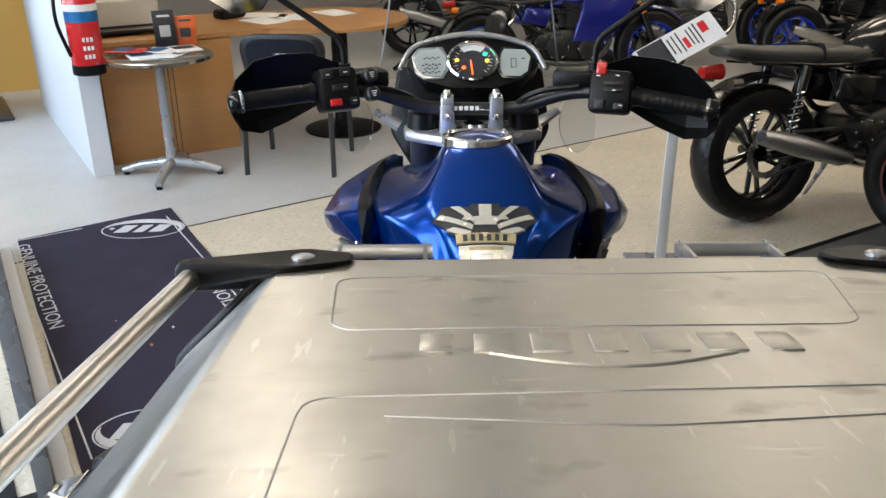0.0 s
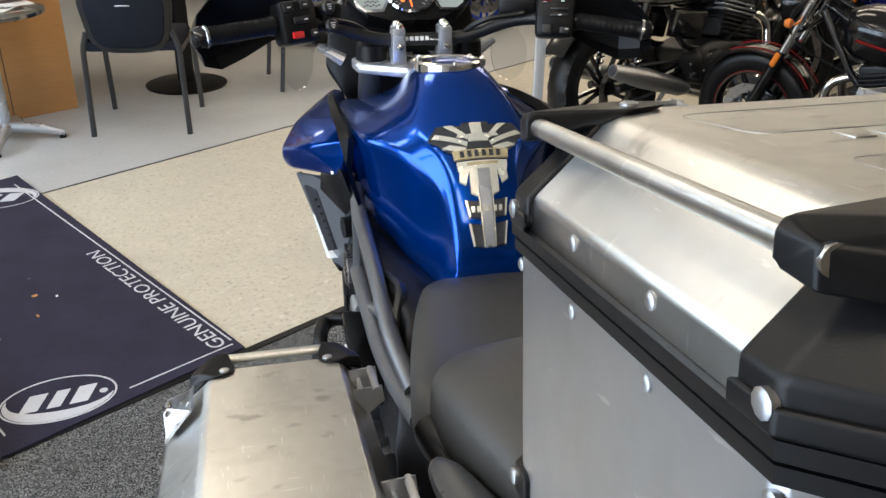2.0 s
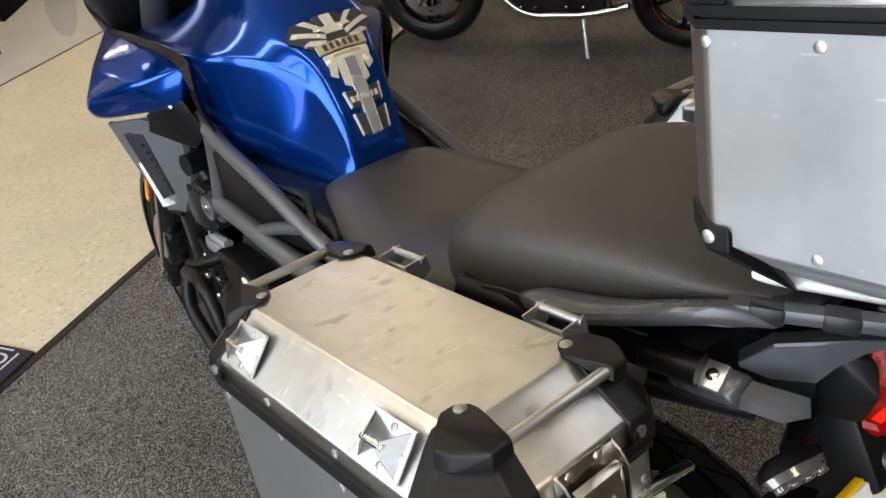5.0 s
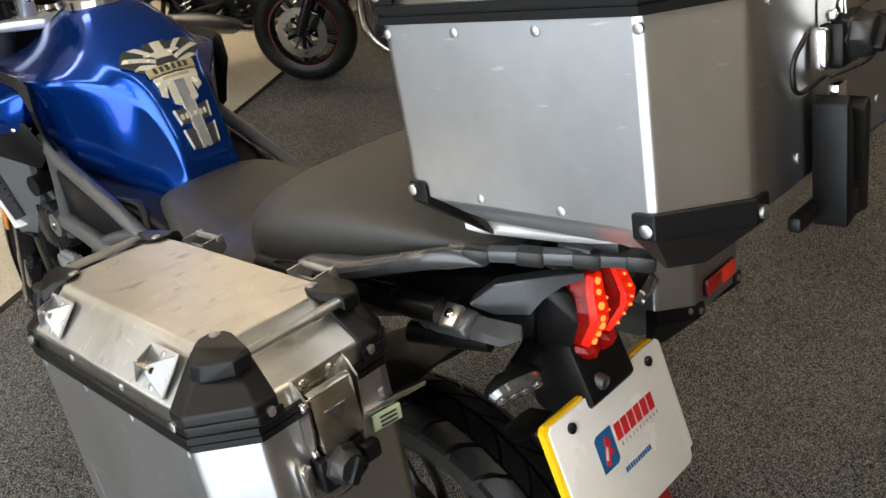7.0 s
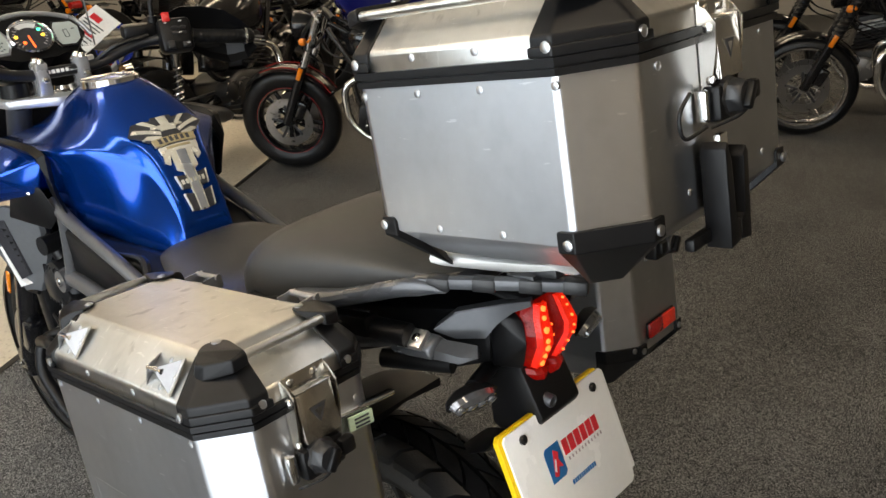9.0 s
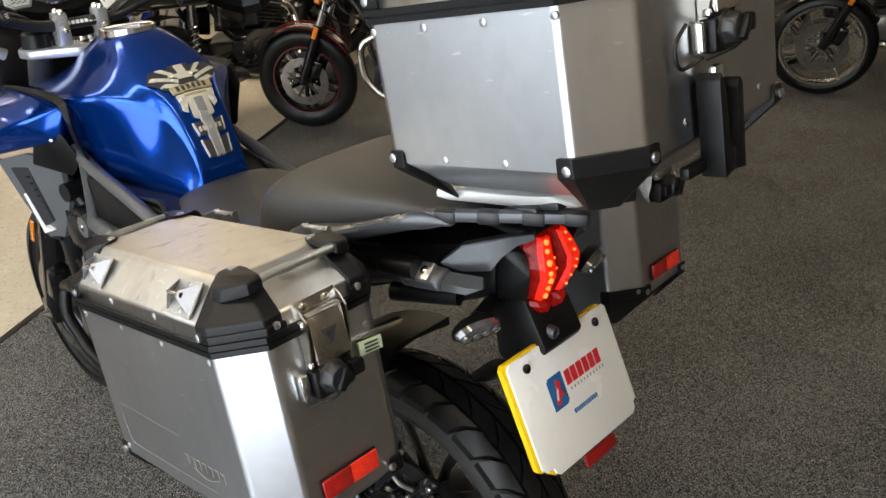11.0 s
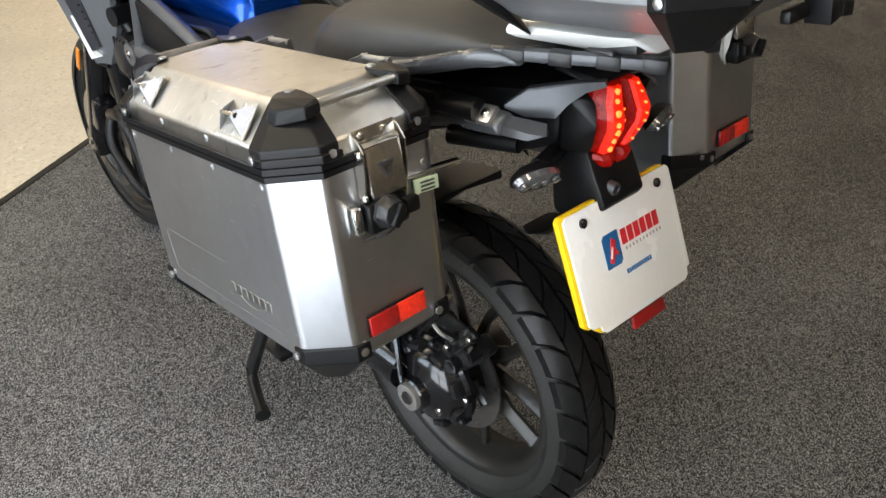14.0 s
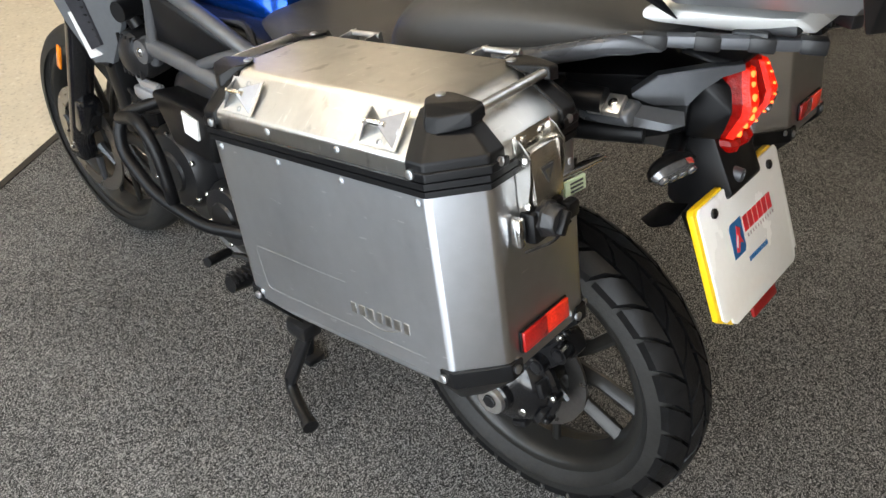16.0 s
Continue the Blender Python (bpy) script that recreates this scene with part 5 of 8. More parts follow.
rows_ = []
for j in range(9):
    f = j / 8
    half = 0.20 - 0.055 * f
    rows_.append([(0.012 + half * math.sin(radians(a)) / math.sin(radians(62)), 1.66 - 0.12 * f * 0.6 - 0.14 * (1 - math.cos(radians(a))), 1.17 + 0.30 * f) for a in range(-62, 63, 6)])
ring_faces(bm, [r + [(x * 0.985 + 0.0002, y - 0.003, z) for x, y, z in r[::-1]] for r in rows_])
screen = part("windscreen", bm, CLEAR, bike, "clear curved windscreen", sharp=70)
bm = B()
tube(bm, [r[0] for r in rows_] + rows_[-1][1:-1] + [r[-1] for r in rows_[::-1]], 0.0022, 6)
part("screen_edge", bm, SILVER, screen)
bm = B()
tube(bm, [(-0.155, 1.60, 1.19), (-0.10, 1.63, 1.235), (0.124, 1.63, 1.235), (0.18, 1.60, 1.19)], 0.005, 8, 0.04)
part("screen_bracket", bm, PLASTIC, bike)

# ---- tail ----
for s in (-1, 1):
    bm = B()
    rings = []
    for x, y, z, w in smooth_secs([(0.196, 0.315, 0.994, 0.006), (0.194, 0.285, 1.001, 0.019), (0.186, 0.225, 1.014, 0.028), (0.170, 0.170, 1.032, 0.028), (0.152, 0.125, 1.046, 0.021), (0.140, 0.095, 1.049, 0.011), (0.134, 0.078, 1.046, 0.003)], 4):
        rings.append([(s * (x + w * math.cos(a)), y + w * 0.5 * math.cos(a), z + 0.013 * min(1.0, w / 0.016) * math.copysign(abs(math.sin(a)) ** 0.8, math.sin(a)) - 0.004) for a in (2 * math.pi * q / 16 for q in range(16))])
    ring_faces(bm, rings)
    part("grab_rail", bm, TAILGREY, bike, "grey-black pillion grab rail", sharp=30)
    bm = B()
    rings = []
    for top, low in (((0.1168, 0.1160, 0.971), (0.1160, 0.1145, 0.966)), ((0.0997, 0.0935, 0.9952), (0.1033, 0.0906, 0.958)), ((0.084, 0.067, 1.003), (0.0827, 0.0569, 0.9607)), ((0.074, 0.050, 1.008), (0.073, 0.045, 0.981)), ((0.062, 0.033, 1.012), (0.060, 0.029, 0.998)), ((0.047, 0.0108, 1.0158), (0.046, 0.009, 1.008))):
        a, b = Vector((s * top[0], *top[1:])), Vector((s * low[0], *low[1:]))
        inward = Vector((-s * 0.020, 0.012, -0.004))
        rings.append([a, a.lerp(b, 0.06) + Vector((s * 0.0012, -0.0008, 0)), b, b + inward, a + inward])
    ring_faces(bm, rings)
    part("tail_cowl", bm, TAILGREY, bike, "dark grey tail cowl", sharp=22)
    # carrier rail for the pannier, with its bright bracket
    bm = B()
    tube(bm, [rk(s * 0.185, 0.27, 1.000), rk(s * 0.165, 0.12, 0.988), rk(s * 0.145, -0.02, 0.975)], 0.014, 12, squash=1.2)
    for u in (0.07, 0.17):
        box(bm, rk(s * (0.155 + 0.13 * (u - 0.05)), u, 0.986 + 0.08 * (u - 0.07)), (0.028, 0.075, 0.030), 0.005, (-9.2, 0, 0))
    part("pannier_rail", bm, PLASTIC, bike)
    bm = B()
    hull(bm, [(s * x, y, z) for x, y, z in ((0.146, 0.172, 0.946), (0.122, 0.172, 0.960), (0.150, 0.170, 0.930), (0.124, 0.100, 0.970), (0.147, 0.108, 0.953), (0.1420, 0.0970, 0.939), (0.10, 0.15, 0.94), (0.10, 0.095, 0.945))], 0.004)
    tip = B()
    hull(tip, [(s * x, y, z) for x, y, z in ((0.123, 0.097, 0.964), (0.139, 0.097, 0.954), (0.141, 0.096, 0.942), (0.109, 0.048, 0.965), (0.134, 0.056, 0.956), (0.135, 0.057, 0.946), (0.118, 0.040, 0.953), (0.100, 0.050, 0.945), (0.09, 0.10, 0.94))])
    tip.normal_update()
    lid_face = max(tip.faces, key=lambda f: f.normal.z * f.calc_area())
    bmesh.ops.inset_region(tip, faces=[lid_face], thickness=0.005, depth=0.0)
    bmesh.ops.translate(tip, verts=lid_face.verts, vec=(0, 0, -0.007))
    join(bm, tip)
    mount = part("rail_end", bm, TAILGREY, bike)
    nz = Vector((s * 0.58, 0.10, 0.80)).normalized()
    ny = Vector((s * 0.02, 0.98, -0.17))
    ny = (ny - nz * ny.dot(nz)).normalized()
    NM = Matrix.Translation((s * 0.139, 0.137, 0.9595)) @ Matrix((ny.cross(nz), ny, nz)).transposed().to_4x4()
    bm = B()
    box(bm, (0, 0, -0.003), (0.028, 0.046, 0.012), 0.0015)
    bmesh.ops.transform(bm, verts=bm.verts, matrix=NM)
    brk = part("bracket_plate", bm, MACHINED, mount, "bright steel bracket with two bolts")
    bolts("bolt", [(NM @ Vector((0, k, 0.003)), nz) for k in (-0.011, 0.011)], brk, STEEL, 0.0065, 0.004)
    bm = B()
    cyl(bm, (s * 0.10, 0.10, 0.915), (s * 0.135, 0.20, 0.905), 0.014, 12)
    cyl(bm, (s * 0.05, 0.075, 0.90), (s * 0.118, 0.050, 0.905), 0.012, 12)
    part("indicator_stem", bm, PLASTIC, bike)
    bm = B()
    M = Matrix.Translation((s * 0.132, 0.040, 0.900)) @ pose(0, 0, 0, 25, 0, s * 14)
    rings = []
    for h, k in ((0.016, 0.6), (0.008, 0.92), (0.0, 1.0)):
        rings.append([M @ Vector((0.040 * k * math.cos(a), h, 0.019 * k * math.sin(a))) for a in (2 * math.pi * q / 24 for q in range(24))])
    ring_faces(bm, rings)
    ind = part("indicator", bm, PLASTIC, bike)
    bm = B()
    rings = []
    for h, k in ((0.0, 0.9), (-0.008, 0.82), (-0.012, 0.5)):
        rings.append([M @ Vector((0.040 * k * math.cos(a), h, 0.019 * k * math.sin(a))) for a in (2 * math.pi * q / 24 for q in range(24))])
    ring_faces(bm, rings)
    for q in range(4):
        bolt(bm, M @ Vector((-0.024 + 0.016 * q, -0.011, 0)), M.to_3x3() @ Vector((0, -1, 0)), 0.007, 0.004)
    part("indicator_lens", bm, LENS, ind, "clear indicator lens")

# rack under the top box
for x in (-0.06, 0.07):
    bm = B()
    box(bm, rk(x, -0.14, 1.058), (0.03, 0.16, 0.016), 0.004, (-9.2, 0, 0))
    part("rack_bar", bm, PLASTIC_SOFT, bike)
for u, wide in ((-0.09, 0.24), (-0.17, 0.18)):
    bm = B()
    box(bm, rk(0.006, u, 1.046), (wide, 0.045, 0.018), 0.005, (-9.2, 0, 0))
    part("rack_bar", bm, PLASTIC_SOFT, bike)
for s in (-1, 1):
    p0, p1 = Vector((s * 0.146, 0.118, 1.050)), Vector((s * 0.048, -0.074, 1.062))
    side = Vector((-(p1 - p0).y, (p1 - p0).x, 0)).normalized() * 0.008
    bm = B()
    hull(bm, [p + side * k + Vector((0, 0, h)) for p in (p0, p1) for k in (-1, 1) for h in (-0.007, 0.007)], 0.002)
    part("rack_edge", bm, TAILGREY, bike, "dark grey rack side rail")
    ang = math.degrees(math.atan2((p1 - p0).y, (p1 - p0).x)) - 90
    for f in (0.15, 0.42, 0.69, 0.94):
        bm = B()
        box(bm, p0.lerp(p1, f) + Vector((0, 0, -0.001)), (0.019, 0.030, 0.018), 0.003, (0, 0, ang))
        part("rack_lug", bm, PLASTIC_SOFT, bike)
bm = B()
hull(bm, [(0.006 + s * x, y, z) for s in (-1, 1) for x, y, z in ((0.128, 0.110, 1.066), (0.131, 0.116, 1.074), (0.128, 0.110, 1.083), (0.122, 0.02, 1.092), (0.064, 0.0, 1.058), (0.05, -0.06, 1.070), (0.10, -0.05, 1.097))], 0.004)
part("box_base", bm, WHITE, bike, "white wedge-shaped box base plate")

# tail light: a lens that bulges to the rear at half height, over a separate low lip
TLX = -0.003


def lens_rings(rows, grow=0.0):
    """rows: height, how far forward the skin lies, half width; a shallow valley runs down the middle."""
    out = []
    for z, y, hw in rows:
        skin = [(-1.0, 0.022), (-0.82, 0.006), (-0.55, 0.0), (-0.28, 0.002), (-0.12, 0.010), (0.12, 0.010), (0.28, 0.002), (0.55, 0.0), (0.82, 0.006), (1.0, 0.022)]
        out.append([(TLX + k * (hw + grow), y + d - grow, z) for k, d in skin] + [(TLX + 0.8 * hw, max(0.045, y + 0.03), z), (TLX - 0.8 * hw, max(0.045, y + 0.03), z)])
    return out


SKIN = [(1.007, 0.026, 0.024), (1.002, 0.014, 0.033), (0.985, 0.007, 0.043), (0.964, -0.002, 0.050), (0.948, -0.002, 0.048), (0.920, 0.010, 0.041), (0.908, 0.015, 0.037)]
bm = B()
ring_faces(bm, lens_rings(SKIN))
light = part("tail_light", bm, REDLENS, bike, "lit red tail light", sharp=22)
bm = B()
ring_faces(bm, lens_rings([(0.905, 0.010, 0.036), (0.899, 0.004, 0.037), (0.888, 0.007, 0.031), (0.880, 0.016, 0.018)]))
part("lower_lens", bm, REDLENS, light, "red lower lens lip", sharp=22)
for s in (-1, 1):
    bm = B()  # raised clear rib that follows the bulge on each side
    rib = []
    for z, y, hw in SKIN[1:]:
        rib.append([(TLX + s * hw * k, y + d, z) for k, d in ((0.82, 0.007), (0.78, -0.004), (0.36, -0.005), (0.30, 0.004))])
    ring_faces(bm, rib)
    part("light_bar", bm, LIGHTBAR, light, "glowing red light bar", sharp=22)
    for col, k in ((0, 0.60), (1, 0.22)):
        for q in range(7):
            f = q / 6
            if (col and q not in (2, 3)) or (s > 0 and col):
                continue
            z = 0.998 - 0.080 * f + 0.0012 * ((q * 5) % 3 - 1)
            y, hw = np.interp(z, [r[0] for r in SKIN[::-1]], [r[1] for r in SKIN[::-1]]), np.interp(z, [r[0] for r in SKIN[::-1]], [r[2] for r in SKIN[::-1]])
            bm = B()
            bolt(bm, (TLX + s * hw * k, y - 0.0055 + (0.006 if col else 0), z), (0, -1, 0.1), (0.0016 if col else (0.0040, 0.0034, 0.0046, 0.0036, 0.0043, 0.0034, 0.0040)[q]) * (1.0 if s < 0 else 0.42), 0.002)
            part("led", bm, REDLED, light)
for s in (-1, 1):  # dark shells beside the lens
    bm = B()
    hull(bm, [(TLX + s * x, y, z) for x, y, z in ((0.0480, 0.018, 0.985), (0.0525, 0.009, 0.955), (0.0430, 0.021, 0.91), (0.066, 0.06, 0.99), (0.062, 0.06, 0.91), (0.03, 0.08, 0.95), (0.04, 0.08, 0.90), (0.04, 0.05, 1.0))], 0.003)
    part("light_shell", bm, PLASTIC, bike)
bm = B()
hull(bm, [(TLX + k * x, y, z) for k in (-1, 1) for x, y, z in ((0.030, 0.018, 1.0065), (0.036, 0.020, 1.012), (0.050, 0.09, 1.010), (0.048, 0.09, 1.018), (0.046, 0.035, 1.004))], 0.002)
part("light_cover", bm, PLASTIC, bike)
bm = B()
lathe(bm, [(0.0005, -0.002), (0.0055, -0.002), (0.0060, -0.004), (0.0085, -0.004), (0.0095, -0.001), (0.0095, 0.03), (0.0005, 0.03)], (-0.02, -0.004, 0.858), "y", 20)
part("seat_lock", bm, GRAPHITE, bike, "bright steel seat lock")

# number plate holder with the dealer's white plate on the yellow one
# x across, z up along the plate, -y to the rear
PM = Matrix.Translation((0, 0.0, 0.827)) @ Matrix.Rotation(math.atan2(-0.41, 0.912) * -1, 4, "X").inverted()


def ppart(name, bm, mt, parent, label=""):
    bmesh.ops.transform(bm, verts=bm.verts, matrix=PM)
    return part(name, bm, mt, parent, label)


n = 0.010
outline = [(-0.117, 0.012), (-0.111, 0.018), (0.111, 0.018), (0.117, 0.012), (0.117, -0.142), (0.108, -0.142), (0.108, -0.154), (0.100, -0.160), (-0.086, -0.160), (-0.094, -0.154), (-0.094, -0.145), (-0.110, -0.145), (-0.117, -0.138)]
bm = B()
prism(bm, outline, "xz", -0.0035, 0.0, 0.0008)
plate = ppart("number_plate", bm, WHITE, bike, "white dealer show plate mounted over a yellow plate")
bm = B()
prism(bm, [(x - 0.006, z + (0.003 if z > -0.1 else 0.002)) for x, z in outline], "xz", 0.0005, 0.010, 0.001)
ppart("yellow_backing", bm, YELLOW, plate, "yellow rear number plate behind")
for x in (-0.0825, 0.0825):
    bm = B()
    bolt(bm, (x, -0.0035, 0), (0, -1, 0), 0.007, 0.005)
    ppart("bolt", bm, GLOSS, plate)
bm = B()
prism(bm, [(-0.056, -0.080), (-0.056, -0.036), (-0.051, -0.031), (-0.022, -0.031), (-0.022, -0.075), (-0.027, -0.080)], "xz", -0.0042, -0.0034)
logo = ppart("logo_tile", bm, INKBLUE, plate, "blue square dealer emblem")
bm = B()
prism(bm, [(-0.049, -0.072), (-0.038, -0.038), (-0.029, -0.045), (-0.033, -0.053), (-0.027, -0.067), (-0.036, -0.063), (-0.042, -0.075)], "xz", -0.0049, -0.0041)
ppart("logo_mark", bm, INKRED, plate)
bm = B()
prism(bm, [(-0.047, -0.065), (-0.040, -0.050), (-0.038, -0.053), (-0.044, -0.068)], "xz", -0.0054, -0.0048)
ppart("logo_light", bm, WHITE, plate)
for k in range(6):  # the dealer's name as plain bars
    bm = B()
    x = -0.0105 + 0.0145 * k
    box(bm, (x, -0.0040, -0.046), (0.0112, 0.001, 0.022))
    ppart("red_bar", bm, INKRED, plate)
bm = B()
for k in range(11):
    box(bm, (-0.010 + 0.0078 * k, -0.0040, -0.064), (0.0022, 0.001, 0.0045))
tagged(ppart("small_bars", bm, mat("grey_print", (0.35, 0.30, 0.30), 0.4), plate), kind="stuff")
bm = B()
for k in range(11):
    box(bm, (-0.018 + 0.0052 * k, -0.0040, -0.096), (0.0030, 0.001, 0.0065))
tagged(ppart("small_bars", bm, INKBLUE, plate), kind="stuff")
bm = B()
box(bm, (0.02, 0.012, -0.180), (0.075, 0.006, 0.020), 0.002)
ppart("rear_reflector", bm, DARKRED, bike, "red reflector under the plate")
bm = B()
hull(bm, [(x, y, z) for x, y, z in ((-0.05, 0.035, 0.80), (0.05, 0.035, 0.80), (-0.05, -0.05, 0.66), (0.05, -0.05, 0.66), (-0.04, 0.06, 0.78), (0.04, 0.06, 0.78), (-0.04, -0.03, 0.65), (0.06, -0.03, 0.64))], 0.004)
part("plate_bracket", bm, PLASTIC, bike)
bm = B()
hull(bm, [(-0.055, 0.04, 0.815), (-0.115, 0.035, 0.81), (-0.125, 0.06, 0.80), (-0.10, 0.09, 0.79), (-0.055, 0.08, 0.80), (-0.07, 0.06, 0.775)], 0.004)
part("plate_lamp_arm", bm, PLASTIC, bike)

# ---- aluminium cases ----
def octagon(x0, x1, u0, u1, ch, inset, w, keep=1.0):
    """Plan of a case with its corners cut off: ch at (x0,u0), (x0,u1), (x1,u1), (x1,u0)."""
    x0, x1, u0, u1 = x0 + inset[0], x1 - inset[1], u0 + inset[2], u1 - inset[3]
    a, b, c, d = (k * keep for k in ch)
    return [(x0 + a, u0, w), (x0, u0 + a, w), (x0, u1 - b, w), (x0 + b, u1, w), (x1 - c, u1, w), (x1, u1 - c, w), (x1, u0 + d, w), (x1 - d, u0, w)]


def guard(name, rings, idx, parent, material, lift, grow, top_extra, label="", bev=0.003):
    """A moulded corner guard over the cut corner idx (0 to 3): it follows the rings of the case, a little proud of them."""
    pts = []
    pairs = {0: (7, 0, 1, 2), 1: (2, 3 - 1, 3, 4), 2: (4, 4, 5, 6), 3: (6, 6, 7, 0)}
    corner = {0: (0, 1, 7, 2), 1: (3, 2, 4, 1), 2: (4, 5, 3, 6), 3: (7, 6, 0, 5)}[idx]
    for ri, ring in enumerate(rings):
        cen = sum((Vector(p) for p in ring), Vector()) / len(ring)
        a, b, an, bn = (Vector(ring[k]) for k in corner)
        g = grow[ri] if isinstance(grow, (list, tuple)) else grow
        for p, q in ((a, an), (b, bn)):
            along = (q - p).normalized()
            for t in (0.0, g):
                v = p + along * t
                out = Vector((v.x - cen.x, v.y - cen.y, 0)).normalized()
                pts.append(v + out * lift * 1.4 + Vector((0, 0, top_extra if ri == len(rings) - 1 else 0)))
    bm = B()
    hull(bm, pts, bev)
    return crisp(part(name, bm, material, parent, label, sharp=60))


def case(name, label, cat, x0, x1, u0, u1, ch, w0, ws, wt, inset, low, rod_along, rods, tab, group=""):
    c = thing(name, RACK, label, cat, group, org=((x0 + x1) / 2, (u0 + u1) / 2, w0))
    z4 = (0, 0, 0, 0)
    lowring = [octagon(x0, x1, u0, u1, ch, low, w0, 0.8), octagon(x0, x1, u0, u1, ch, z4, w0 + 0.042)]
    bm = B()
    rings = lowring + [octagon(x0, x1, u0, u1, ch, z4, ws)]
    vs = ring_faces(bm, rings)
    es = [bm.edges.get((vs[1][i], vs[2][i])) for i in range(8)]
    bmesh.ops.bevel(bm, geom=[e for e in es if e], offset=0.006, segments=3, affect="EDGES", profile=0.5)
    crisp(part("body", bm, ALU, c, "satin aluminium shell", sharp=50))
    o1, o2 = (-0.003,) * 4, (-0.0045,) * 4
    for wa, wb, o in ((ws - 0.001, ws + 0.006, o1), (ws + 0.0062, ws + 0.0085, z4), (ws + 0.0087, ws + 0.016, o2)):
        bm = B()
        ring_faces(bm, [octagon(x0, x1, u0, u1, ch, o, wa), octagon(x0, x1, u0, u1, ch, o, wb)])
        part("seal", bm, PLASTIC, c, "black rubber seal", sharp=25)
    lid_rings = [octagon(x0, x1, u0, u1, ch, z4, ws + 0.0162), octagon(x0, x1, u0, u1, ch, z4, ws + 0.036), octagon(x0, x1, u0, u1, ch, [k * 0.93 for k in inset], wt - 0.004, 0.32), octagon(x0, x1, u0, u1, ch, [k + 0.004 for k in inset], wt, 0.3)]
    bm = B()
    vs = ring_faces(bm, lid_rings)
    es = [bm.edges.get((vs[1][i], vs[1][(i + 1) % 8])) for i in range(8)] + [bm.edges.get((vs[2][i], vs[2][(i + 1) % 8])) for i in range(8)]
    bmesh.ops.bevel(bm, geom=[e for e in es if e], offset=0.004, segments=3, affect="EDGES", profile=0.5)
    lid = crisp(part("lid", bm, ALU_TOP, c, "worn aluminium lid", sharp=50))
    # corner guards
    for k in range(4):
        lid_guard(c, lid_rings, k, rod_along, rods, wt, tab)
        guard("foot_guard", [octagon(x0, x1, u0, u1, ch, [v + 0.012 for v in low], w0 - 0.020, 0.4), octagon(x0, x1, u0, u1, ch, z4, w0 + 0.036), octagon(x0, x1, u0, u1, ch, z4, w0 + 0.058)], k, c, PLASTIC, 0.003, [0.004, 0.020, 0.020], 0.0, "black lower corner guard")
    return c, lid_rings, lowring


def rivets_on(c, places):
    bolts("rivet", places, c, ALU, 0.0044, 0.0022)


def rod(c, a, b, r=0.0062):
    bm = B()
    cyl(bm, a, b, r, 14)
    part("lashing_rod", bm, ALU_TOP, c, "bright steel lashing rod")


def lid_guard(c, rings, idx, rod_along, rods, wt, tab):
    """A moulded corner of the lid: shell, lip, a flat tab with a bolt on the top, and a hood that grips the end of the lashing rod."""
    shell = guard("corner_guard", [*rings[:2], [Vector(rings[1][k]).lerp(Vector(rings[2][k]), 1.02) for k in range(8)]], idx, c, PLASTIC, 0.0032, [0.024, 0.024, 0.020], 0.0015, "black moulded lid corner guard")
    lip = [rings[0], [(p[0], p[1], p[2] + 0.011) for p in rings[0]]]
    guard("guard_lip", lip, idx, shell, PLASTIC, 0.0052, 0.027, 0.0, bev=0.002)
    a, b = {0: (0, 1), 1: (3, 2), 2: (4, 5), 3: (7, 6)}[idx]
    mid = (Vector(rings[2][a]) + Vector(rings[2][b])) / 2
    sx, su = (-1 if idx in (0, 1) else 1), (-1 if idx in (0, 3) else 1)
    e, p = ((Vector((-sx, 0, 0)), Vector((0, su, 0))) if rod_along == "x" else (Vector((0, -su, 0)), Vector((sx, 0, 0))))
    mid.z = wt
    lo_, hi_ = rods
    off = abs((lo_ if p.x + p.y < 0 else hi_) - (mid.y if rod_along == "x" else mid.x))

    def at(i, j, h):
        return mid + e * i + p * j + Vector((0, 0, h))
    te, tp = tab
    bm = B()
    hull(bm, [at(*q) for q in ((te, 0.000, 0.0042), (te, -0.012, 0.0042), (te - 0.010, -tp, 0.0042), (0.0, -tp, 0.0042), (-0.012, -0.012, 0.0036), (0.0150, off + 0.004, 0.0044), (0.0150, off + 0.008, 0.000), (-0.004, off + 0.006, 0.000), (-0.022, 0.014, -0.005), (-0.025, 0.000, -0.004),
                               (te, 0.000, 0.0), (0.0, -tp, 0.0), (0.0150, off + 0.008, -0.012), (-0.004, off + 0.005, -0.016), (-0.025, 0.012, -0.022), (-0.029, -0.002, -0.020), (0.0150, 0.0, -0.010))], 0.002)
    top = crisp(part("rod_hood", bm, PLASTIC, shell, sharp=60))
    bolts("bolt", [(at(0.013, -0.012, 0.0042), (0, 0, 1))], top, ALU, 0.0058, 0.0026)


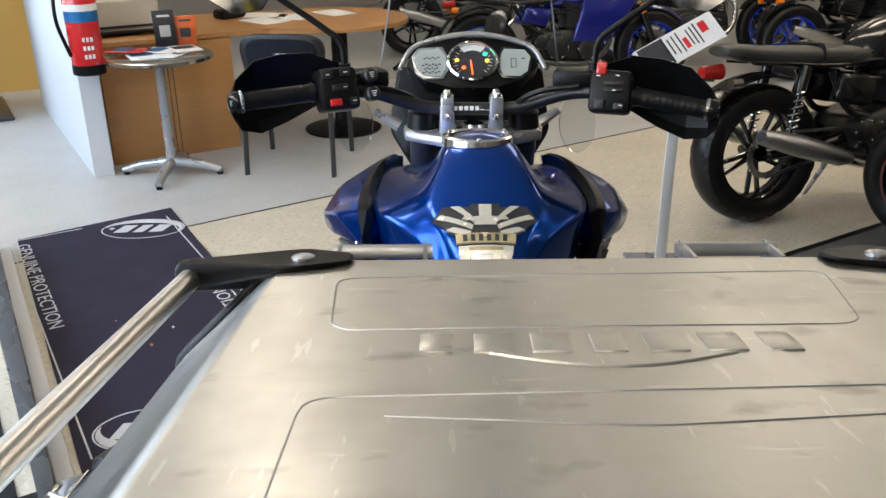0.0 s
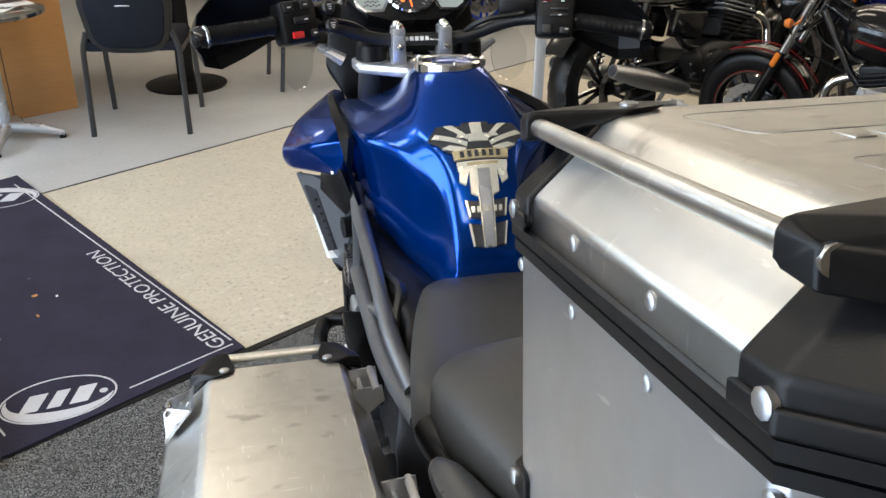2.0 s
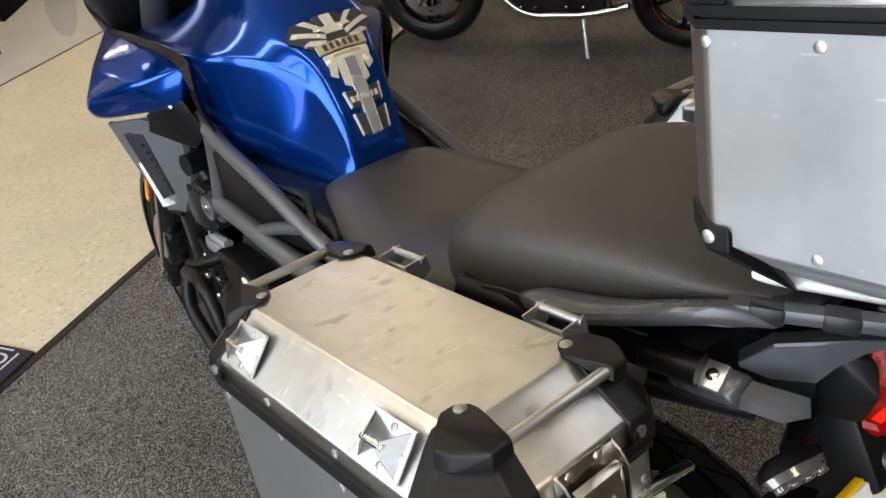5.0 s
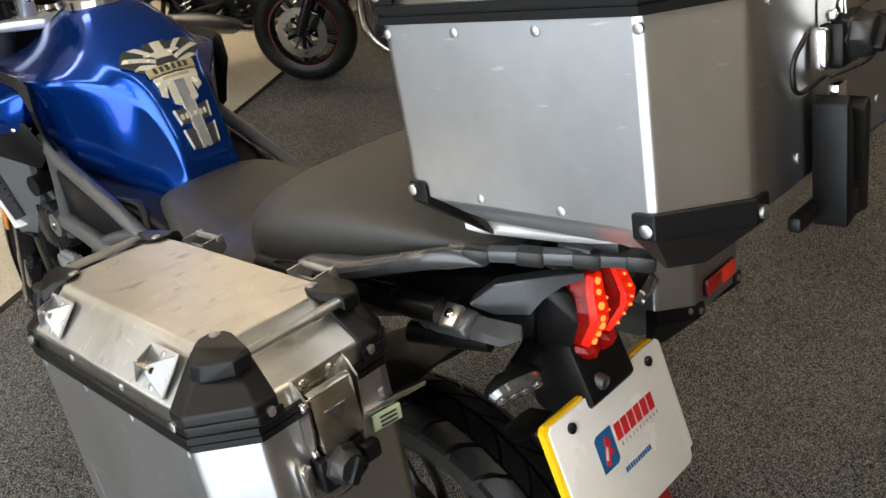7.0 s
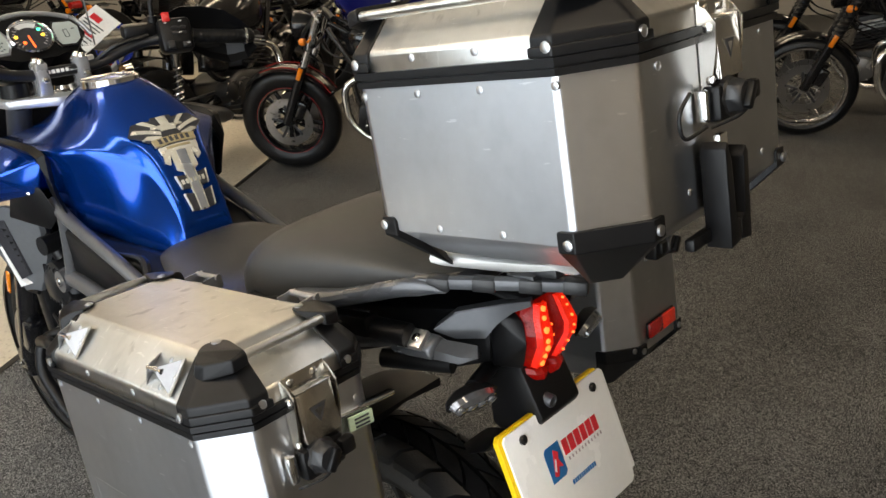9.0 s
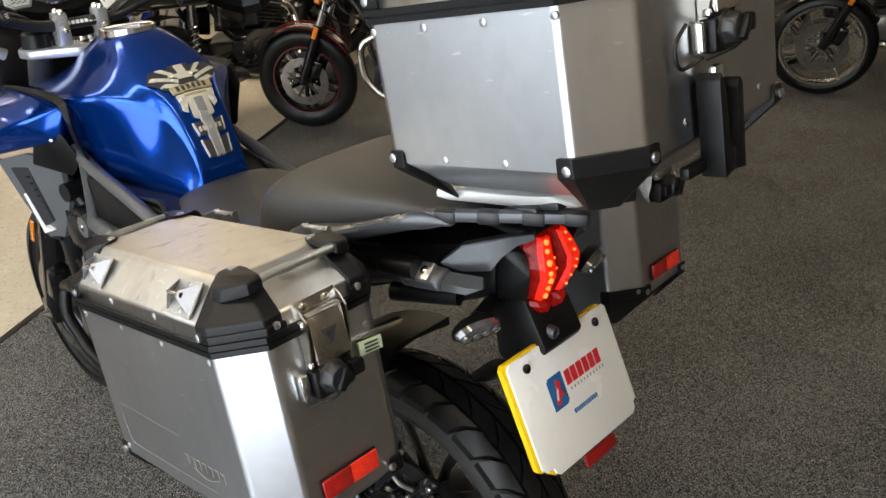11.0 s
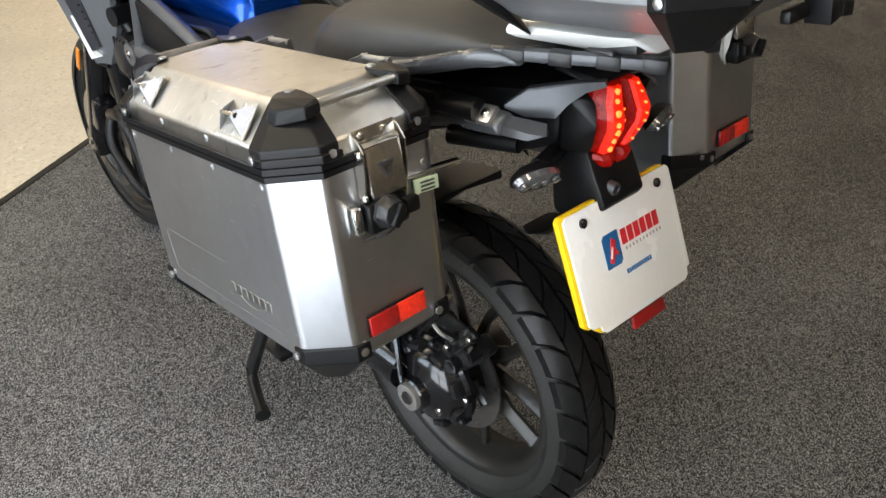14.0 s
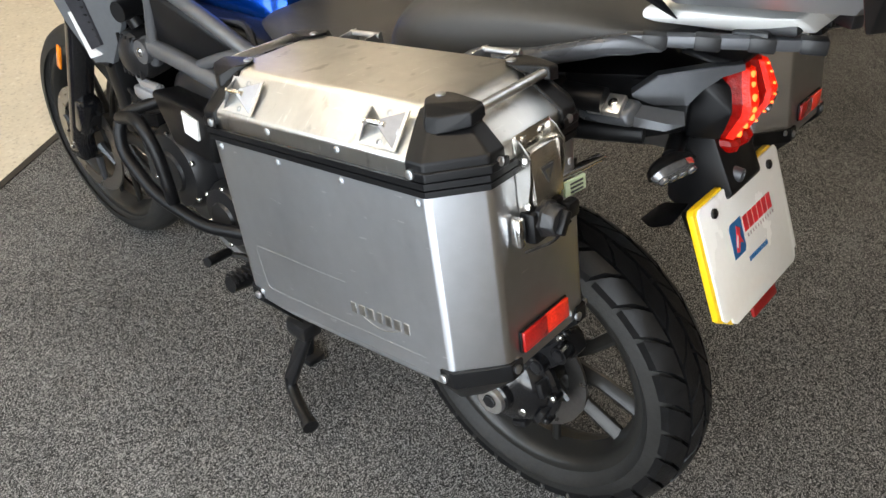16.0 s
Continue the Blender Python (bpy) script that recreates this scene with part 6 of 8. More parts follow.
def hinge(c, p, out):
    """A folded steel bracket with a cross pin, on the edge of the lid."""
    p, out = Vector(p), Vector(out)
    ax = Vector((0, 1, 0)) if abs(out.x) > 0.5 else Vector((1, 0, 0))
    bm = B()
    for s in (-1, 1):
        o = p + ax * 0.024 * s
        pts = [o - out * 0.004 + Vector((0, 0, -0.025)), o + out * 0.022 + Vector((0, 0, -0.006)), o + out * 0.020 + Vector((0, 0, 0.012)), o - out * 0.010 + Vector((0, 0, 0.010))]
        ring_faces(bm, [[q + ax * t for q in pts] for t in (-0.001, 0.001)])
    box(bm, p + Vector((0, 0, -0.012)), (abs(ax.x) * 0.05 + abs(out.x) * 0.004, abs(ax.y) * 0.05 + abs(out.y) * 0.004, 0.026))
    cyl(bm, p + out * 0.014 - ax * 0.028 + Vector((0, 0, 0.008)), p + out * 0.014 + ax * 0.028 + Vector((0, 0, 0.008)), 0.004, 10)
    part("hinge_bracket", bm, ALU, c, "folded bright steel bracket with a cross pin")


def lashing_lug(c, p, n, s):
    """A square lashing lug on the sloping face of the lid, its sides folded up to a cross pin; n is the face's normal."""
    p, n = Vector(p), Vector(n).normalized()
    ax = Vector((0, 1, 0))
    dn = n.cross(ax).normalized() * s

    def at(a, b, h):
        return p + ax * a + dn * b + n * h
    bm = B()
    ring_faces(bm, [[at(-0.029, -0.022, h), at(0.029, -0.022, h), at(0.029, 0.022, h), at(-0.029, 0.022, h)] for h in (0.0, 0.0016)])
    lug = part("lashing_lug", bm, ALU_TOP, c, "bright steel lashing lug with a cross pin")
    for sg in (-1, 1):  # ears that lean in towards the pin
        bm = B()
        pts = [at(sg * 0.025, -0.020, 0.001), at(sg * 0.011, -0.004, 0.017), at(sg * 0.011, 0.004, 0.017), at(sg * 0.025, 0.020, 0.001)]
        ring_faces(bm, [pts, [q - ax * sg * 0.0014 for q in pts]])
        part("lug_ear", bm, DULLSTEEL, lug)
    bm = B()
    cyl(bm, at(-0.015, 0, 0.0135), at(0.015, 0, 0.0135), 0.0034, 12)
    part("lug_pin", bm, STEEL, lug)
    bolts("bolt", [(at(a, b, 0.0015), n) for a, b in ((-0.004, -0.016), (-0.004, 0.016), (0.024, 0.002), (-0.024, -0.002))], lug, ALU, 0.0036, 0.0018)


def latch(c, x, u, w, out, side):
    """Over-centre latch: a steel channel with ears, a folded cover, and a round black lock on a block below."""
    o = Vector(out).y
    bm = B()
    box(bm, (x, u + o * 0.002, w - 0.012), (0.060, 0.003, 0.120), 0.001)
    for dx in (-0.030, 0.030):
        prism(bm, [(u, w + 0.046), (u + o * 0.010, w + 0.040), (u + o * 0.020, w + 0.026), (u + o * 0.018, w - 0.002), (u + o * 0.010, w - 0.040), (u, w - 0.066)], "yz", x + dx - 0.0011, x + dx + 0.0011)
    body = part("latch", bm, STEELPLATE, c, "steel latch with a round black lock")
    bm = B()
    box(bm, (x, u + o * 0.0165, w), (0.050, 0.0026, 0.062), 0.001, (o * 4, 0, 0))
    box(bm, (x, u + o * 0.0135, w + 0.031), (0.050, 0.0080, 0.0024), 0.0008, (o * -24, 0, 0))
    for dx in (-0.0238, 0.0238):
        box(bm, (x + dx, u + o * 0.011, w - 0.002), (0.0024, 0.012, 0.056), 0.0008)
    cover = part("latch_cover", bm, STEELPLATE, body)
    tri = [(x - 0.0125, w + 0.009), (x + 0.0125, w + 0.009), (x, w - 0.017)]
    cen = (x, w + 0.0003)
    for k, h, mt, nm in ((1.0, 0.0183, STEEL, "latch_mark"), (0.82, 0.0187, GRAPHITE, "latch_mark_inner"), (0.45, 0.0191, STEEL, "latch_mark_core")):
        bm = B()
        prism(bm, [(cen[0] + (a - cen[0]) * k, cen[1] + (b - cen[1]) * k) for a, b in tri], "xz", u + o * 0.0150, u + o * h)
        part(nm, bm, mt, cover)
    kx, kw = x + side * 0.010, w - 0.050
    bm = B()
    box(bm, (kx - side * 0.004, u + o * 0.011, kw - 0.004), (0.058, 0.022, 0.038), 0.006)
    block = part("lock_block", bm, PLASTIC, body)
    bm = B()
    lathe(bm, [(r, o * h) for r, h in ((0.0215, 0.016), (0.0215, 0.022), (0.0190, 0.024), (0.0170, 0.036), (0.0150, 0.038), (0.001, 0.038))], (kx, u, kw), "y", 8)
    part("lock_barrel", bm, PLASTIC_SOFT, body, "round black lock barrel")
    bm = B()
    box(bm, (kx, u + o * 0.041, kw), (0.011, 0.010, 0.028), 0.003, (0, 35, 0))
    box(bm, (kx - side * 0.028, u + o * 0.030, kw + 0.002), (0.020, 0.014, 0.020), 0.004)
    part("lock_grip", bm, PLASTIC, body)
    bm = B()
    tube(bm, [(kx + side * 0.034, u + o * 0.014, kw - 0.026), (kx + side * 0.012, u + o * 0.036, kw - 0.018), (kx - side * 0.014, u + o * 0.040, kw - 0.004)], 0.0018, 6, 0.008)
    part("lock_strap", bm, RUBBER, body)
    bm = B()
    box(bm, (kx + side * 0.034, u + o * 0.007, kw - 0.004), (0.012, 0.014, 0.034), 0.004)
    part("lock_catch", bm, STEEL, body, "bright steel catch beside the lock")
    bolts("bolt", [((x + dx, u + o * 0.0035, w + 0.040), (0, o, 0)) for dx in (-0.019, 0.014)] + [((x + side * 0.0311, u + o * 0.011, w + dz), (side, 0, 0)) for dz in (0.022, -0.030)], body, STEEL, 0.0048, 0.003)
    return body


def reflector(c, x, u, w, width, s):
    bm = B()
    box(bm, (x, u - 0.001, w), (width + 0.002, 0.003, 0.029), 0.0008)
    base = part("reflector_base", bm, PLASTIC, c)
    for k, dx in enumerate((-width / 4, width / 4)):
        bm = B()
        box(bm, (x + dx, u - 0.004, w), (width / 2 - 0.001, 0.005, 0.026), 0.0012)
        part("reflector", bm, REFLECT_BRIGHT if k else REFLECT, base, "red prismatic reflector")
    return base


def emboss_bars(c, m, width, height, count, arc):
    """A pressed maker's mark as plain raised strokes over a shallow curve."""
    for k in range(count):
        x = -width / 2 + width * (k + 0.5) / count
        bm = B()  # one raised stroke each
        half = width / count * (0.36 if k % 3 else 0.30)
        prism(bm, [(x - half, -height / 2), (x + half * 0.92, -height / 2), (x + half, height / 2), (x - half * 0.92, height / 2)], "xy", -0.0006, 0.0008, 0.0004)
        bmesh.ops.transform(bm, verts=bm.verts, matrix=m)
        part("pressed_stroke", bm, ALU_TOP, c)
    bm = B()
    pts = [(-width * 0.30 + width * 0.6 * t / 10, -height * 0.55 - arc * math.sin(math.pi * t / 10), 0) for t in range(11)]
    tube(bm, pts, 0.0008, 6)
    bmesh.ops.transform(bm, verts=bm.verts, matrix=m)
    part("pressed_mark", bm, ALU_TOP, c)


def pressed_line(c, m, pts, r=0.00036):
    bm = B()
    tube(bm, [m @ Vector(p) for p in round_path([(*p, 0) for p in pts], 0.012, 4)], r, 6)
    part("pressed_line", bm, ALU, c)


# side panniers
for s in (-1, 1):
    xo, xi = -0.460, -0.245
    if s < 0:
        x0, x1, ch, ins, low = xo, xi, (0.047, 0.047, 0.022, 0.022), (0.046, 0.024, 0.052, 0.052), (0.03, 0.01, 0.05, 0.05)
    else:
        x0, x1, ch, ins, low = 0.234, -xo, (0.043, 0.022, 0.047, 0.047), (0.024, 0.046, 0.052, 0.052), (0.01, 0.03, 0.05, 0.05)
    u0, u1, w0, ws, wt = -0.056, 0.402, 0.705, 0.984, 1.062
    c, lr, lo = case("aluminium_pannier", "satin aluminium side pannier with black corner guards" + (" and two lashing lugs" if s < 0 else " and a red reflector"), "pannier", x0, x1, u0, u1, ch, w0, ws, wt, ins, low, "x", (-0.036, 0.382), (0.024, 0.022), "panniers")
    ox = s * 0.460
    rivets_on(c, [((ox, u, 0.974), (s, 0, 0)) for u in (0.003, 0.118, 0.229, 0.342)] + [((ox, u, 1.012), (s, 0, 0)) for u in (0.115, 0.235)] +
              [((s * 0.460, u, 0.758), (s, 0, 0)) for u in (0.006, 0.338)] + [((s * x, u0, 0.760), (0, -1, 0)) for x in (0.40, 0.262)] + [((s * 0.275, u0, 0.955), (0, -1, 0))])
    bolts("bolt", [((s * 0.401, u0 - 0.005, 1.008), (0, -1, 0)), ((s * (0.280 if s < 0 else 0.289), u0 - 0.005, 1.008), (0, -1, 0)), ((s * 0.465, 0.003, 1.008), (s, 0, 0)), ((s * 0.465, 0.343, 1.008), (s, 0, 0))], c, ALU, 0.0056, 0.0026)
    rod(c, (s * 0.408, -0.036, 1.0585), (s * 0.278, -0.036, 1.0585), 0.0054)
    rod(c, (s * 0.408, 0.382, 1.0585), (s * 0.278, 0.382, 1.0585), 0.0054)
    for u in (0.057, 0.285):
        hinge(c, (-0.254 if s < 0 else 0.243, u, 1.050), (-s, 0, 0))
    nrm = (s * 0.046, 0, 0.05)
    for u in (0.054, 0.292):
        lashing_lug(c, (s * 0.4435, u, 1.0415), (s * 0.75, 0, 0.66), s)
    latch(c, s * 0.343, u0 - 0.001, 0.9755, (0, -1, 0), s)
    reflector(c, s * 0.348, u0 - 0.001, 0.780, 0.088, s)
    # outer face: across along -s*u, up along w
    Mo = Matrix(((0, 0, s, s * 0.4599), (s, 0, 0, 0.098), (0, 1, 0, 0.799), (0, 0, 0, 1)))
    emboss_bars(c, Mo, 0.104, 0.015, 7, 0.009)
    Ml = Matrix(((0, 0, s, s * 0.4599), (s, 0, 0, 0.17), (0, 1, 0, 0.80), (0, 0, 0, 1)))
    pressed_line(c, Ml, [(s * 0.14, 0.035), (s * 0.155, 0.035), (s * 0.150, -0.03), (s * 0.02, -0.032), (s * -0.14, -0.032)])
    pressed_line(c, Ml, [(s * 0.14, 0.035), (s * 0.02, 0.033), (s * -0.02, 0.033)])
    bolts("bolt", [((s * 0.405, u0 - 0.0045, 0.752), (0, -1, 0)), ((s * 0.283, u0 - 0.0045, 0.752), (0, -1, 0)), ((s * 0.4645, 0.001, 0.752), (s, 0, 0)), ((s * 0.4645, 0.345, 0.752), (s, 0, 0))], c, ALU, 0.0056, 0.0026)
    if s > 0:  # this one hangs further out and back
        c.matrix_world = c.matrix_world @ Matrix.Translation((0.031, -0.022, 0.012))

# green pull tab and its holder beside the latch
bm = B()
box(bm, rk(-0.281, -0.064, 0.930), (0.034, 0.004, 0.018), 0.001, (-9.2, 0, -8))
tab = solid("pull_tag", bm, mat("pale_green_tag", (0.45, 0.55, 0.38), 0.5, vary=0.1), BIKE, "pale green tag on the pannier latch", "tag")
bm = B()
box(bm, rk(-0.266, -0.060, 0.944), (0.080, 0.012, 0.006), 0.002, (-9.2, 0, -8))
ORG[tab.name] = Vector()
part("tag_holder", bm, STEEL, tab)
bm = B()
for k in range(3):
    box(bm, rk(-0.281, -0.0672, 0.935 - 0.005 * k), (0.020, 0.001, 0.0020), 0, (-9.2, 0, -8))
part("tag_marking", bm, INK, tab)

# top box
X0, X1, U0, U1, W0, WS, WT = -0.188, 0.225, -0.390, -0.030, 1.097, 1.306, 1.388
c, lr, lo = case("aluminium_top_box", "satin aluminium top box with black corner guards", "top box", X0, X1, U0, U1, (0.055, 0.038, 0.038, 0.055), W0, WS, WT, (0.048, 0.048, 0.045, 0.034), (0.05, 0.05, 0.05, 0.05), "u", (X0 + 0.006, X1 - 0.006), (0.026, 0.036))
rivets_on(c, [((X0, u, 1.296), (-1, 0, 0)) for u in (-0.071, -0.155, -0.243, -0.335)] + [((X0, u, 1.145), (-1, 0, 0)) for u in (-0.155, -0.246)] + [((X0, u, 1.334), (-1, 0, 0)) for u in (-0.155, -0.243)] +
          [((x, U0, 1.296), (0, -1, 0)) for x in (-0.10, 0.13)] + [((x, U0, 1.160), (0, -1, 0)) for x in (-0.055, 0.12)] + [((X1, u, 1.296), (1, 0, 0)) for u in (-0.071, -0.2, -0.335)])
bolts("bolt", [((X0 - 0.005, u, w), (-1, 0, 0)) for u, w in ((-0.070, 1.332), (-0.333, 1.332), (-0.070, 1.146), (-0.331, 1.142))] + [((x, U0 - 0.005, w), (0, -1, 0)) for x, w in ((-0.128, 1.332), (-0.128, 1.142), (0.168, 1.142), (0.168, 1.332))], c, ALU, 0.0058, 0.0026)
for x, s in ((X0 + 0.006, -1), (X1 - 0.006, 1)):
    rod(c, (x, -0.345, WT - 0.0055), (x, -0.070, WT - 0.0055), 0.0056)
for x in (-0.089, 0.105):
    hinge(c, (x, U1 - 0.010, WT - 0.014), (0, 1, 0))
body = latch(c, 0.012, U0 - 0.001, 1.297, (0, -1, 0), -1)
bm = B()
for sg in (-1, 1):  # one moulded loop
    prism(bm, [(-0.012 + sg * 0.0001, 1.098), (-0.012 + sg * 0.024, 1.094), (-0.012 + sg * 0.026, 1.188 if sg > 0 else 1.200), (-0.012 + sg * 0.020, 1.196 if sg > 0 else 1.208), (-0.012 + sg * 0.012, 1.186), (-0.012 + sg * 0.012, 1.124), (-0.012 + sg * 0.0001, 1.122)], "xz", U0 - 0.032, U0 - 0.003, 0.002)
box(bm, (-0.050, U0 - 0.004, 1.108), (0.05, 0.012, 0.014), 0.003)
part("carry_handle", bm, PLASTIC, c, "black plastic catch on the box")
bm = B()
box(bm, (-0.012, U0 - 0.014, 1.165), (0.020, 0.010, 0.095), 0.003)
part("catch_rod", bm, STEEL, c)
bm = B()
tube(bm, [(-0.042, U0 - 0.016, 1.225), (-0.075, U0 - 0.006, 1.215), (-0.08, U0 - 0.006, 1.245), (-0.06, U0 - 0.01, 1.262)], 0.0022, 8, 0.015)
part("key_cord", bm, RUBBER, c)
ML = Matrix(((1, 0, 0, 0.006), (0, 1, 0, -0.192), (0, 0, 1, WT + 0.0001), (0, 0, 0, 1)))
emboss_bars(c, ML, 0.150, 0.019, 7, 0.013)
pressed_line(c, ML, [(-0.05, 0.092), (-0.112, 0.090), (-0.106, 0.016), (0.0, 0.019), (0.106, 0.020), (0.124, 0.098), (-0.05, 0.092)])
pressed_line(c, ML, [(-0.107, -0.16), (-0.107, -0.048), (-0.05, -0.046), (0.10, -0.040), (0.107, -0.16)])
pressed_line(c, ML, [(-0.080, -0.062), (-0.04, -0.066), (0.0, -0.070), (0.04, -0.066), (0.080, -0.062)])

# ---- the other motorcycles of the showroom ----
def show_bike(name, label, m, wheel_kind="cast", rim=None, stripe=None, tank=GLOSS, accent=None, sport=False, retro=False, k=1.0, tread=0):
    """A parked motorcycle; y is its heading, the origin lies under its rear axle."""
    T = thing(name, m, label, "motorcycle", "parked showroom motorcycles")
    rim = rim or GLOSS
    R, wb = 0.32 * k, 1.42 * k

    def S(*p):
        return tuple(v * k for v in p)

    def plain_wheel(nm, c, width):
        w = new(nm)
        w.parent = T
        ORG[w.name] = Vector()
        w2 = width / 2
        rim_r = R * (0.78 if wheel_kind == "spoked" else 0.66)
        part("tyre", tyre_mesh(c, R, width, rim_r, 0, 56), RUBBER, w)
        if tread:
            for q in range(tread):
                a = 2 * math.pi * q / tread
                for s in (-1, 1):
                    bm = B()
                    box(bm, (s * w2 * 0.78, 0, R - 0.025 * k), (w2 * 0.34, 0.034 * k, 0.012 * k), 0.004, (0, s * 38, 0))
                    bmesh.ops.rotate(bm, verts=bm.verts, cent=(0, 0, 0), matrix=Matrix.Rotation(a + s * 0.03, 3, "X"))
                    bmesh.ops.translate(bm, verts=bm.verts, vec=c)
                    part("tread_block", bm, RUBBER, w)
        bm = B()
        lathe(bm, [(rim_r + 0.006, -w2 * 0.72), (rim_r - 0.010, -w2 * 0.70), (rim_r - 0.022, -w2 * 0.3), (rim_r - 0.022, w2 * 0.3), (rim_r - 0.010, w2 * 0.70), (rim_r + 0.006, w2 * 0.72)], c, "x", 56, closed=True)
        part("rim", bm, rim, w)
        if stripe:
            for s in (-1, 1):
                bm = B()
                lathe(bm, [(rim_r - 0.001, s * w2 * 0.735), (rim_r + 0.001, s * w2 * 0.74), (rim_r + 0.001, s * w2 * 0.75), (rim_r - 0.002, s * w2 * 0.745)], c, "x", 56, closed=True)
                part("rim_stripe", bm, stripe, w)
        bm = B()
        lathe(bm, [(0.001, -0.055), (0.035, -0.055), (0.045, -0.02), (0.045, 0.02), (0.035, 0.055), (0.001, 0.055)], c, "x", 20)
        part("hub", bm, rim if wheel_kind == "cast" else STEEL, w)
        n = 10 if wheel_kind == "cast" else 32
        for q in range(n):
            a = 2 * math.pi * q / n
            b = a + ((0.35 if q % 4 < 2 else -0.35) if wheel_kind == "spoked" else (0.16 if q % 2 else -0.16))
            bm = B()
            e, d = Vector((0, math.cos(a), math.sin(a))), Vector((0, math.cos(b), math.sin(b)))
            off = Vector(((0.03 if q % 2 else -0.03) if wheel_kind == "spoked" else 0, 0, 0))
            tube(bm, [Vector(c) + e * 0.035 + off, Vector(c) + d * (rim_r - 0.012)], 0.0018 if wheel_kind == "spoked" else 0.013, 6)
            part("spoke", bm, CHROME if wheel_kind == "spoked" else rim, w)
        return w, rim_r

    rear, front = S(0, 0, 0.32), S(0, 1.42, 0.32)
    w, rim_r = plain_wheel("rear_wheel", rear, 0.15 * k)
    plain_wheel("front_wheel", front, 0.115 * k)
    for s in (-1, 1):
        bm = B()
        c = (s * 0.062 * k, front[1], front[2])
        lathe(bm, [(0.15 * k, -0.0025), (0.15 * k, 0.0025), (0.10 * k, 0.0025), (0.10 * k, -0.0025)], c, "x", 48, closed=True)
        disc = part("brake_disc", bm, DISC, T, "drilled steel brake disc")
        for q in range(5):
            a = 2 * math.pi * q / 5
            bm = B()
            tube(bm, [Vector(c) + Vector((0, 0.03 * math.cos(a), 0.03 * math.sin(a))), Vector(c) + Vector((0, 0.11 * k * math.cos(a + 0.2), 0.11 * k * math.sin(a + 0.2)))], 0.008, 6)
            part("disc_arm", bm, GRAPHITE, disc)
        bolts("bolt", [((c[0] + s * 0.003, c[1] + 0.075 * k * math.cos(a), c[2] + 0.075 * k * math.sin(a)), (s, 0, 0)) for a in (radians(36 * q) for q in range(10))], disc, STEEL, 0.005, 0.004)
        bm = B()
        box(bm, S(s * 0.075, 1.33, 0.40), S(0.045, 0.06, 0.11), 0.012, (24, 0, 0))
        part("brake_caliper", bm, GLOSS, T)
        bm = B()
        x = s * 0.10
        cyl(bm, S(x, 1.42, 0.33), S(x, 1.27, 0.68), 0.028 * k, 16)
        part("fork_slider", bm, GLOSS, T)
        bm = B()
        if retro:
            cyl(bm, S(x, 1.275, 0.66), S(x, 1.14, 0.98), 0.030 * k, 16)
            for q in range(9):
                f = q / 9
                lathe(bm, [(0.028 * k, -0.008), (0.037 * k, 0.0), (0.028 * k, 0.008)], S(x, 1.27 - 0.10 * f, 0.68 + 0.24 * f), "z", 16)
            part("fork_gaiter", bm, RUBBER, T, "ribbed rubber fork gaiter")
        else:
            cyl(bm, S(x, 1.275, 0.66), S(x, 1.14, 0.98), 0.024 * k, 16)
            part("fork_tube", bm, CHROME if not sport else GOLD, T)
        bm = B()
        box(bm, S(x + s * 0.032, 1.29, 0.64), S(0.008, 0.028, 0.075), 0.003, (24, 0, 0))
        part("amber_reflector", bm, ORANGE, T, "amber fork reflector")
    # front mudguard
    bm = B()
    rings = []
    for q in range(12):
        a = radians(40 + 10 * q)
        rr = R + 0.025 * k
        rings.append([(x, front[1] + (rr - (abs(x) / (0.07 * k)) ** 2 * 0.025 * k) * math.cos(a), front[2] + (rr - (abs(x) / (0.07 * k)) ** 2 * 0.025 * k) * math.sin(a)) for x in (-0.07 * k, -0.045 * k, 0, 0.045 * k, 0.07 * k)] +
                     [(x, front[1] + (rr - 0.004 - (abs(x) / (0.07 * k)) ** 2 * 0.025 * k) * math.cos(a), front[2] + (rr - 0.004 - (abs(x) / (0.07 * k)) ** 2 * 0.025 * k) * math.sin(a)) for x in (0.068 * k, 0, -0.068 * k)])
    ring_faces(bm, rings)
    guard_ = part("front_mudguard", bm, tank, T, sharp=60)
    if accent:
        for s in (-1, 1):
            bm = B()
            tube(bm, [S(s * 0.060, 1.42 + 0.335 * math.cos(radians(a)), 0.325 + 0.335 * math.sin(radians(a))) for a in range(65, 150, 12)], 0.006, 6, squash=0.5)
            part("accent_stripe", bm, accent, guard_)
    # engine
    bm = B()
    hull(bm, [S(s * x, y, z) for s in (-1, 1) for x, y, z in ((0.16, 0.42, 0.26), (0.17, 0.45, 0.46), (0.15, 0.60, 0.50), (0.15, 0.95, 0.46), (0.14, 0.98, 0.28), (0.12, 0.7, 0.20))], 0.02)
    eng = part("engine", bm, ENGINE, T, "black engine with machined covers")
    for q in range(8):
        bm = B()
        box(bm, S(0, 0.80 - 0.006 * q, 0.50 + 0.024 * q), S(0.30, 0.25, 0.010), 0.003, (-14, 0, 0))
        part("cooling_fin", bm, SILVER if q in (5, 6, 7) and retro else ENGINE, eng)
    bm = B()
    box(bm, S(0, 0.78, 0.59), S(0.24, 0.20, 0.22), 0.02, (-14, 0, 0))
    part("cylinder", bm, ENGINE, eng)
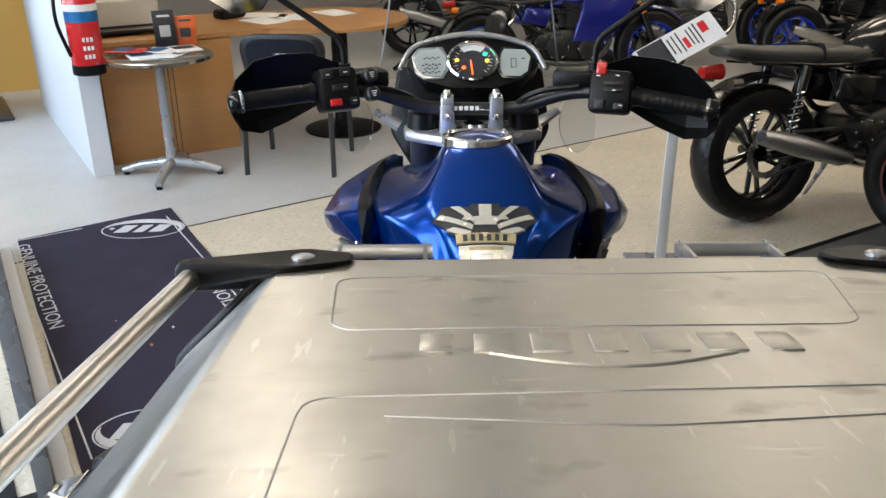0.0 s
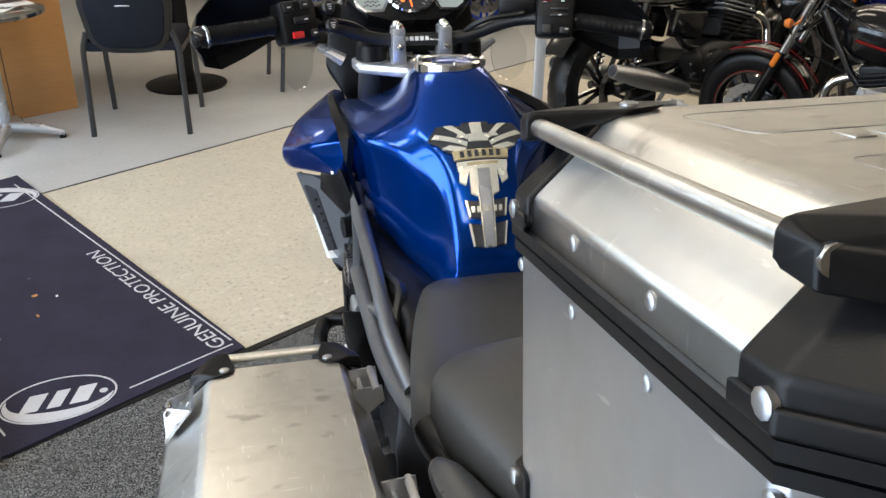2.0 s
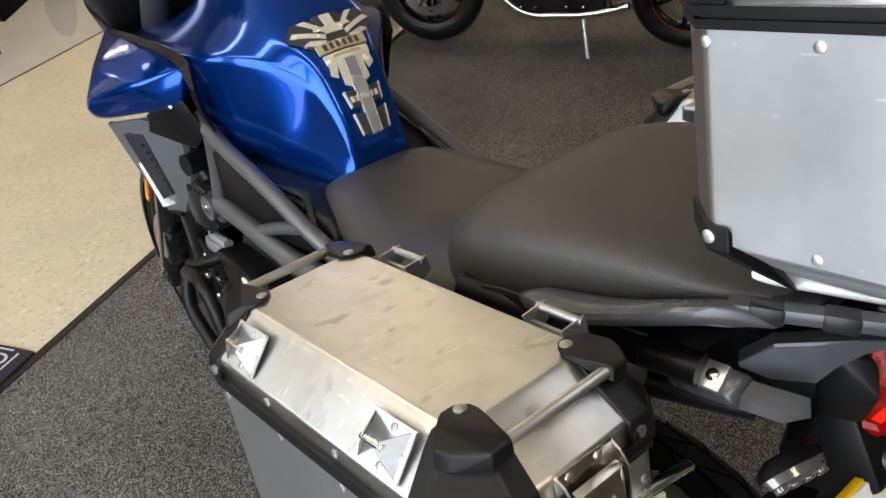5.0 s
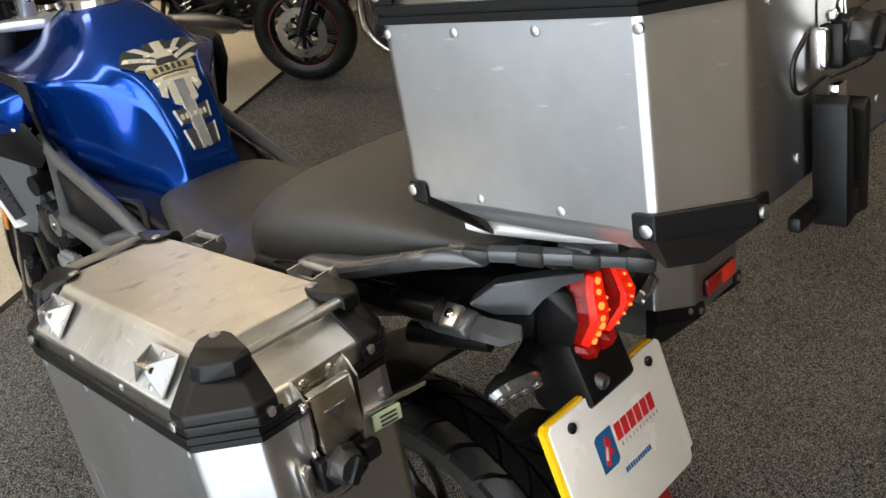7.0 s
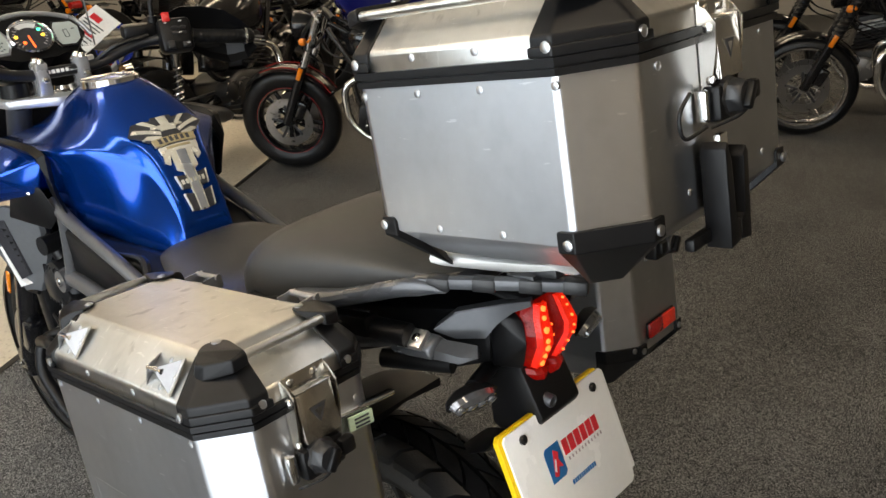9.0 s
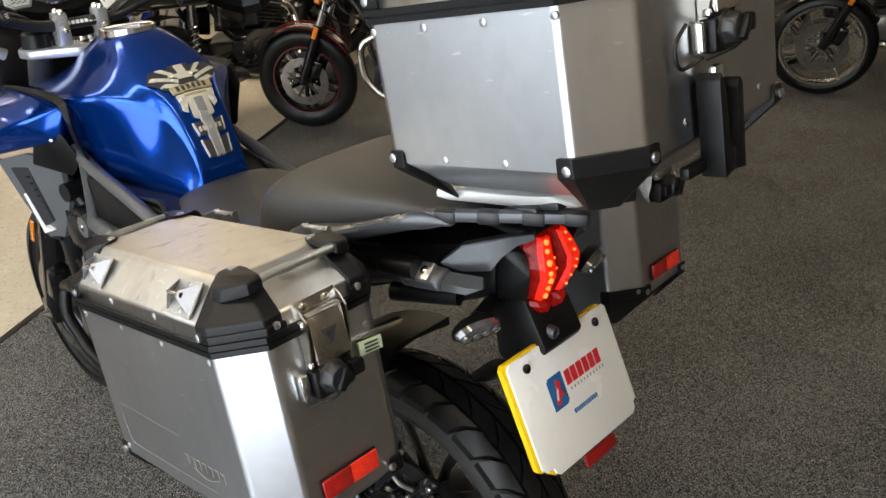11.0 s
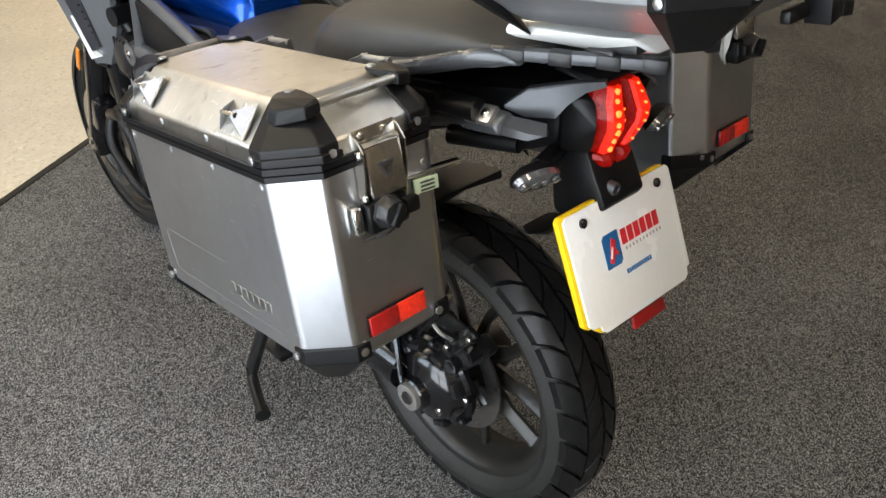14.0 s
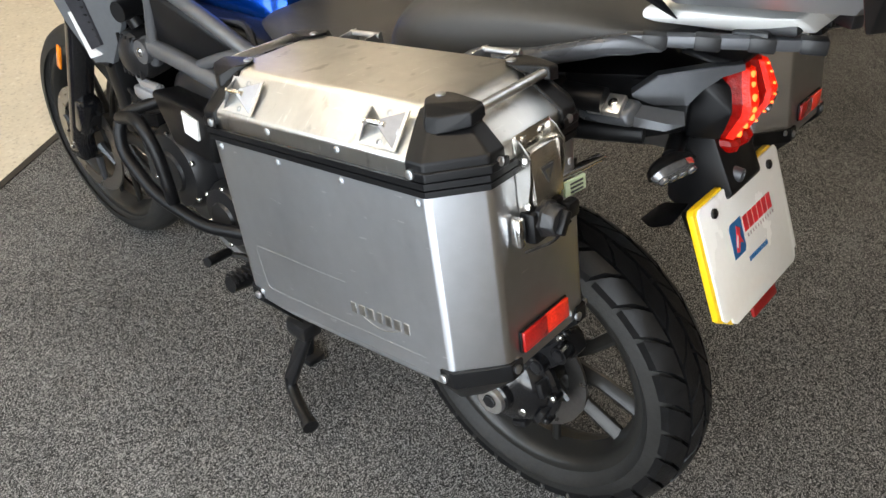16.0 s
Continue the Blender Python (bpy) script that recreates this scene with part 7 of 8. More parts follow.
    for s in (-1, 1):
        for y, z, r, d, mt in ((0.58, 0.36, 0.10, 0.20, ENGINE), (0.83, 0.34, 0.085, 0.19, SILVER if retro else ENGINE), (0.46, 0.40, 0.06, 0.19, ENGINE)):
            bm = B()
            lathe(bm, [(0.001, s * d * k), (r * 0.5 * k, s * d * k), (r * 0.9 * k, s * (d - 0.014) * k), (r * k, s * (d - 0.04) * k), (r * k, s * 0.10 * k), (0.001, s * 0.10 * k)], S(0, y, z), "x", 28)
            cov = part("engine_cover", bm, mt, eng)
            bolts("bolt", [(S(s * (d - 0.016), y + r * 0.88 * math.cos(a), z + r * 0.88 * math.sin(a)), (s, 0, 0)) for a in (radians(60 * q) for q in range(6))], cov, STEEL, 0.007, 0.006)
        # exhaust
        bm = B()
        tube(bm, [S(s * 0.07, 0.90, 0.62), S(s * 0.10, 1.04, 0.56), S(s * 0.13, 1.02, 0.34), S(s * 0.16, 0.85, 0.22), S(s * 0.18, 0.5, 0.24), S(s * 0.20, 0.30, 0.30)], 0.022 * k, 14, 0.10 * k)
        part("exhaust_header", bm, STEEL if retro or not sport else GRAPHITE, T, "bright exhaust pipe")
        if retro or s > 0:
            bm = B()
            tube(bm, [S(s * 0.20, 0.36, 0.29), S(s * 0.205, 0.30, 0.305), S(s * 0.215, 0.06, 0.38), S(s * 0.22, -0.10, 0.425), S(s * 0.22, -0.14, 0.437)], [0.024 * k, 0.042 * k, 0.050 * k, 0.036 * k, 0.032 * k], 20)
            sil = part("silencer", bm, ALU, T, "brushed steel silencer")
            bm = B()
            tube(bm, [S(s * 0.22, -0.135, 0.436), S(s * 0.22, -0.143, 0.4385)], [0.022 * k, 0.022 * k], 18)
            part("silencer_bore", bm, INK, sil)
        # swinging arm, shock, frame
        bm = B()
        tube(bm, [S(s * 0.10, 0, 0.32), S(s * 0.10, 0.25, 0.34), S(s * 0.09, 0.45, 0.38)], [0.022 * k, 0.026 * k, 0.03 * k], 10)
        part("swinging_arm", bm, GLOSS, T)
        if retro:
            bm = B()
            cyl(bm, S(s * 0.135, 0.06, 0.36), S(s * 0.125, 0.15, 0.70), 0.012 * k, 12)
            cyl(bm, S(s * 0.128, 0.12, 0.60), S(s * 0.125, 0.15, 0.71), 0.024 * k, 14)
            shock = part("shock_absorber", bm, GLOSS, T)
            bm = B()
            tube(bm, [Vector(S(s * 0.132, 0.07, 0.39)).lerp(Vector(S(s * 0.128, 0.125, 0.60)), q / 84) + Vector((0.026 * k * math.cos(q * 2 * math.pi / 12), 0.026 * k * math.sin(q * 2 * math.pi / 12), 0)) for q in range(85)], 0.0045 * k, 6)
            part("shock_spring", bm, CHROME, shock, "chromed coil spring")
        bm = B()
        tube(bm, [S(s * 0.10, 1.10, 0.90), S(s * 0.13, 0.90, 0.60), S(s * 0.13, 0.62, 0.45), S(s * 0.12, 0.40, 0.48), S(s * 0.11, 0.30, 0.68)], 0.017 * k, 10, 0.08)
        tube(bm, [S(s * 0.06, 1.10, 0.92), S(s * 0.10, 0.70, 0.72), S(s * 0.11, 0.30, 0.70), S(s * 0.09, -0.10, 0.74)], 0.014 * k, 10, 0.08)
        part("frame_tube", bm, GLOSS, T)
        bm = B()
        cyl(bm, S(s * 0.16, 0.40, 0.32), S(s * 0.28, 0.38, 0.33), 0.013 * k, 10)
        part("footpeg", bm, RUBBER, T)
        bm = B()
        hull(bm, [S(s * x, y, z) for x, y, z in ((0.10, 0.50, 0.50), (0.155, 0.50, 0.52), (0.10, 0.30, 0.54), (0.15, 0.30, 0.56), (0.10, 0.34, 0.68), (0.15, 0.34, 0.66), (0.10, 0.55, 0.66), (0.15, 0.55, 0.64))], 0.01)
        part("side_panel", bm, tank, T)
    bm = B()
    lathe(bm, [(0.10 * k, -0.004), (0.10 * k, 0.004), (0.075 * k, 0.004), (0.075 * k, -0.004)], S(0.085, 0, 0.32), "x", 40, closed=True)
    for q in range(40):
        a = 2 * math.pi * q / 40
        box(bm, Vector(S(0.085, 0, 0.32)) + Vector((0, 0.102 * k * math.cos(a), 0.102 * k * math.sin(a))), (0.006, 0.006, 0.008), 0, (math.degrees(a), 0, 0))
    part("rear_sprocket", bm, STEEL, T, "toothed steel rear sprocket")
    bm = B()
    for dz in (0.10, -0.10):
        tube(bm, [S(0.085, 0.0, 0.32 + dz), S(0.085, 0.42, 0.36 + dz * 0.5)], 0.008 * k, 6)
    part("chain", bm, GRAPHITE, T)
    # tank, seat, tail
    bm = body_loft(smooth_secs([(0.50 * k, 0.66 * k, 0.76 * k, 0.07 * k, 2.4), (0.55 * k, 0.65 * k, 0.83 * k, 0.11 * k, 2.5), (0.72 * k, 0.65 * k, 0.91 * k, 0.15 * k, 2.5), (0.92 * k, 0.67 * k, 0.93 * k, 0.14 * k, 2.5), (1.04 * k, 0.74 * k, 0.88 * k, 0.06 * k, 2.3)], 4), 28)
    tk = part("fuel_tank", bm, tank, T, sharp=70)
    if accent:
        for s in (-1, 1):
            bm = B()
            tube(bm, [S(s * 0.135, 0.58, 0.74), S(s * 0.155, 0.74, 0.77), S(s * 0.148, 0.92, 0.80)], 0.010 * k, 6, squash=0.6)
            part("accent_stripe", bm, accent, tk)
    secs = [(0.56, 0.68, 0.75, 0.09, 2.6), (0.45, 0.68, 0.78, 0.125, 2.8), (0.25, 0.70, 0.79, 0.13, 2.8), (0.02, 0.72, 0.80, 0.12, 2.8), (-0.16, 0.75, 0.82, 0.10, 2.6), (-0.22, 0.77, 0.81, 0.07, 2.4)] if retro else \
        [(0.56, 0.68, 0.75, 0.09, 2.6), (0.42, 0.68, 0.77, 0.125, 2.8), (0.25, 0.70, 0.80, 0.12, 2.8), (0.10, 0.76, 0.88, 0.11, 2.8), (-0.12, 0.82, 0.92, 0.08, 2.6), (-0.20, 0.86, 0.91, 0.05, 2.4)]
    st = part("seat", body_loft(smooth_secs([tuple(v * k for v in q[:4]) + (q[4],) for q in secs], 4), 28), VINYL, T, "black ribbed seat", sharp=70)
    bm = B()
    tube(bm, [S(-0.135, 0.24, 0.72), S(-0.11, 0.245, 0.795), S(0.11, 0.245, 0.795), S(0.135, 0.24, 0.72)], 0.010 * k, 8, 0.03)
    part("seat_strap", bm, PLASTIC, st)
    bm = B()
    tube(bm, [S(0, -0.20, 0.70), S(0, -0.30, 0.70)], [0.035 * k, 0.030 * k], 16)
    part("tail_light", bm, REFLECT, T, "red tail light")
    bm = B()
    rings = []
    for q in range(7):
        a = radians(70 + 13 * q)
        rings.append([(x, (R + 0.05 * k) * math.cos(a), 0.32 * k + (R + 0.05 * k - abs(x) * 0.2) * math.sin(a)) for x in (-0.08 * k, 0, 0.08 * k)] + [(x, (R + 0.045 * k) * math.cos(a), 0.32 * k + (R + 0.042 * k - abs(x) * 0.2) * math.sin(a)) for x in (0.08 * k, 0, -0.08 * k)])
    ring_faces(bm, rings)
    part("rear_mudguard", bm, GLOSS, T)
    for s in (-1, 1):
        bm = B()
        cyl(bm, S(s * 0.05, -0.20, 0.66), S(s * 0.13, -0.22, 0.66), 0.008 * k, 8)
        part("indicator_stem", bm, PLASTIC, T)
        bm = B()
        cyl(bm, S(s * 0.14, -0.20, 0.66), S(s * 0.14, -0.25, 0.66), 0.024 * k, 16)
        part("indicator", bm, CHROME if retro else ORANGE, T)
        bm = B()
        cyl(bm, S(s * 0.10, 1.20, 0.84), S(s * 0.17, 1.20, 0.84), 0.008 * k, 8)
        bolt(bm, S(s * 0.17, 1.22, 0.84), (0, 1, 0), 0.022 * k, 0.03)
        part("front_indicator", bm, ORANGE, T)
    bm = B()
    tube(bm, [S(-0.36, 0.98, 1.02), S(-0.24, 1.06, 1.04), S(-0.09, 1.12, 1.0), S(0.09, 1.12, 1.0), S(0.24, 1.06, 1.04), S(0.36, 0.98, 1.02)], 0.012 * k, 12, 0.06)
    hb = part("handlebar", bm, GLOSS, T)
    for s in (-1, 1):
        bm = B()
        cyl(bm, S(s * 0.26, 1.048, 1.037), S(s * 0.38, 0.967, 1.017), 0.017 * k, 14)
        part("grip", bm, RUBBER, hb)
        bm = B()
        tube(bm, [S(s * 0.22, 1.10, 1.03), S(s * 0.26, 1.12, 1.025), S(s * 0.36, 1.06, 1.0)], 0.007 * k, 8)
        part("control_lever", bm, SILVER, hb)
    for z in (0.80, 0.97):
        bm = B()
        box(bm, S(0, 1.17 - 0.4 * (z - 0.9), z), S(0.24, 0.06, 0.03), 0.008)
        part("fork_yoke", bm, GLOSS, T)
    bm = B()
    lathe(bm, [(0.001, 0.055 * k), (0.075 * k, 0.05 * k), (0.088 * k, 0.04 * k), (0.085 * k, 0.0), (0.05 * k, -0.07 * k), (0.001, -0.08 * k)], S(0, 1.27, 0.89), "y", 32)
    hl = part("headlight", bm, GLOSS, T)
    bm = B()
    lathe(bm, [(0.001, 0.064 * k), (0.06 * k, 0.060 * k), (0.078 * k, 0.052 * k), (0.001, 0.05 * k)], S(0, 1.27, 0.89), "y", 28)
    part("headlight_lens", bm, CHROME, hl)
    for q in range(5):
        bm = B()
        sx = -1 if q % 2 else 1
        tube(bm, [S(sx * (0.05 + 0.01 * q), 1.16, 0.98), S(sx * 0.14, 1.26, 0.88 - 0.02 * q), S(sx * 0.09, 1.18, 0.70), S(sx * 0.08, 0.95, 0.62)], 0.005 * k, 6, 0.06)
        part("cable", bm, RUBBER, T)
    if sport:
        for s in (-1, 1):
            bm = B()
            hull(bm, [S(s * x, y, z) for x, y, z in ((0.20, 0.98, 0.40), (0.22, 1.14, 0.62), (0.20, 1.22, 0.86), (0.12, 1.40, 0.92), (0.19, 0.78, 0.62), (0.18, 0.70, 0.40), (0.12, 0.70, 0.40), (0.12, 1.2, 0.6), (0.17, 0.8, 0.76))], 0.015)
            part("fairing", bm, tank, T, "glossy side fairing", sharp=30)
        bm = B()
        hull(bm, [S(s * x, y, z) for s in (-1, 1) for x, y, z in ((0.14, 1.30, 0.80), (0.13, 1.30, 0.98), (0.05, 1.50, 0.84), (0.05, 1.44, 0.92), (0.09, 1.24, 1.08))], 0.015)
        part("nose_fairing", bm, tank, T, sharp=30)
    # side stand and its pad
    bm = B()
    tube(bm, [S(-0.12, 0.55, 0.24), S(-0.24, 0.50, 0.012)], [0.014 * k, 0.011 * k], 10)
    part("side_stand", bm, SILVER, T, "silver side stand")
    bm = B()
    box(bm, S(-0.245, 0.495, 0.008), (0.09, 0.05, 0.012), 0.003)
    part("stand_pad", bm, BLUEPAD if not retro else RUBBER, T, "blue plastic stand pad" if not retro else "")
    return T


PALEPAINT = mat("pale_silver_paint", (0.58, 0.58, 0.58), 0.4, 0.2, vary=0.05)
BLUEPAD = mat("blue_pad", (0.03, 0.12, 0.45), 0.4, vary=0.1)
BLUERIM = mat("blue_rim_paint", (0.02, 0.05, 0.45), 0.25, 0.2, vary=0.1, coat=0.6)
BLUEFAIR = mat("blue_fairing_paint", (0.006, 0.012, 0.20), 0.2, 0.3, vary=0.1, coat=1.0)


def parked(x, y, heading, lean=-7):
    return Matrix.Translation((x, y, 0)) @ pose(0, 0, 0, 0, 0, heading - 90) @ pose(0, 0, 0, 0, lean, 0)


show_bike("motorcycle", "black retro roadster with a ribbed seat and steel silencers", parked(1.37, 3.77, 20), retro=True, k=1.07, tread=30)
show_bike("motorcycle", "black naked sports motorcycle with red pinstriped wheels", parked(2.06 + 0.774, 3.48 - 1.105, 125, -6), stripe=DARKRED, accent=DARKRED, k=0.95)
show_bike("motorcycle", "black classic motorcycle with chromed wire spoked wheels", parked(4.42 + 0.54, 1.46 - 1.28, 113), "spoked", rim=CHROME, retro=True, k=0.98)
show_bike("motorcycle", "black classic motorcycle with wire wheels in the row behind", parked(5.0 + 0.54, 1.95 - 1.28, 113), "spoked", rim=CHROME, retro=True, k=0.98)
show_bike("motorcycle", "blue faired sports motorcycle with blue rims", parked(1.45 - 1.40, 6.85 - 0.30, 10), rim=BLUERIM, tank=BLUEFAIR, sport=True)
show_bike("motorcycle", "black naked motorcycle with blue rims", parked(2.75 - 1.40, 8.0 - 0.30, 8), rim=BLUERIM, tank=GLOSS)
show_bike("motorcycle", "black naked motorcycle with blue rims", parked(4.1 - 1.40, 7.4 - 0.30, 12), rim=BLUERIM, tank=GLOSS)
show_bike("motorcycle", "black roadster with gloss tank in the back row", parked(3.0, 4.9, 25), tank=GLOSS)
show_bike("motorcycle", "dark blue faired motorcycle in the back row", parked(4.6, 4.2, 150), tank=BLUEFAIR, sport=True)
show_bike("motorcycle", "black roadster parked beyond the desk", parked(-0.6, 8.2, 10), retro=True)

# ---- price card on its stand ----
card = thing("sign_stand", Matrix(), "slim silver stand with a tilted price card", "sign", org=(0.80, 3.2, 0))
bm = B()
box(bm, (0.80, 3.2, 0.45), (0.045, 0.02, 0.88), 0.004)
part("post", bm, PALEPAINT, card, "pale silver post")
bm = B()
box(bm, (0.80, 3.2, 0.008), (0.28, 0.24, 0.016), 0.004)
part("base", bm, SILVER, card)
cy_ = Vector((0.86, 0.12, 0.46)).normalized()
cz_ = Vector((-0.25, -0.72, 0.62))
cz_ = (cz_ - cy_ * cz_.dot(cy_)).normalized()
cx_ = cy_.cross(cz_)
CM = Matrix.Translation((0.785, 3.19, 0.97)) @ Matrix((cx_, cy_, cz_)).transposed().to_4x4()
for nm, c, s, mt in (("card", (0, 0, 0), (0.135, 0.34, 0.006), PAPER), ("card_picture", (0, -0.10, 0.0035), (0.125, 0.11, 0.001), INK), ("card_band", (-0.02, 0.115, 0.0035), (0.05, 0.03, 0.001), INKRED), ("card_band", (0.01, 0.03, 0.0035), (0.05, 0.018, 0.001), INKRED)):
    bm = B()
    box(bm, c, s)
    bmesh.ops.transform(bm, verts=bm.verts, matrix=CM)
    part(nm, bm, mt, card)
for q in range(7):
    bm = B()
    box(bm, (-0.005, 0.085 - 0.017 * q if q < 3 else 0.07 - 0.02 * q, 0.0036), (0.10 - 0.012 * (q % 3), 0.006, 0.0008))
    bmesh.ops.transform(bm, verts=bm.verts, matrix=CM)
    part("card_line", bm, GRAPHITE, card)

# ---- office corner, in the room's coordinates ----
bm = B()
wall_pts = [(-0.134, 2.87), (-0.026, 2.85), (-0.026, 4.90), (-0.134, 4.90)]
ring_faces(bm, [[(a, b, z) for a, b in wall_pts] for z in (-0.003, 1.9)])
solid("wall_partition", bm, WALLWHITE, ROOM, "white painted partition wall end", "wall", kind="structure")
slab("wall_yellow", -1.4, 0.2, 5.6, 5.75, -0.003, HIGH, WALLYELLOW, label="yellow painted wall beyond the partition", category="wall")

ext = thing("fire_extinguisher", ROOM, "red fire extinguisher with a blue band on the partition", "fire extinguisher", org=(-0.08, 2.765, 0.62))
ec = (-0.08, 2.765)
for nm, prof, mt in (("cylinder", [(0.001, 0.66), (0.078, 0.66), (0.085, 0.675), (0.085, 1.14), (0.05, 1.19), (0.025, 1.21), (0.001, 1.21)], RED), ("base_ring", [(0.078, 0.615), (0.088, 0.62), (0.088, 0.67), (0.078, 0.672)], PLASTIC),
                      ("blue_band", [(0.0852, 0.90), (0.0862, 0.90), (0.0862, 0.955), (0.0852, 0.955)], INKBLUE), ("white_label", [(0.0852, 0.955), (0.086, 0.955), (0.086, 0.99), (0.0852, 0.99)], PAPER)):
    bm = B()
    lathe(bm, prof, (ec[0], ec[1], 0), "z", 32, closed=nm not in ("cylinder",))
    part(nm, bm, mt, ext)
for q in range(9):
    bm = B()
    box(bm, (ec[0] - 0.02 + 0.02 * (q % 3), ec[1] - 0.0852, 0.72 + 0.045 * (q // 3)), (0.013, 0.003, 0.022))
    part("label_mark", bm, PAPER, ext)
bm = B()
tube(bm, [(ec[0] - 0.02, ec[1], 1.22), (ec[0] - 0.12, ec[1] - 0.03, 1.15), (ec[0] - 0.135, ec[1] - 0.03, 0.90), (ec[0] - 0.085, ec[1] - 0.02, 0.72)], 0.010, 10, 0.06)
part("hose", bm, RUBBER, ext, "black rubber hose")
bm = B()
box(bm, (ec[0], ec[1] + 0.087, 0.95), (0.05, 0.006, 0.5), 0.002)
part("wall_bracket", bm, PLASTIC, ext)

desk = thing("desk", ROOM, "beech laminate desk with a rounded meeting end", "desk", org=(0.6, 3.4, 0))
bm = B()
box(bm, (0.41, 3.05, 0.347), (0.79, 0.022, 0.70), 0.002)
part("front_panel", bm, LAMINATE, desk)
for a in (0.40, 0.43):
    bm = B()
    box(bm, (a, 3.0375, 0.347), (0.004, 0.004, 0.68))
    part("panel_joint", bm, INK, desk)
bm = B()
box(bm, (0.02, 3.40, 0.347), (0.022, 0.66, 0.70), 0.002)
part("end_panel", bm, LAMINATE, desk)
bm = B()
box(bm, (0.79, 3.40, 0.347), (0.022, 0.66, 0.70), 0.002)
part("end_panel", bm, LAMINATE, desk)
bm = B()
top = [(-0.01, 3.92), (-0.01, 3.02), (0.80, 3.03), (1.05, 3.00), (1.25, 2.86)] + [(1.60 + 0.52 * math.cos(radians(a)), 3.26 + 0.52 * math.sin(radians(a))) for a in range(-110, 111, 10)] + [(1.0, 3.92)]
prism(bm, top, "xy", 0.702, 0.730, 0.003)
part("worktop", bm, LAMINATE, desk, "beech worktop with a rounded end")
bm = B()
cyl(bm, (1.56, 3.08, 0.02), (1.56, 3.08, 0.70), 0.055, 24)
lathe(bm, [(0.26, -0.003), (0.265, 0.008), (0.24, 0.018), (0.06, 0.03), (0.001, 0.03)], (1.56, 3.08, 0), "z", 40)
part("column", bm, PLASTIC, desk, "black column with a round foot")

for a, b, r, lab in ((1.15, 3.35, 18, ""), (1.38, 3.42, -25, ""), (1.25, 3.60, 60, ""), (1.70, 3.45, 10, "")):
    bm = B()
    box(bm, (0, 0, 0.001), (0.21, 0.297, 0.002))
    p = solid("paper_sheet", bm, PAPER, ROOM @ pose(a, b, 0.7305, 0, 0, r), "loose sheet of white paper on the desk", "paper", "papers on the desk")
bm = B()
box(bm, (0, 0, 0.03), (0.20, 0.12, 0.06), 0.02)
solid("desk_phone", bm, PLASTIC, ROOM @ pose(1.0, 3.62, 0.731, 0, 0, 20), "black telephone on the desk", "telephone")
prn = thing("printer", ROOM @ pose(0.24, 3.44, 0.731, 0, 0, 0), "cream office printer on the desk", "printer")
bm = B()
box(bm, (0, 0, 0.10), (0.42, 0.36, 0.20), 0.02)
part("body", bm, mat("cream_plastic", (0.62, 0.59, 0.52), 0.45, vary=0.05), prn)
bm = B()
box(bm, (0, -0.182, 0.05), (0.34, 0.02, 0.012), 0.003)
part("paper_slot", bm, INK, prn)
bm = B()
box(bm, (0, -0.20, 0.022), (0.32, 0.10, 0.012), 0.003)
part("paper_tray", bm, PLASTIC, prn)

tab = thing("bistro_table", Matrix.Translation((-1.785, 4.475, 0)), "round aluminium bistro table with a four-footed base", "table")
bm = B()
lathe(bm, [(0.001, 0.700), (0.285, 0.700), (0.300, 0.694), (0.300, 0.676), (0.292, 0.672), (0.001, 0.676)], (0, 0, 0), "z", 64)
part("tabletop", bm, STEEL, tab, "polished metal tabletop")
bm = B()
tube(bm, [(0, 0, 0.06), (0, 0, 0.675)], [0.030, 0.026], 20)
part("column", bm, SILVER, tab)
for q in range(4):
    a = radians(2 + 90 * q)
    bm = B()
    tube(bm, [(0.02 * math.cos(a), 0.02 * math.sin(a), 0.075), (0.18 * math.cos(a), 0.18 * math.sin(a), 0.055), (0.29 * math.cos(a), 0.29 * math.sin(a), 0.024)], [0.032, 0.028, 0.020], 10, squash=1.0)
    ft = part("foot", bm, SILVER, tab)
    bm = B()
    cyl(bm, (0.275 * math.cos(a), 0.275 * math.sin(a), -0.003), (0.275 * math.cos(a), 0.275 * math.sin(a), 0.016), 0.018, 14)
    part("glide", bm, PLASTIC, ft)
TABLE = Matrix.Translation((-1.785, 4.475, 0.7005)) @ pose(0, 0, 0, 0, 0, 20)
for q, (x, y, r, mt) in enumerate(((-0.08, -0.06, 10, PAPER), (0.07, -0.08, -30, PAPER), (0.03, 0.02, 55, PAPER), (0.15, 0.0, 15, PAPER), (-0.15, 0.03, 70, RED))):
    bm = B()
    box(bm, (0, 0, 0.003), (0.15, 0.21, 0.005), 0.001)
    mg = solid("magazine", bm, mt, TABLE @ pose(x, y, 0.0055 * q, 0, 0, r), "glossy brochure lying on the bistro table", "brochure", "brochures")
    bm = B()
    box(bm, (0.0, 0.03, 0.0058), (0.12, 0.09, 0.0006))
    part("cover_picture", bm, INKBLUE if q % 2 == 0 else INK, mg)
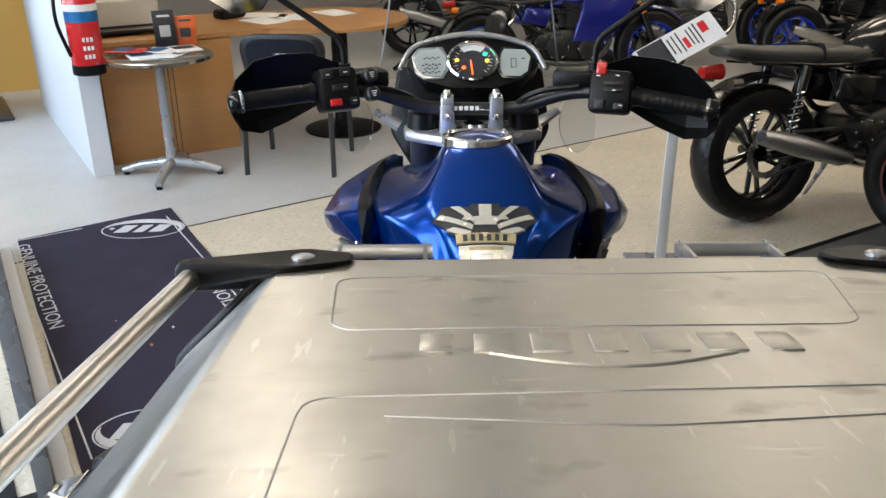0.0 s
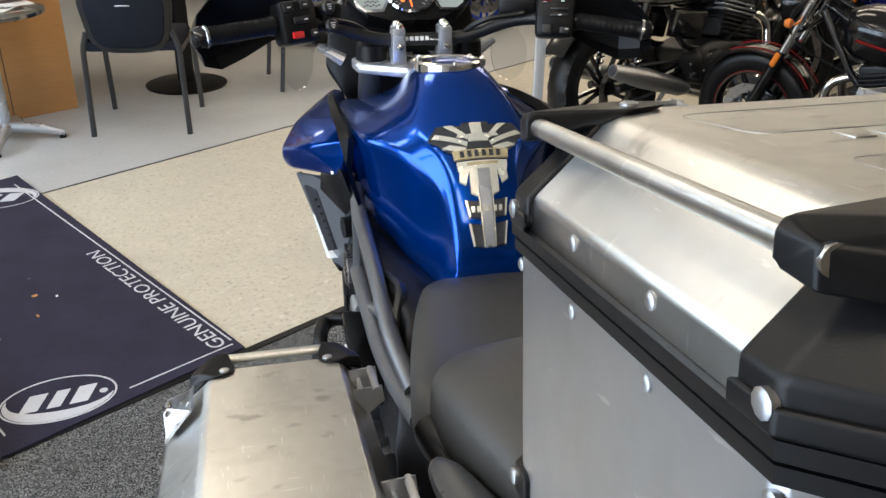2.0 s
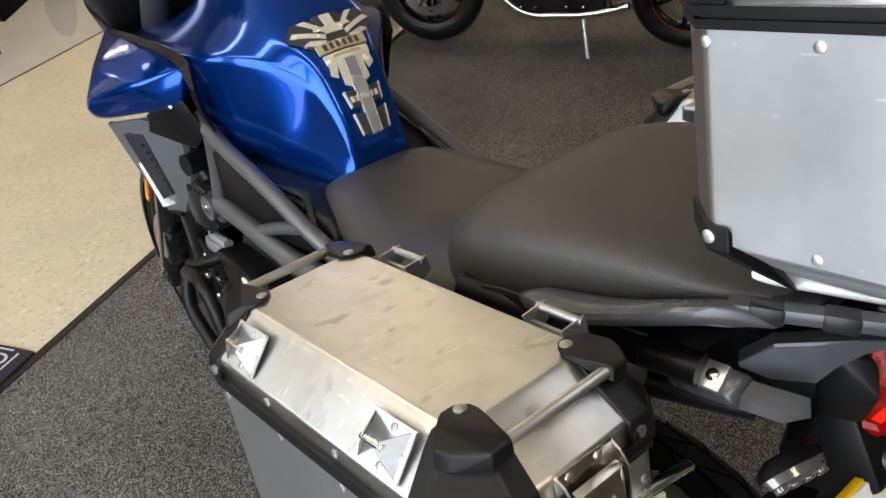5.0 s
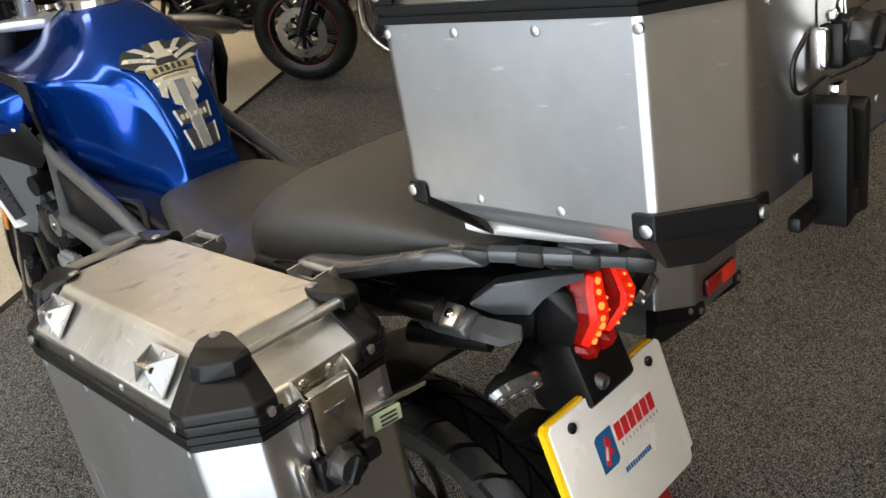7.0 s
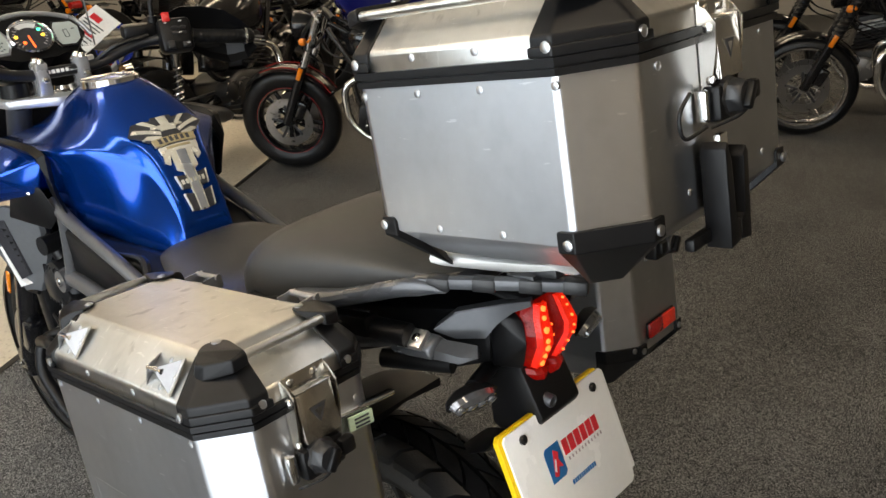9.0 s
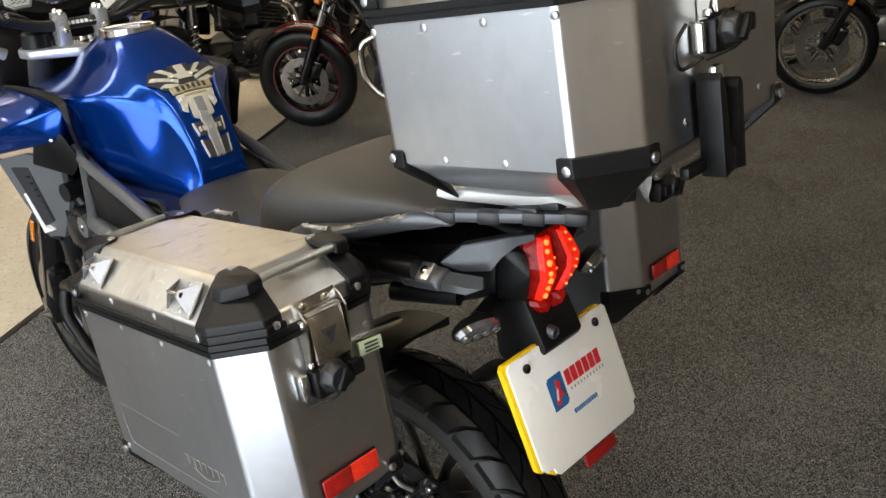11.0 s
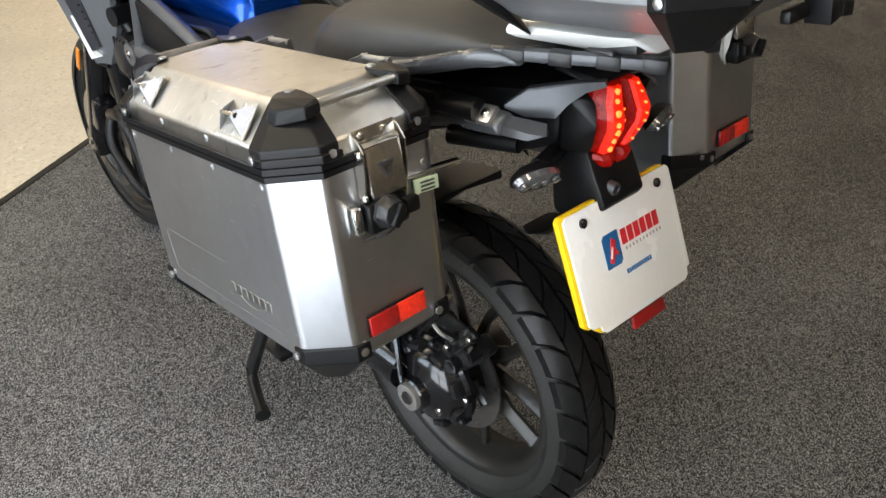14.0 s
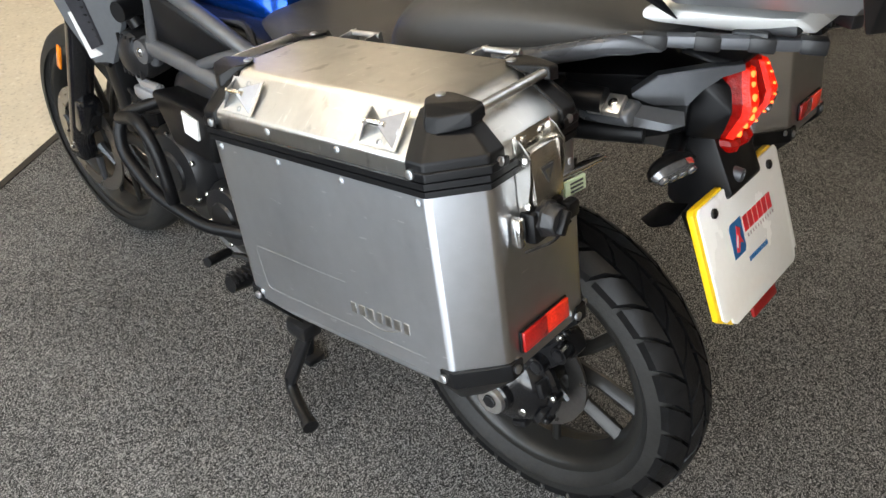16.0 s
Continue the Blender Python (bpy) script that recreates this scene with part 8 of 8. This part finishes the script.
for x, y, r, h, mt in ((0.06, 0.17, 8, 0.21, INK), (0.17, 0.20, -4, 0.17, mat("orange_print", (0.65, 0.12, 0.02), 0.4, vary=0.2, scale=20))):
    hd = thing("leaflet_holder", TABLE @ pose(x, y, 0, -12, 0, r), "clear leaflet holder with upright brochures", "leaflet holder", "leaflet holders")
    bm = B()
    box(bm, (0, 0, h / 2), (0.12, 0.012, h), 0.001)
    lf = part("leaflet_stack", bm, mt, hd)
    bm = B()
    box(bm, (0, -0.0065, h * 0.45), (0.06, 0.001, h * 0.3))
    box(bm, (0, -0.0065, h * 0.85), (0.07, 0.001, 0.012))
    part("leaflet_print", bm, PAPER if h > 0.2 else INK, lf)
    bm = B()
    box(bm, (0, -0.012, h * 0.3), (0.13, 0.002, h * 0.6))
    part("front_pocket", bm, CLEAR, hd)


def chair(m, label):
    T = thing("office_chair", m, label, "chair", "visitor chairs")
    def back(size, y0, y1):
        """A rounded, slightly wrapped slab that narrows towards the seat, between the depths y0 and y1."""
        bm = B()
        layers = []
        for y, k in ((y0, 0.95), (y0 - 0.006, 1.0), (y1 + 0.006, 1.0), (y1, 0.95)):
            ring = []
            for q in range(40):
                a = 2 * math.pi * q / 40
                x, h = (math.copysign(abs(v) ** 0.5, v) * size * k for v in (math.cos(a), math.sin(a)))
                x *= 0.236 * (0.90 + 0.10 * h)
                ring.append((x, y + 0.6 * x * x - 0.025 * h, 0.585 + 0.168 * h))
            layers.append(ring)
        ring_faces(bm, layers)
        return bm

    bk = part("backrest", back(1.0, -0.215, -0.260), PLASTIC_SOFT, T, "dark plastic back shell with a rounded outline", sharp=50)
    part("back_panel", back(0.86, -0.250, -0.268), FABRIC, bk, "charcoal back panel", sharp=50)
    bm = B()
    box(bm, (0.0, -0.2745, 0.655), (0.07, 0.006, 0.007), 0.001)
    part("back_tab", bm, SILVER, bk)
    bm = B()
    box(bm, (0, 0.0, 0.45), (0.46, 0.44, 0.06), 0.025)
    part("seat", bm, FABRIC, T, "charcoal padded seat")
    for sx in (-1, 1):
        bm = B()
        tube(bm, [(sx * 0.24, -0.25, -0.003), (sx * 0.232, -0.215, 0.44), (sx * 0.205, -0.215, 0.52)], 0.011, 10, 0.03, squash=1.4)
        part("leg", bm, GRAPHITE, T, "grey steel leg")
        bm = B()
        tube(bm, [(sx * 0.24, 0.24, -0.003), (sx * 0.235, 0.20, 0.43)], 0.011, 10, squash=1.4)
        part("leg", bm, GRAPHITE, T, "grey steel leg")
        bm = B()
        tube(bm, [(sx * 0.235, -0.21, 0.42), (sx * 0.235, 0.20, 0.42)], 0.010, 8)
        part("side_rail", bm, GRAPHITE, T)
    return T


chair(Matrix.Translation((-1.067, 4.72, 0)) @ pose(0, 0, 0, 0, 0, -4) @ Matrix.Scale(1.08, 4), "charcoal fabric visitor chair with grey steel legs")
chair(Matrix.Translation((-0.10, 5.50, 0)) @ pose(0, 0, 0, 0, 0, 100), "charcoal fabric visitor chair turned to the desk")

stand = thing("display_panel", ROOM @ pose(-0.62, 4.95, 0), "tall grey display panel on a flat base", "display stand")
bm = B()
box(bm, (0, 0, 0.9), (0.06, 0.7, 1.75), 0.01)
part("panel", bm, GRAPHITE, stand)
bm = B()
box(bm, (0, 0, 0.012), (0.5, 0.8, 0.024), 0.008)
part("base", bm, GRAPHITE, stand)

# ---- glazed door leaf beside the mat ----
DOOR = ROOM @ pose(-0.775, -0.06, 0, 0, 0, -1.2)
dr = thing("door_leaf", DOOR, "open grey aluminium framed glass door beside the mat", "door", kind="structure")
for c, s in (((-0.03, 0.05, 1.05), (0.045, 0.07, 2.1)), ((-0.03, 1.0, 1.05), (0.045, 0.07, 2.1)), ((-0.03, 1.95, 1.05), (0.045, 0.07, 2.1)), ((-0.03, 1.0, 0.09), (0.045, 1.9, 0.16)), ((-0.03, 1.0, 2.06), (0.045, 1.9, 0.08))):
    bm = B()
    box(bm, c, s, 0.004)
    part("door_frame", bm, SILVER, dr)
for y in (0.525, 1.475):
    bm = B()
    box(bm, (-0.03, y, 1.09), (0.008, 0.88, 1.86))
    pane = part("pane", bm, CLEAR, dr)
    pane.visible_shadow = False
bm = B()
box(bm, (0.024, 1.0, 0.010), (0.05, 2.0, 0.026), 0.004)
part("threshold", bm, WALLWHITE, dr, "white painted threshold strip")

# ---- printing on the mat: near logo, far logo, border and words ----


def mprint(name, bm):
    bmesh.ops.transform(bm, verts=bm.verts, matrix=Matrix.Translation((0.069, 0.01, 0.0085)) @ pose(0, 0, 0, 0, 0, 0.3))
    return part(name, bm, MAT_WHITE, mat_thing)


def flat_ring(bm, cx, cy, rx, ry, w, a0=0, a1=360, w2=None):
    n = 40
    rows = []
    for q in range(n + 1):
        a = radians(a0 + (a1 - a0) * q / n)
        ww = w if w2 is None else w + (w2 - w) * math.sin(math.pi * q / n)
        rows.append([(cx + rx * math.cos(a), cy + ry * math.sin(a), 0.0006), (cx + (rx - ww) * math.cos(a), cy + (ry - ww) * math.sin(a), 0.0006), (cx + (rx - ww) * math.cos(a), cy + (ry - ww) * math.sin(a), 0), (cx + rx * math.cos(a), cy + ry * math.sin(a), 0)])
    ring_faces(bm, rows, cap=(a1 - a0) < 360)


for cx, cy, rx, ry, turn in ((-0.556, 0.139, 0.165, 0.115, -21), (-0.154, 1.859, 0.20, 0.128, 152)):
    bm = B()
    flat_ring(bm, 0, 0, rx, ry, 0.006)
    flat_ring(bm, 0, 0, rx - 0.010, ry - 0.008, 0.002, 160, 350, 0.044)
    for dx, w in ((-0.42, 0.36), (0.0, 0.28), (0.42, 0.36)):  # plain strokes in place of the letters
        dx, w = dx * rx, w * rx
        prism(bm, [(dx - w / 2 - 0.012, -ry * 0.36), (dx + w / 2 - 0.020, -ry * 0.36), (dx + w / 2 + 0.012, ry * 0.36), (dx - w / 2 + 0.020, ry * 0.36)], "xy", 0.0, 0.0008)
    lathe(bm, [(0.0005, 0.0006), (0.012, 0.0006), (0.012, 0.0), (0.0005, 0.0)], (rx * 0.76, -ry * 0.05, 0), "z", 16)
    bmesh.ops.transform(bm, verts=bm.verts, matrix=pose(cx, cy, 0, 0, 0, turn))
    mprint("printed_logo", bm)
for x in (-0.012, -0.735):
    bm = B()
    box(bm, (x, 1.02, 0.0003), (0.006, 1.90, 0.0006))
    mprint("printed_border", bm)
for y, x, w in ((0.045, -0.20, 0.36), (2.02, -0.56, 0.30)):
    bm = B()
    box(bm, (x, y, 0.0003), (w, 0.006, 0.0006))
    mprint("printed_border", bm)
for x, y, r in ((-0.055, 0.54, 90), (-0.690, 1.47, -90)):
    words = text_bm("GENUINE PROTECTION", 0.080, pose(0, 0, 0), 0.0003)
    xs = [v.co.x for v in words.verts]
    bmesh.ops.transform(words, verts=words.verts, matrix=pose(x, y, 0.0003, 0, 0, r) @ Matrix.Diagonal((0.96 / (max(xs) - min(xs)), 1, 1, 1)))
    mprint("printed_lettering", words)
bm = B()
ring_faces(bm, [[(A0, seam(A0) - 0.005, z), (A1, seam(A1) - 0.005, z), (A1, seam(A1) + 0.008, z), (A0, seam(A0) + 0.008, z)] for z in (-0.004, -0.001)])
solid("floor_seam", bm, INK, ROOM, "dark seam between the two vinyl floors", "trim", kind="structure")

# scraps trodden onto the mat
LEAF = mat("dry_leaf", (0.42, 0.20, 0.06), 0.7, vary=0.3, scale=60)
for q, (a, b, size, mt) in enumerate(((-0.300, 0.823, 0.011, 1), (-0.243, 0.766, 0.006, 0), (-0.348, 0.671, 0.008, 1), (-0.419, 0.934, 0.004, 0), (-0.266, 0.969, 0.005, 0), (-0.50, 0.60, 0.004, 0))):
    bm = B()
    n_ = 7
    ring_faces(bm, [[(size * (1 + 0.35 * math.sin(3 * k + q)) * math.cos(2 * math.pi * k / n_), size * 0.6 * (1 + 0.3 * math.cos(2 * k + q)) * math.sin(2 * math.pi * k / n_), z + 0.002 * math.sin(k)) for k in range(n_)] for z in (0.0, 0.0015)])
    solid("leaf_scrap" if mt else "paper_scrap", bm, LEAF if mt else PAPER, ROOM @ pose(a, b, 0.0095, 0, 0, 40 * q), "small brown leaf scrap lying on the mat" if mt else "tiny white paper scrap lying on the mat", "litter", "scraps on the mat")
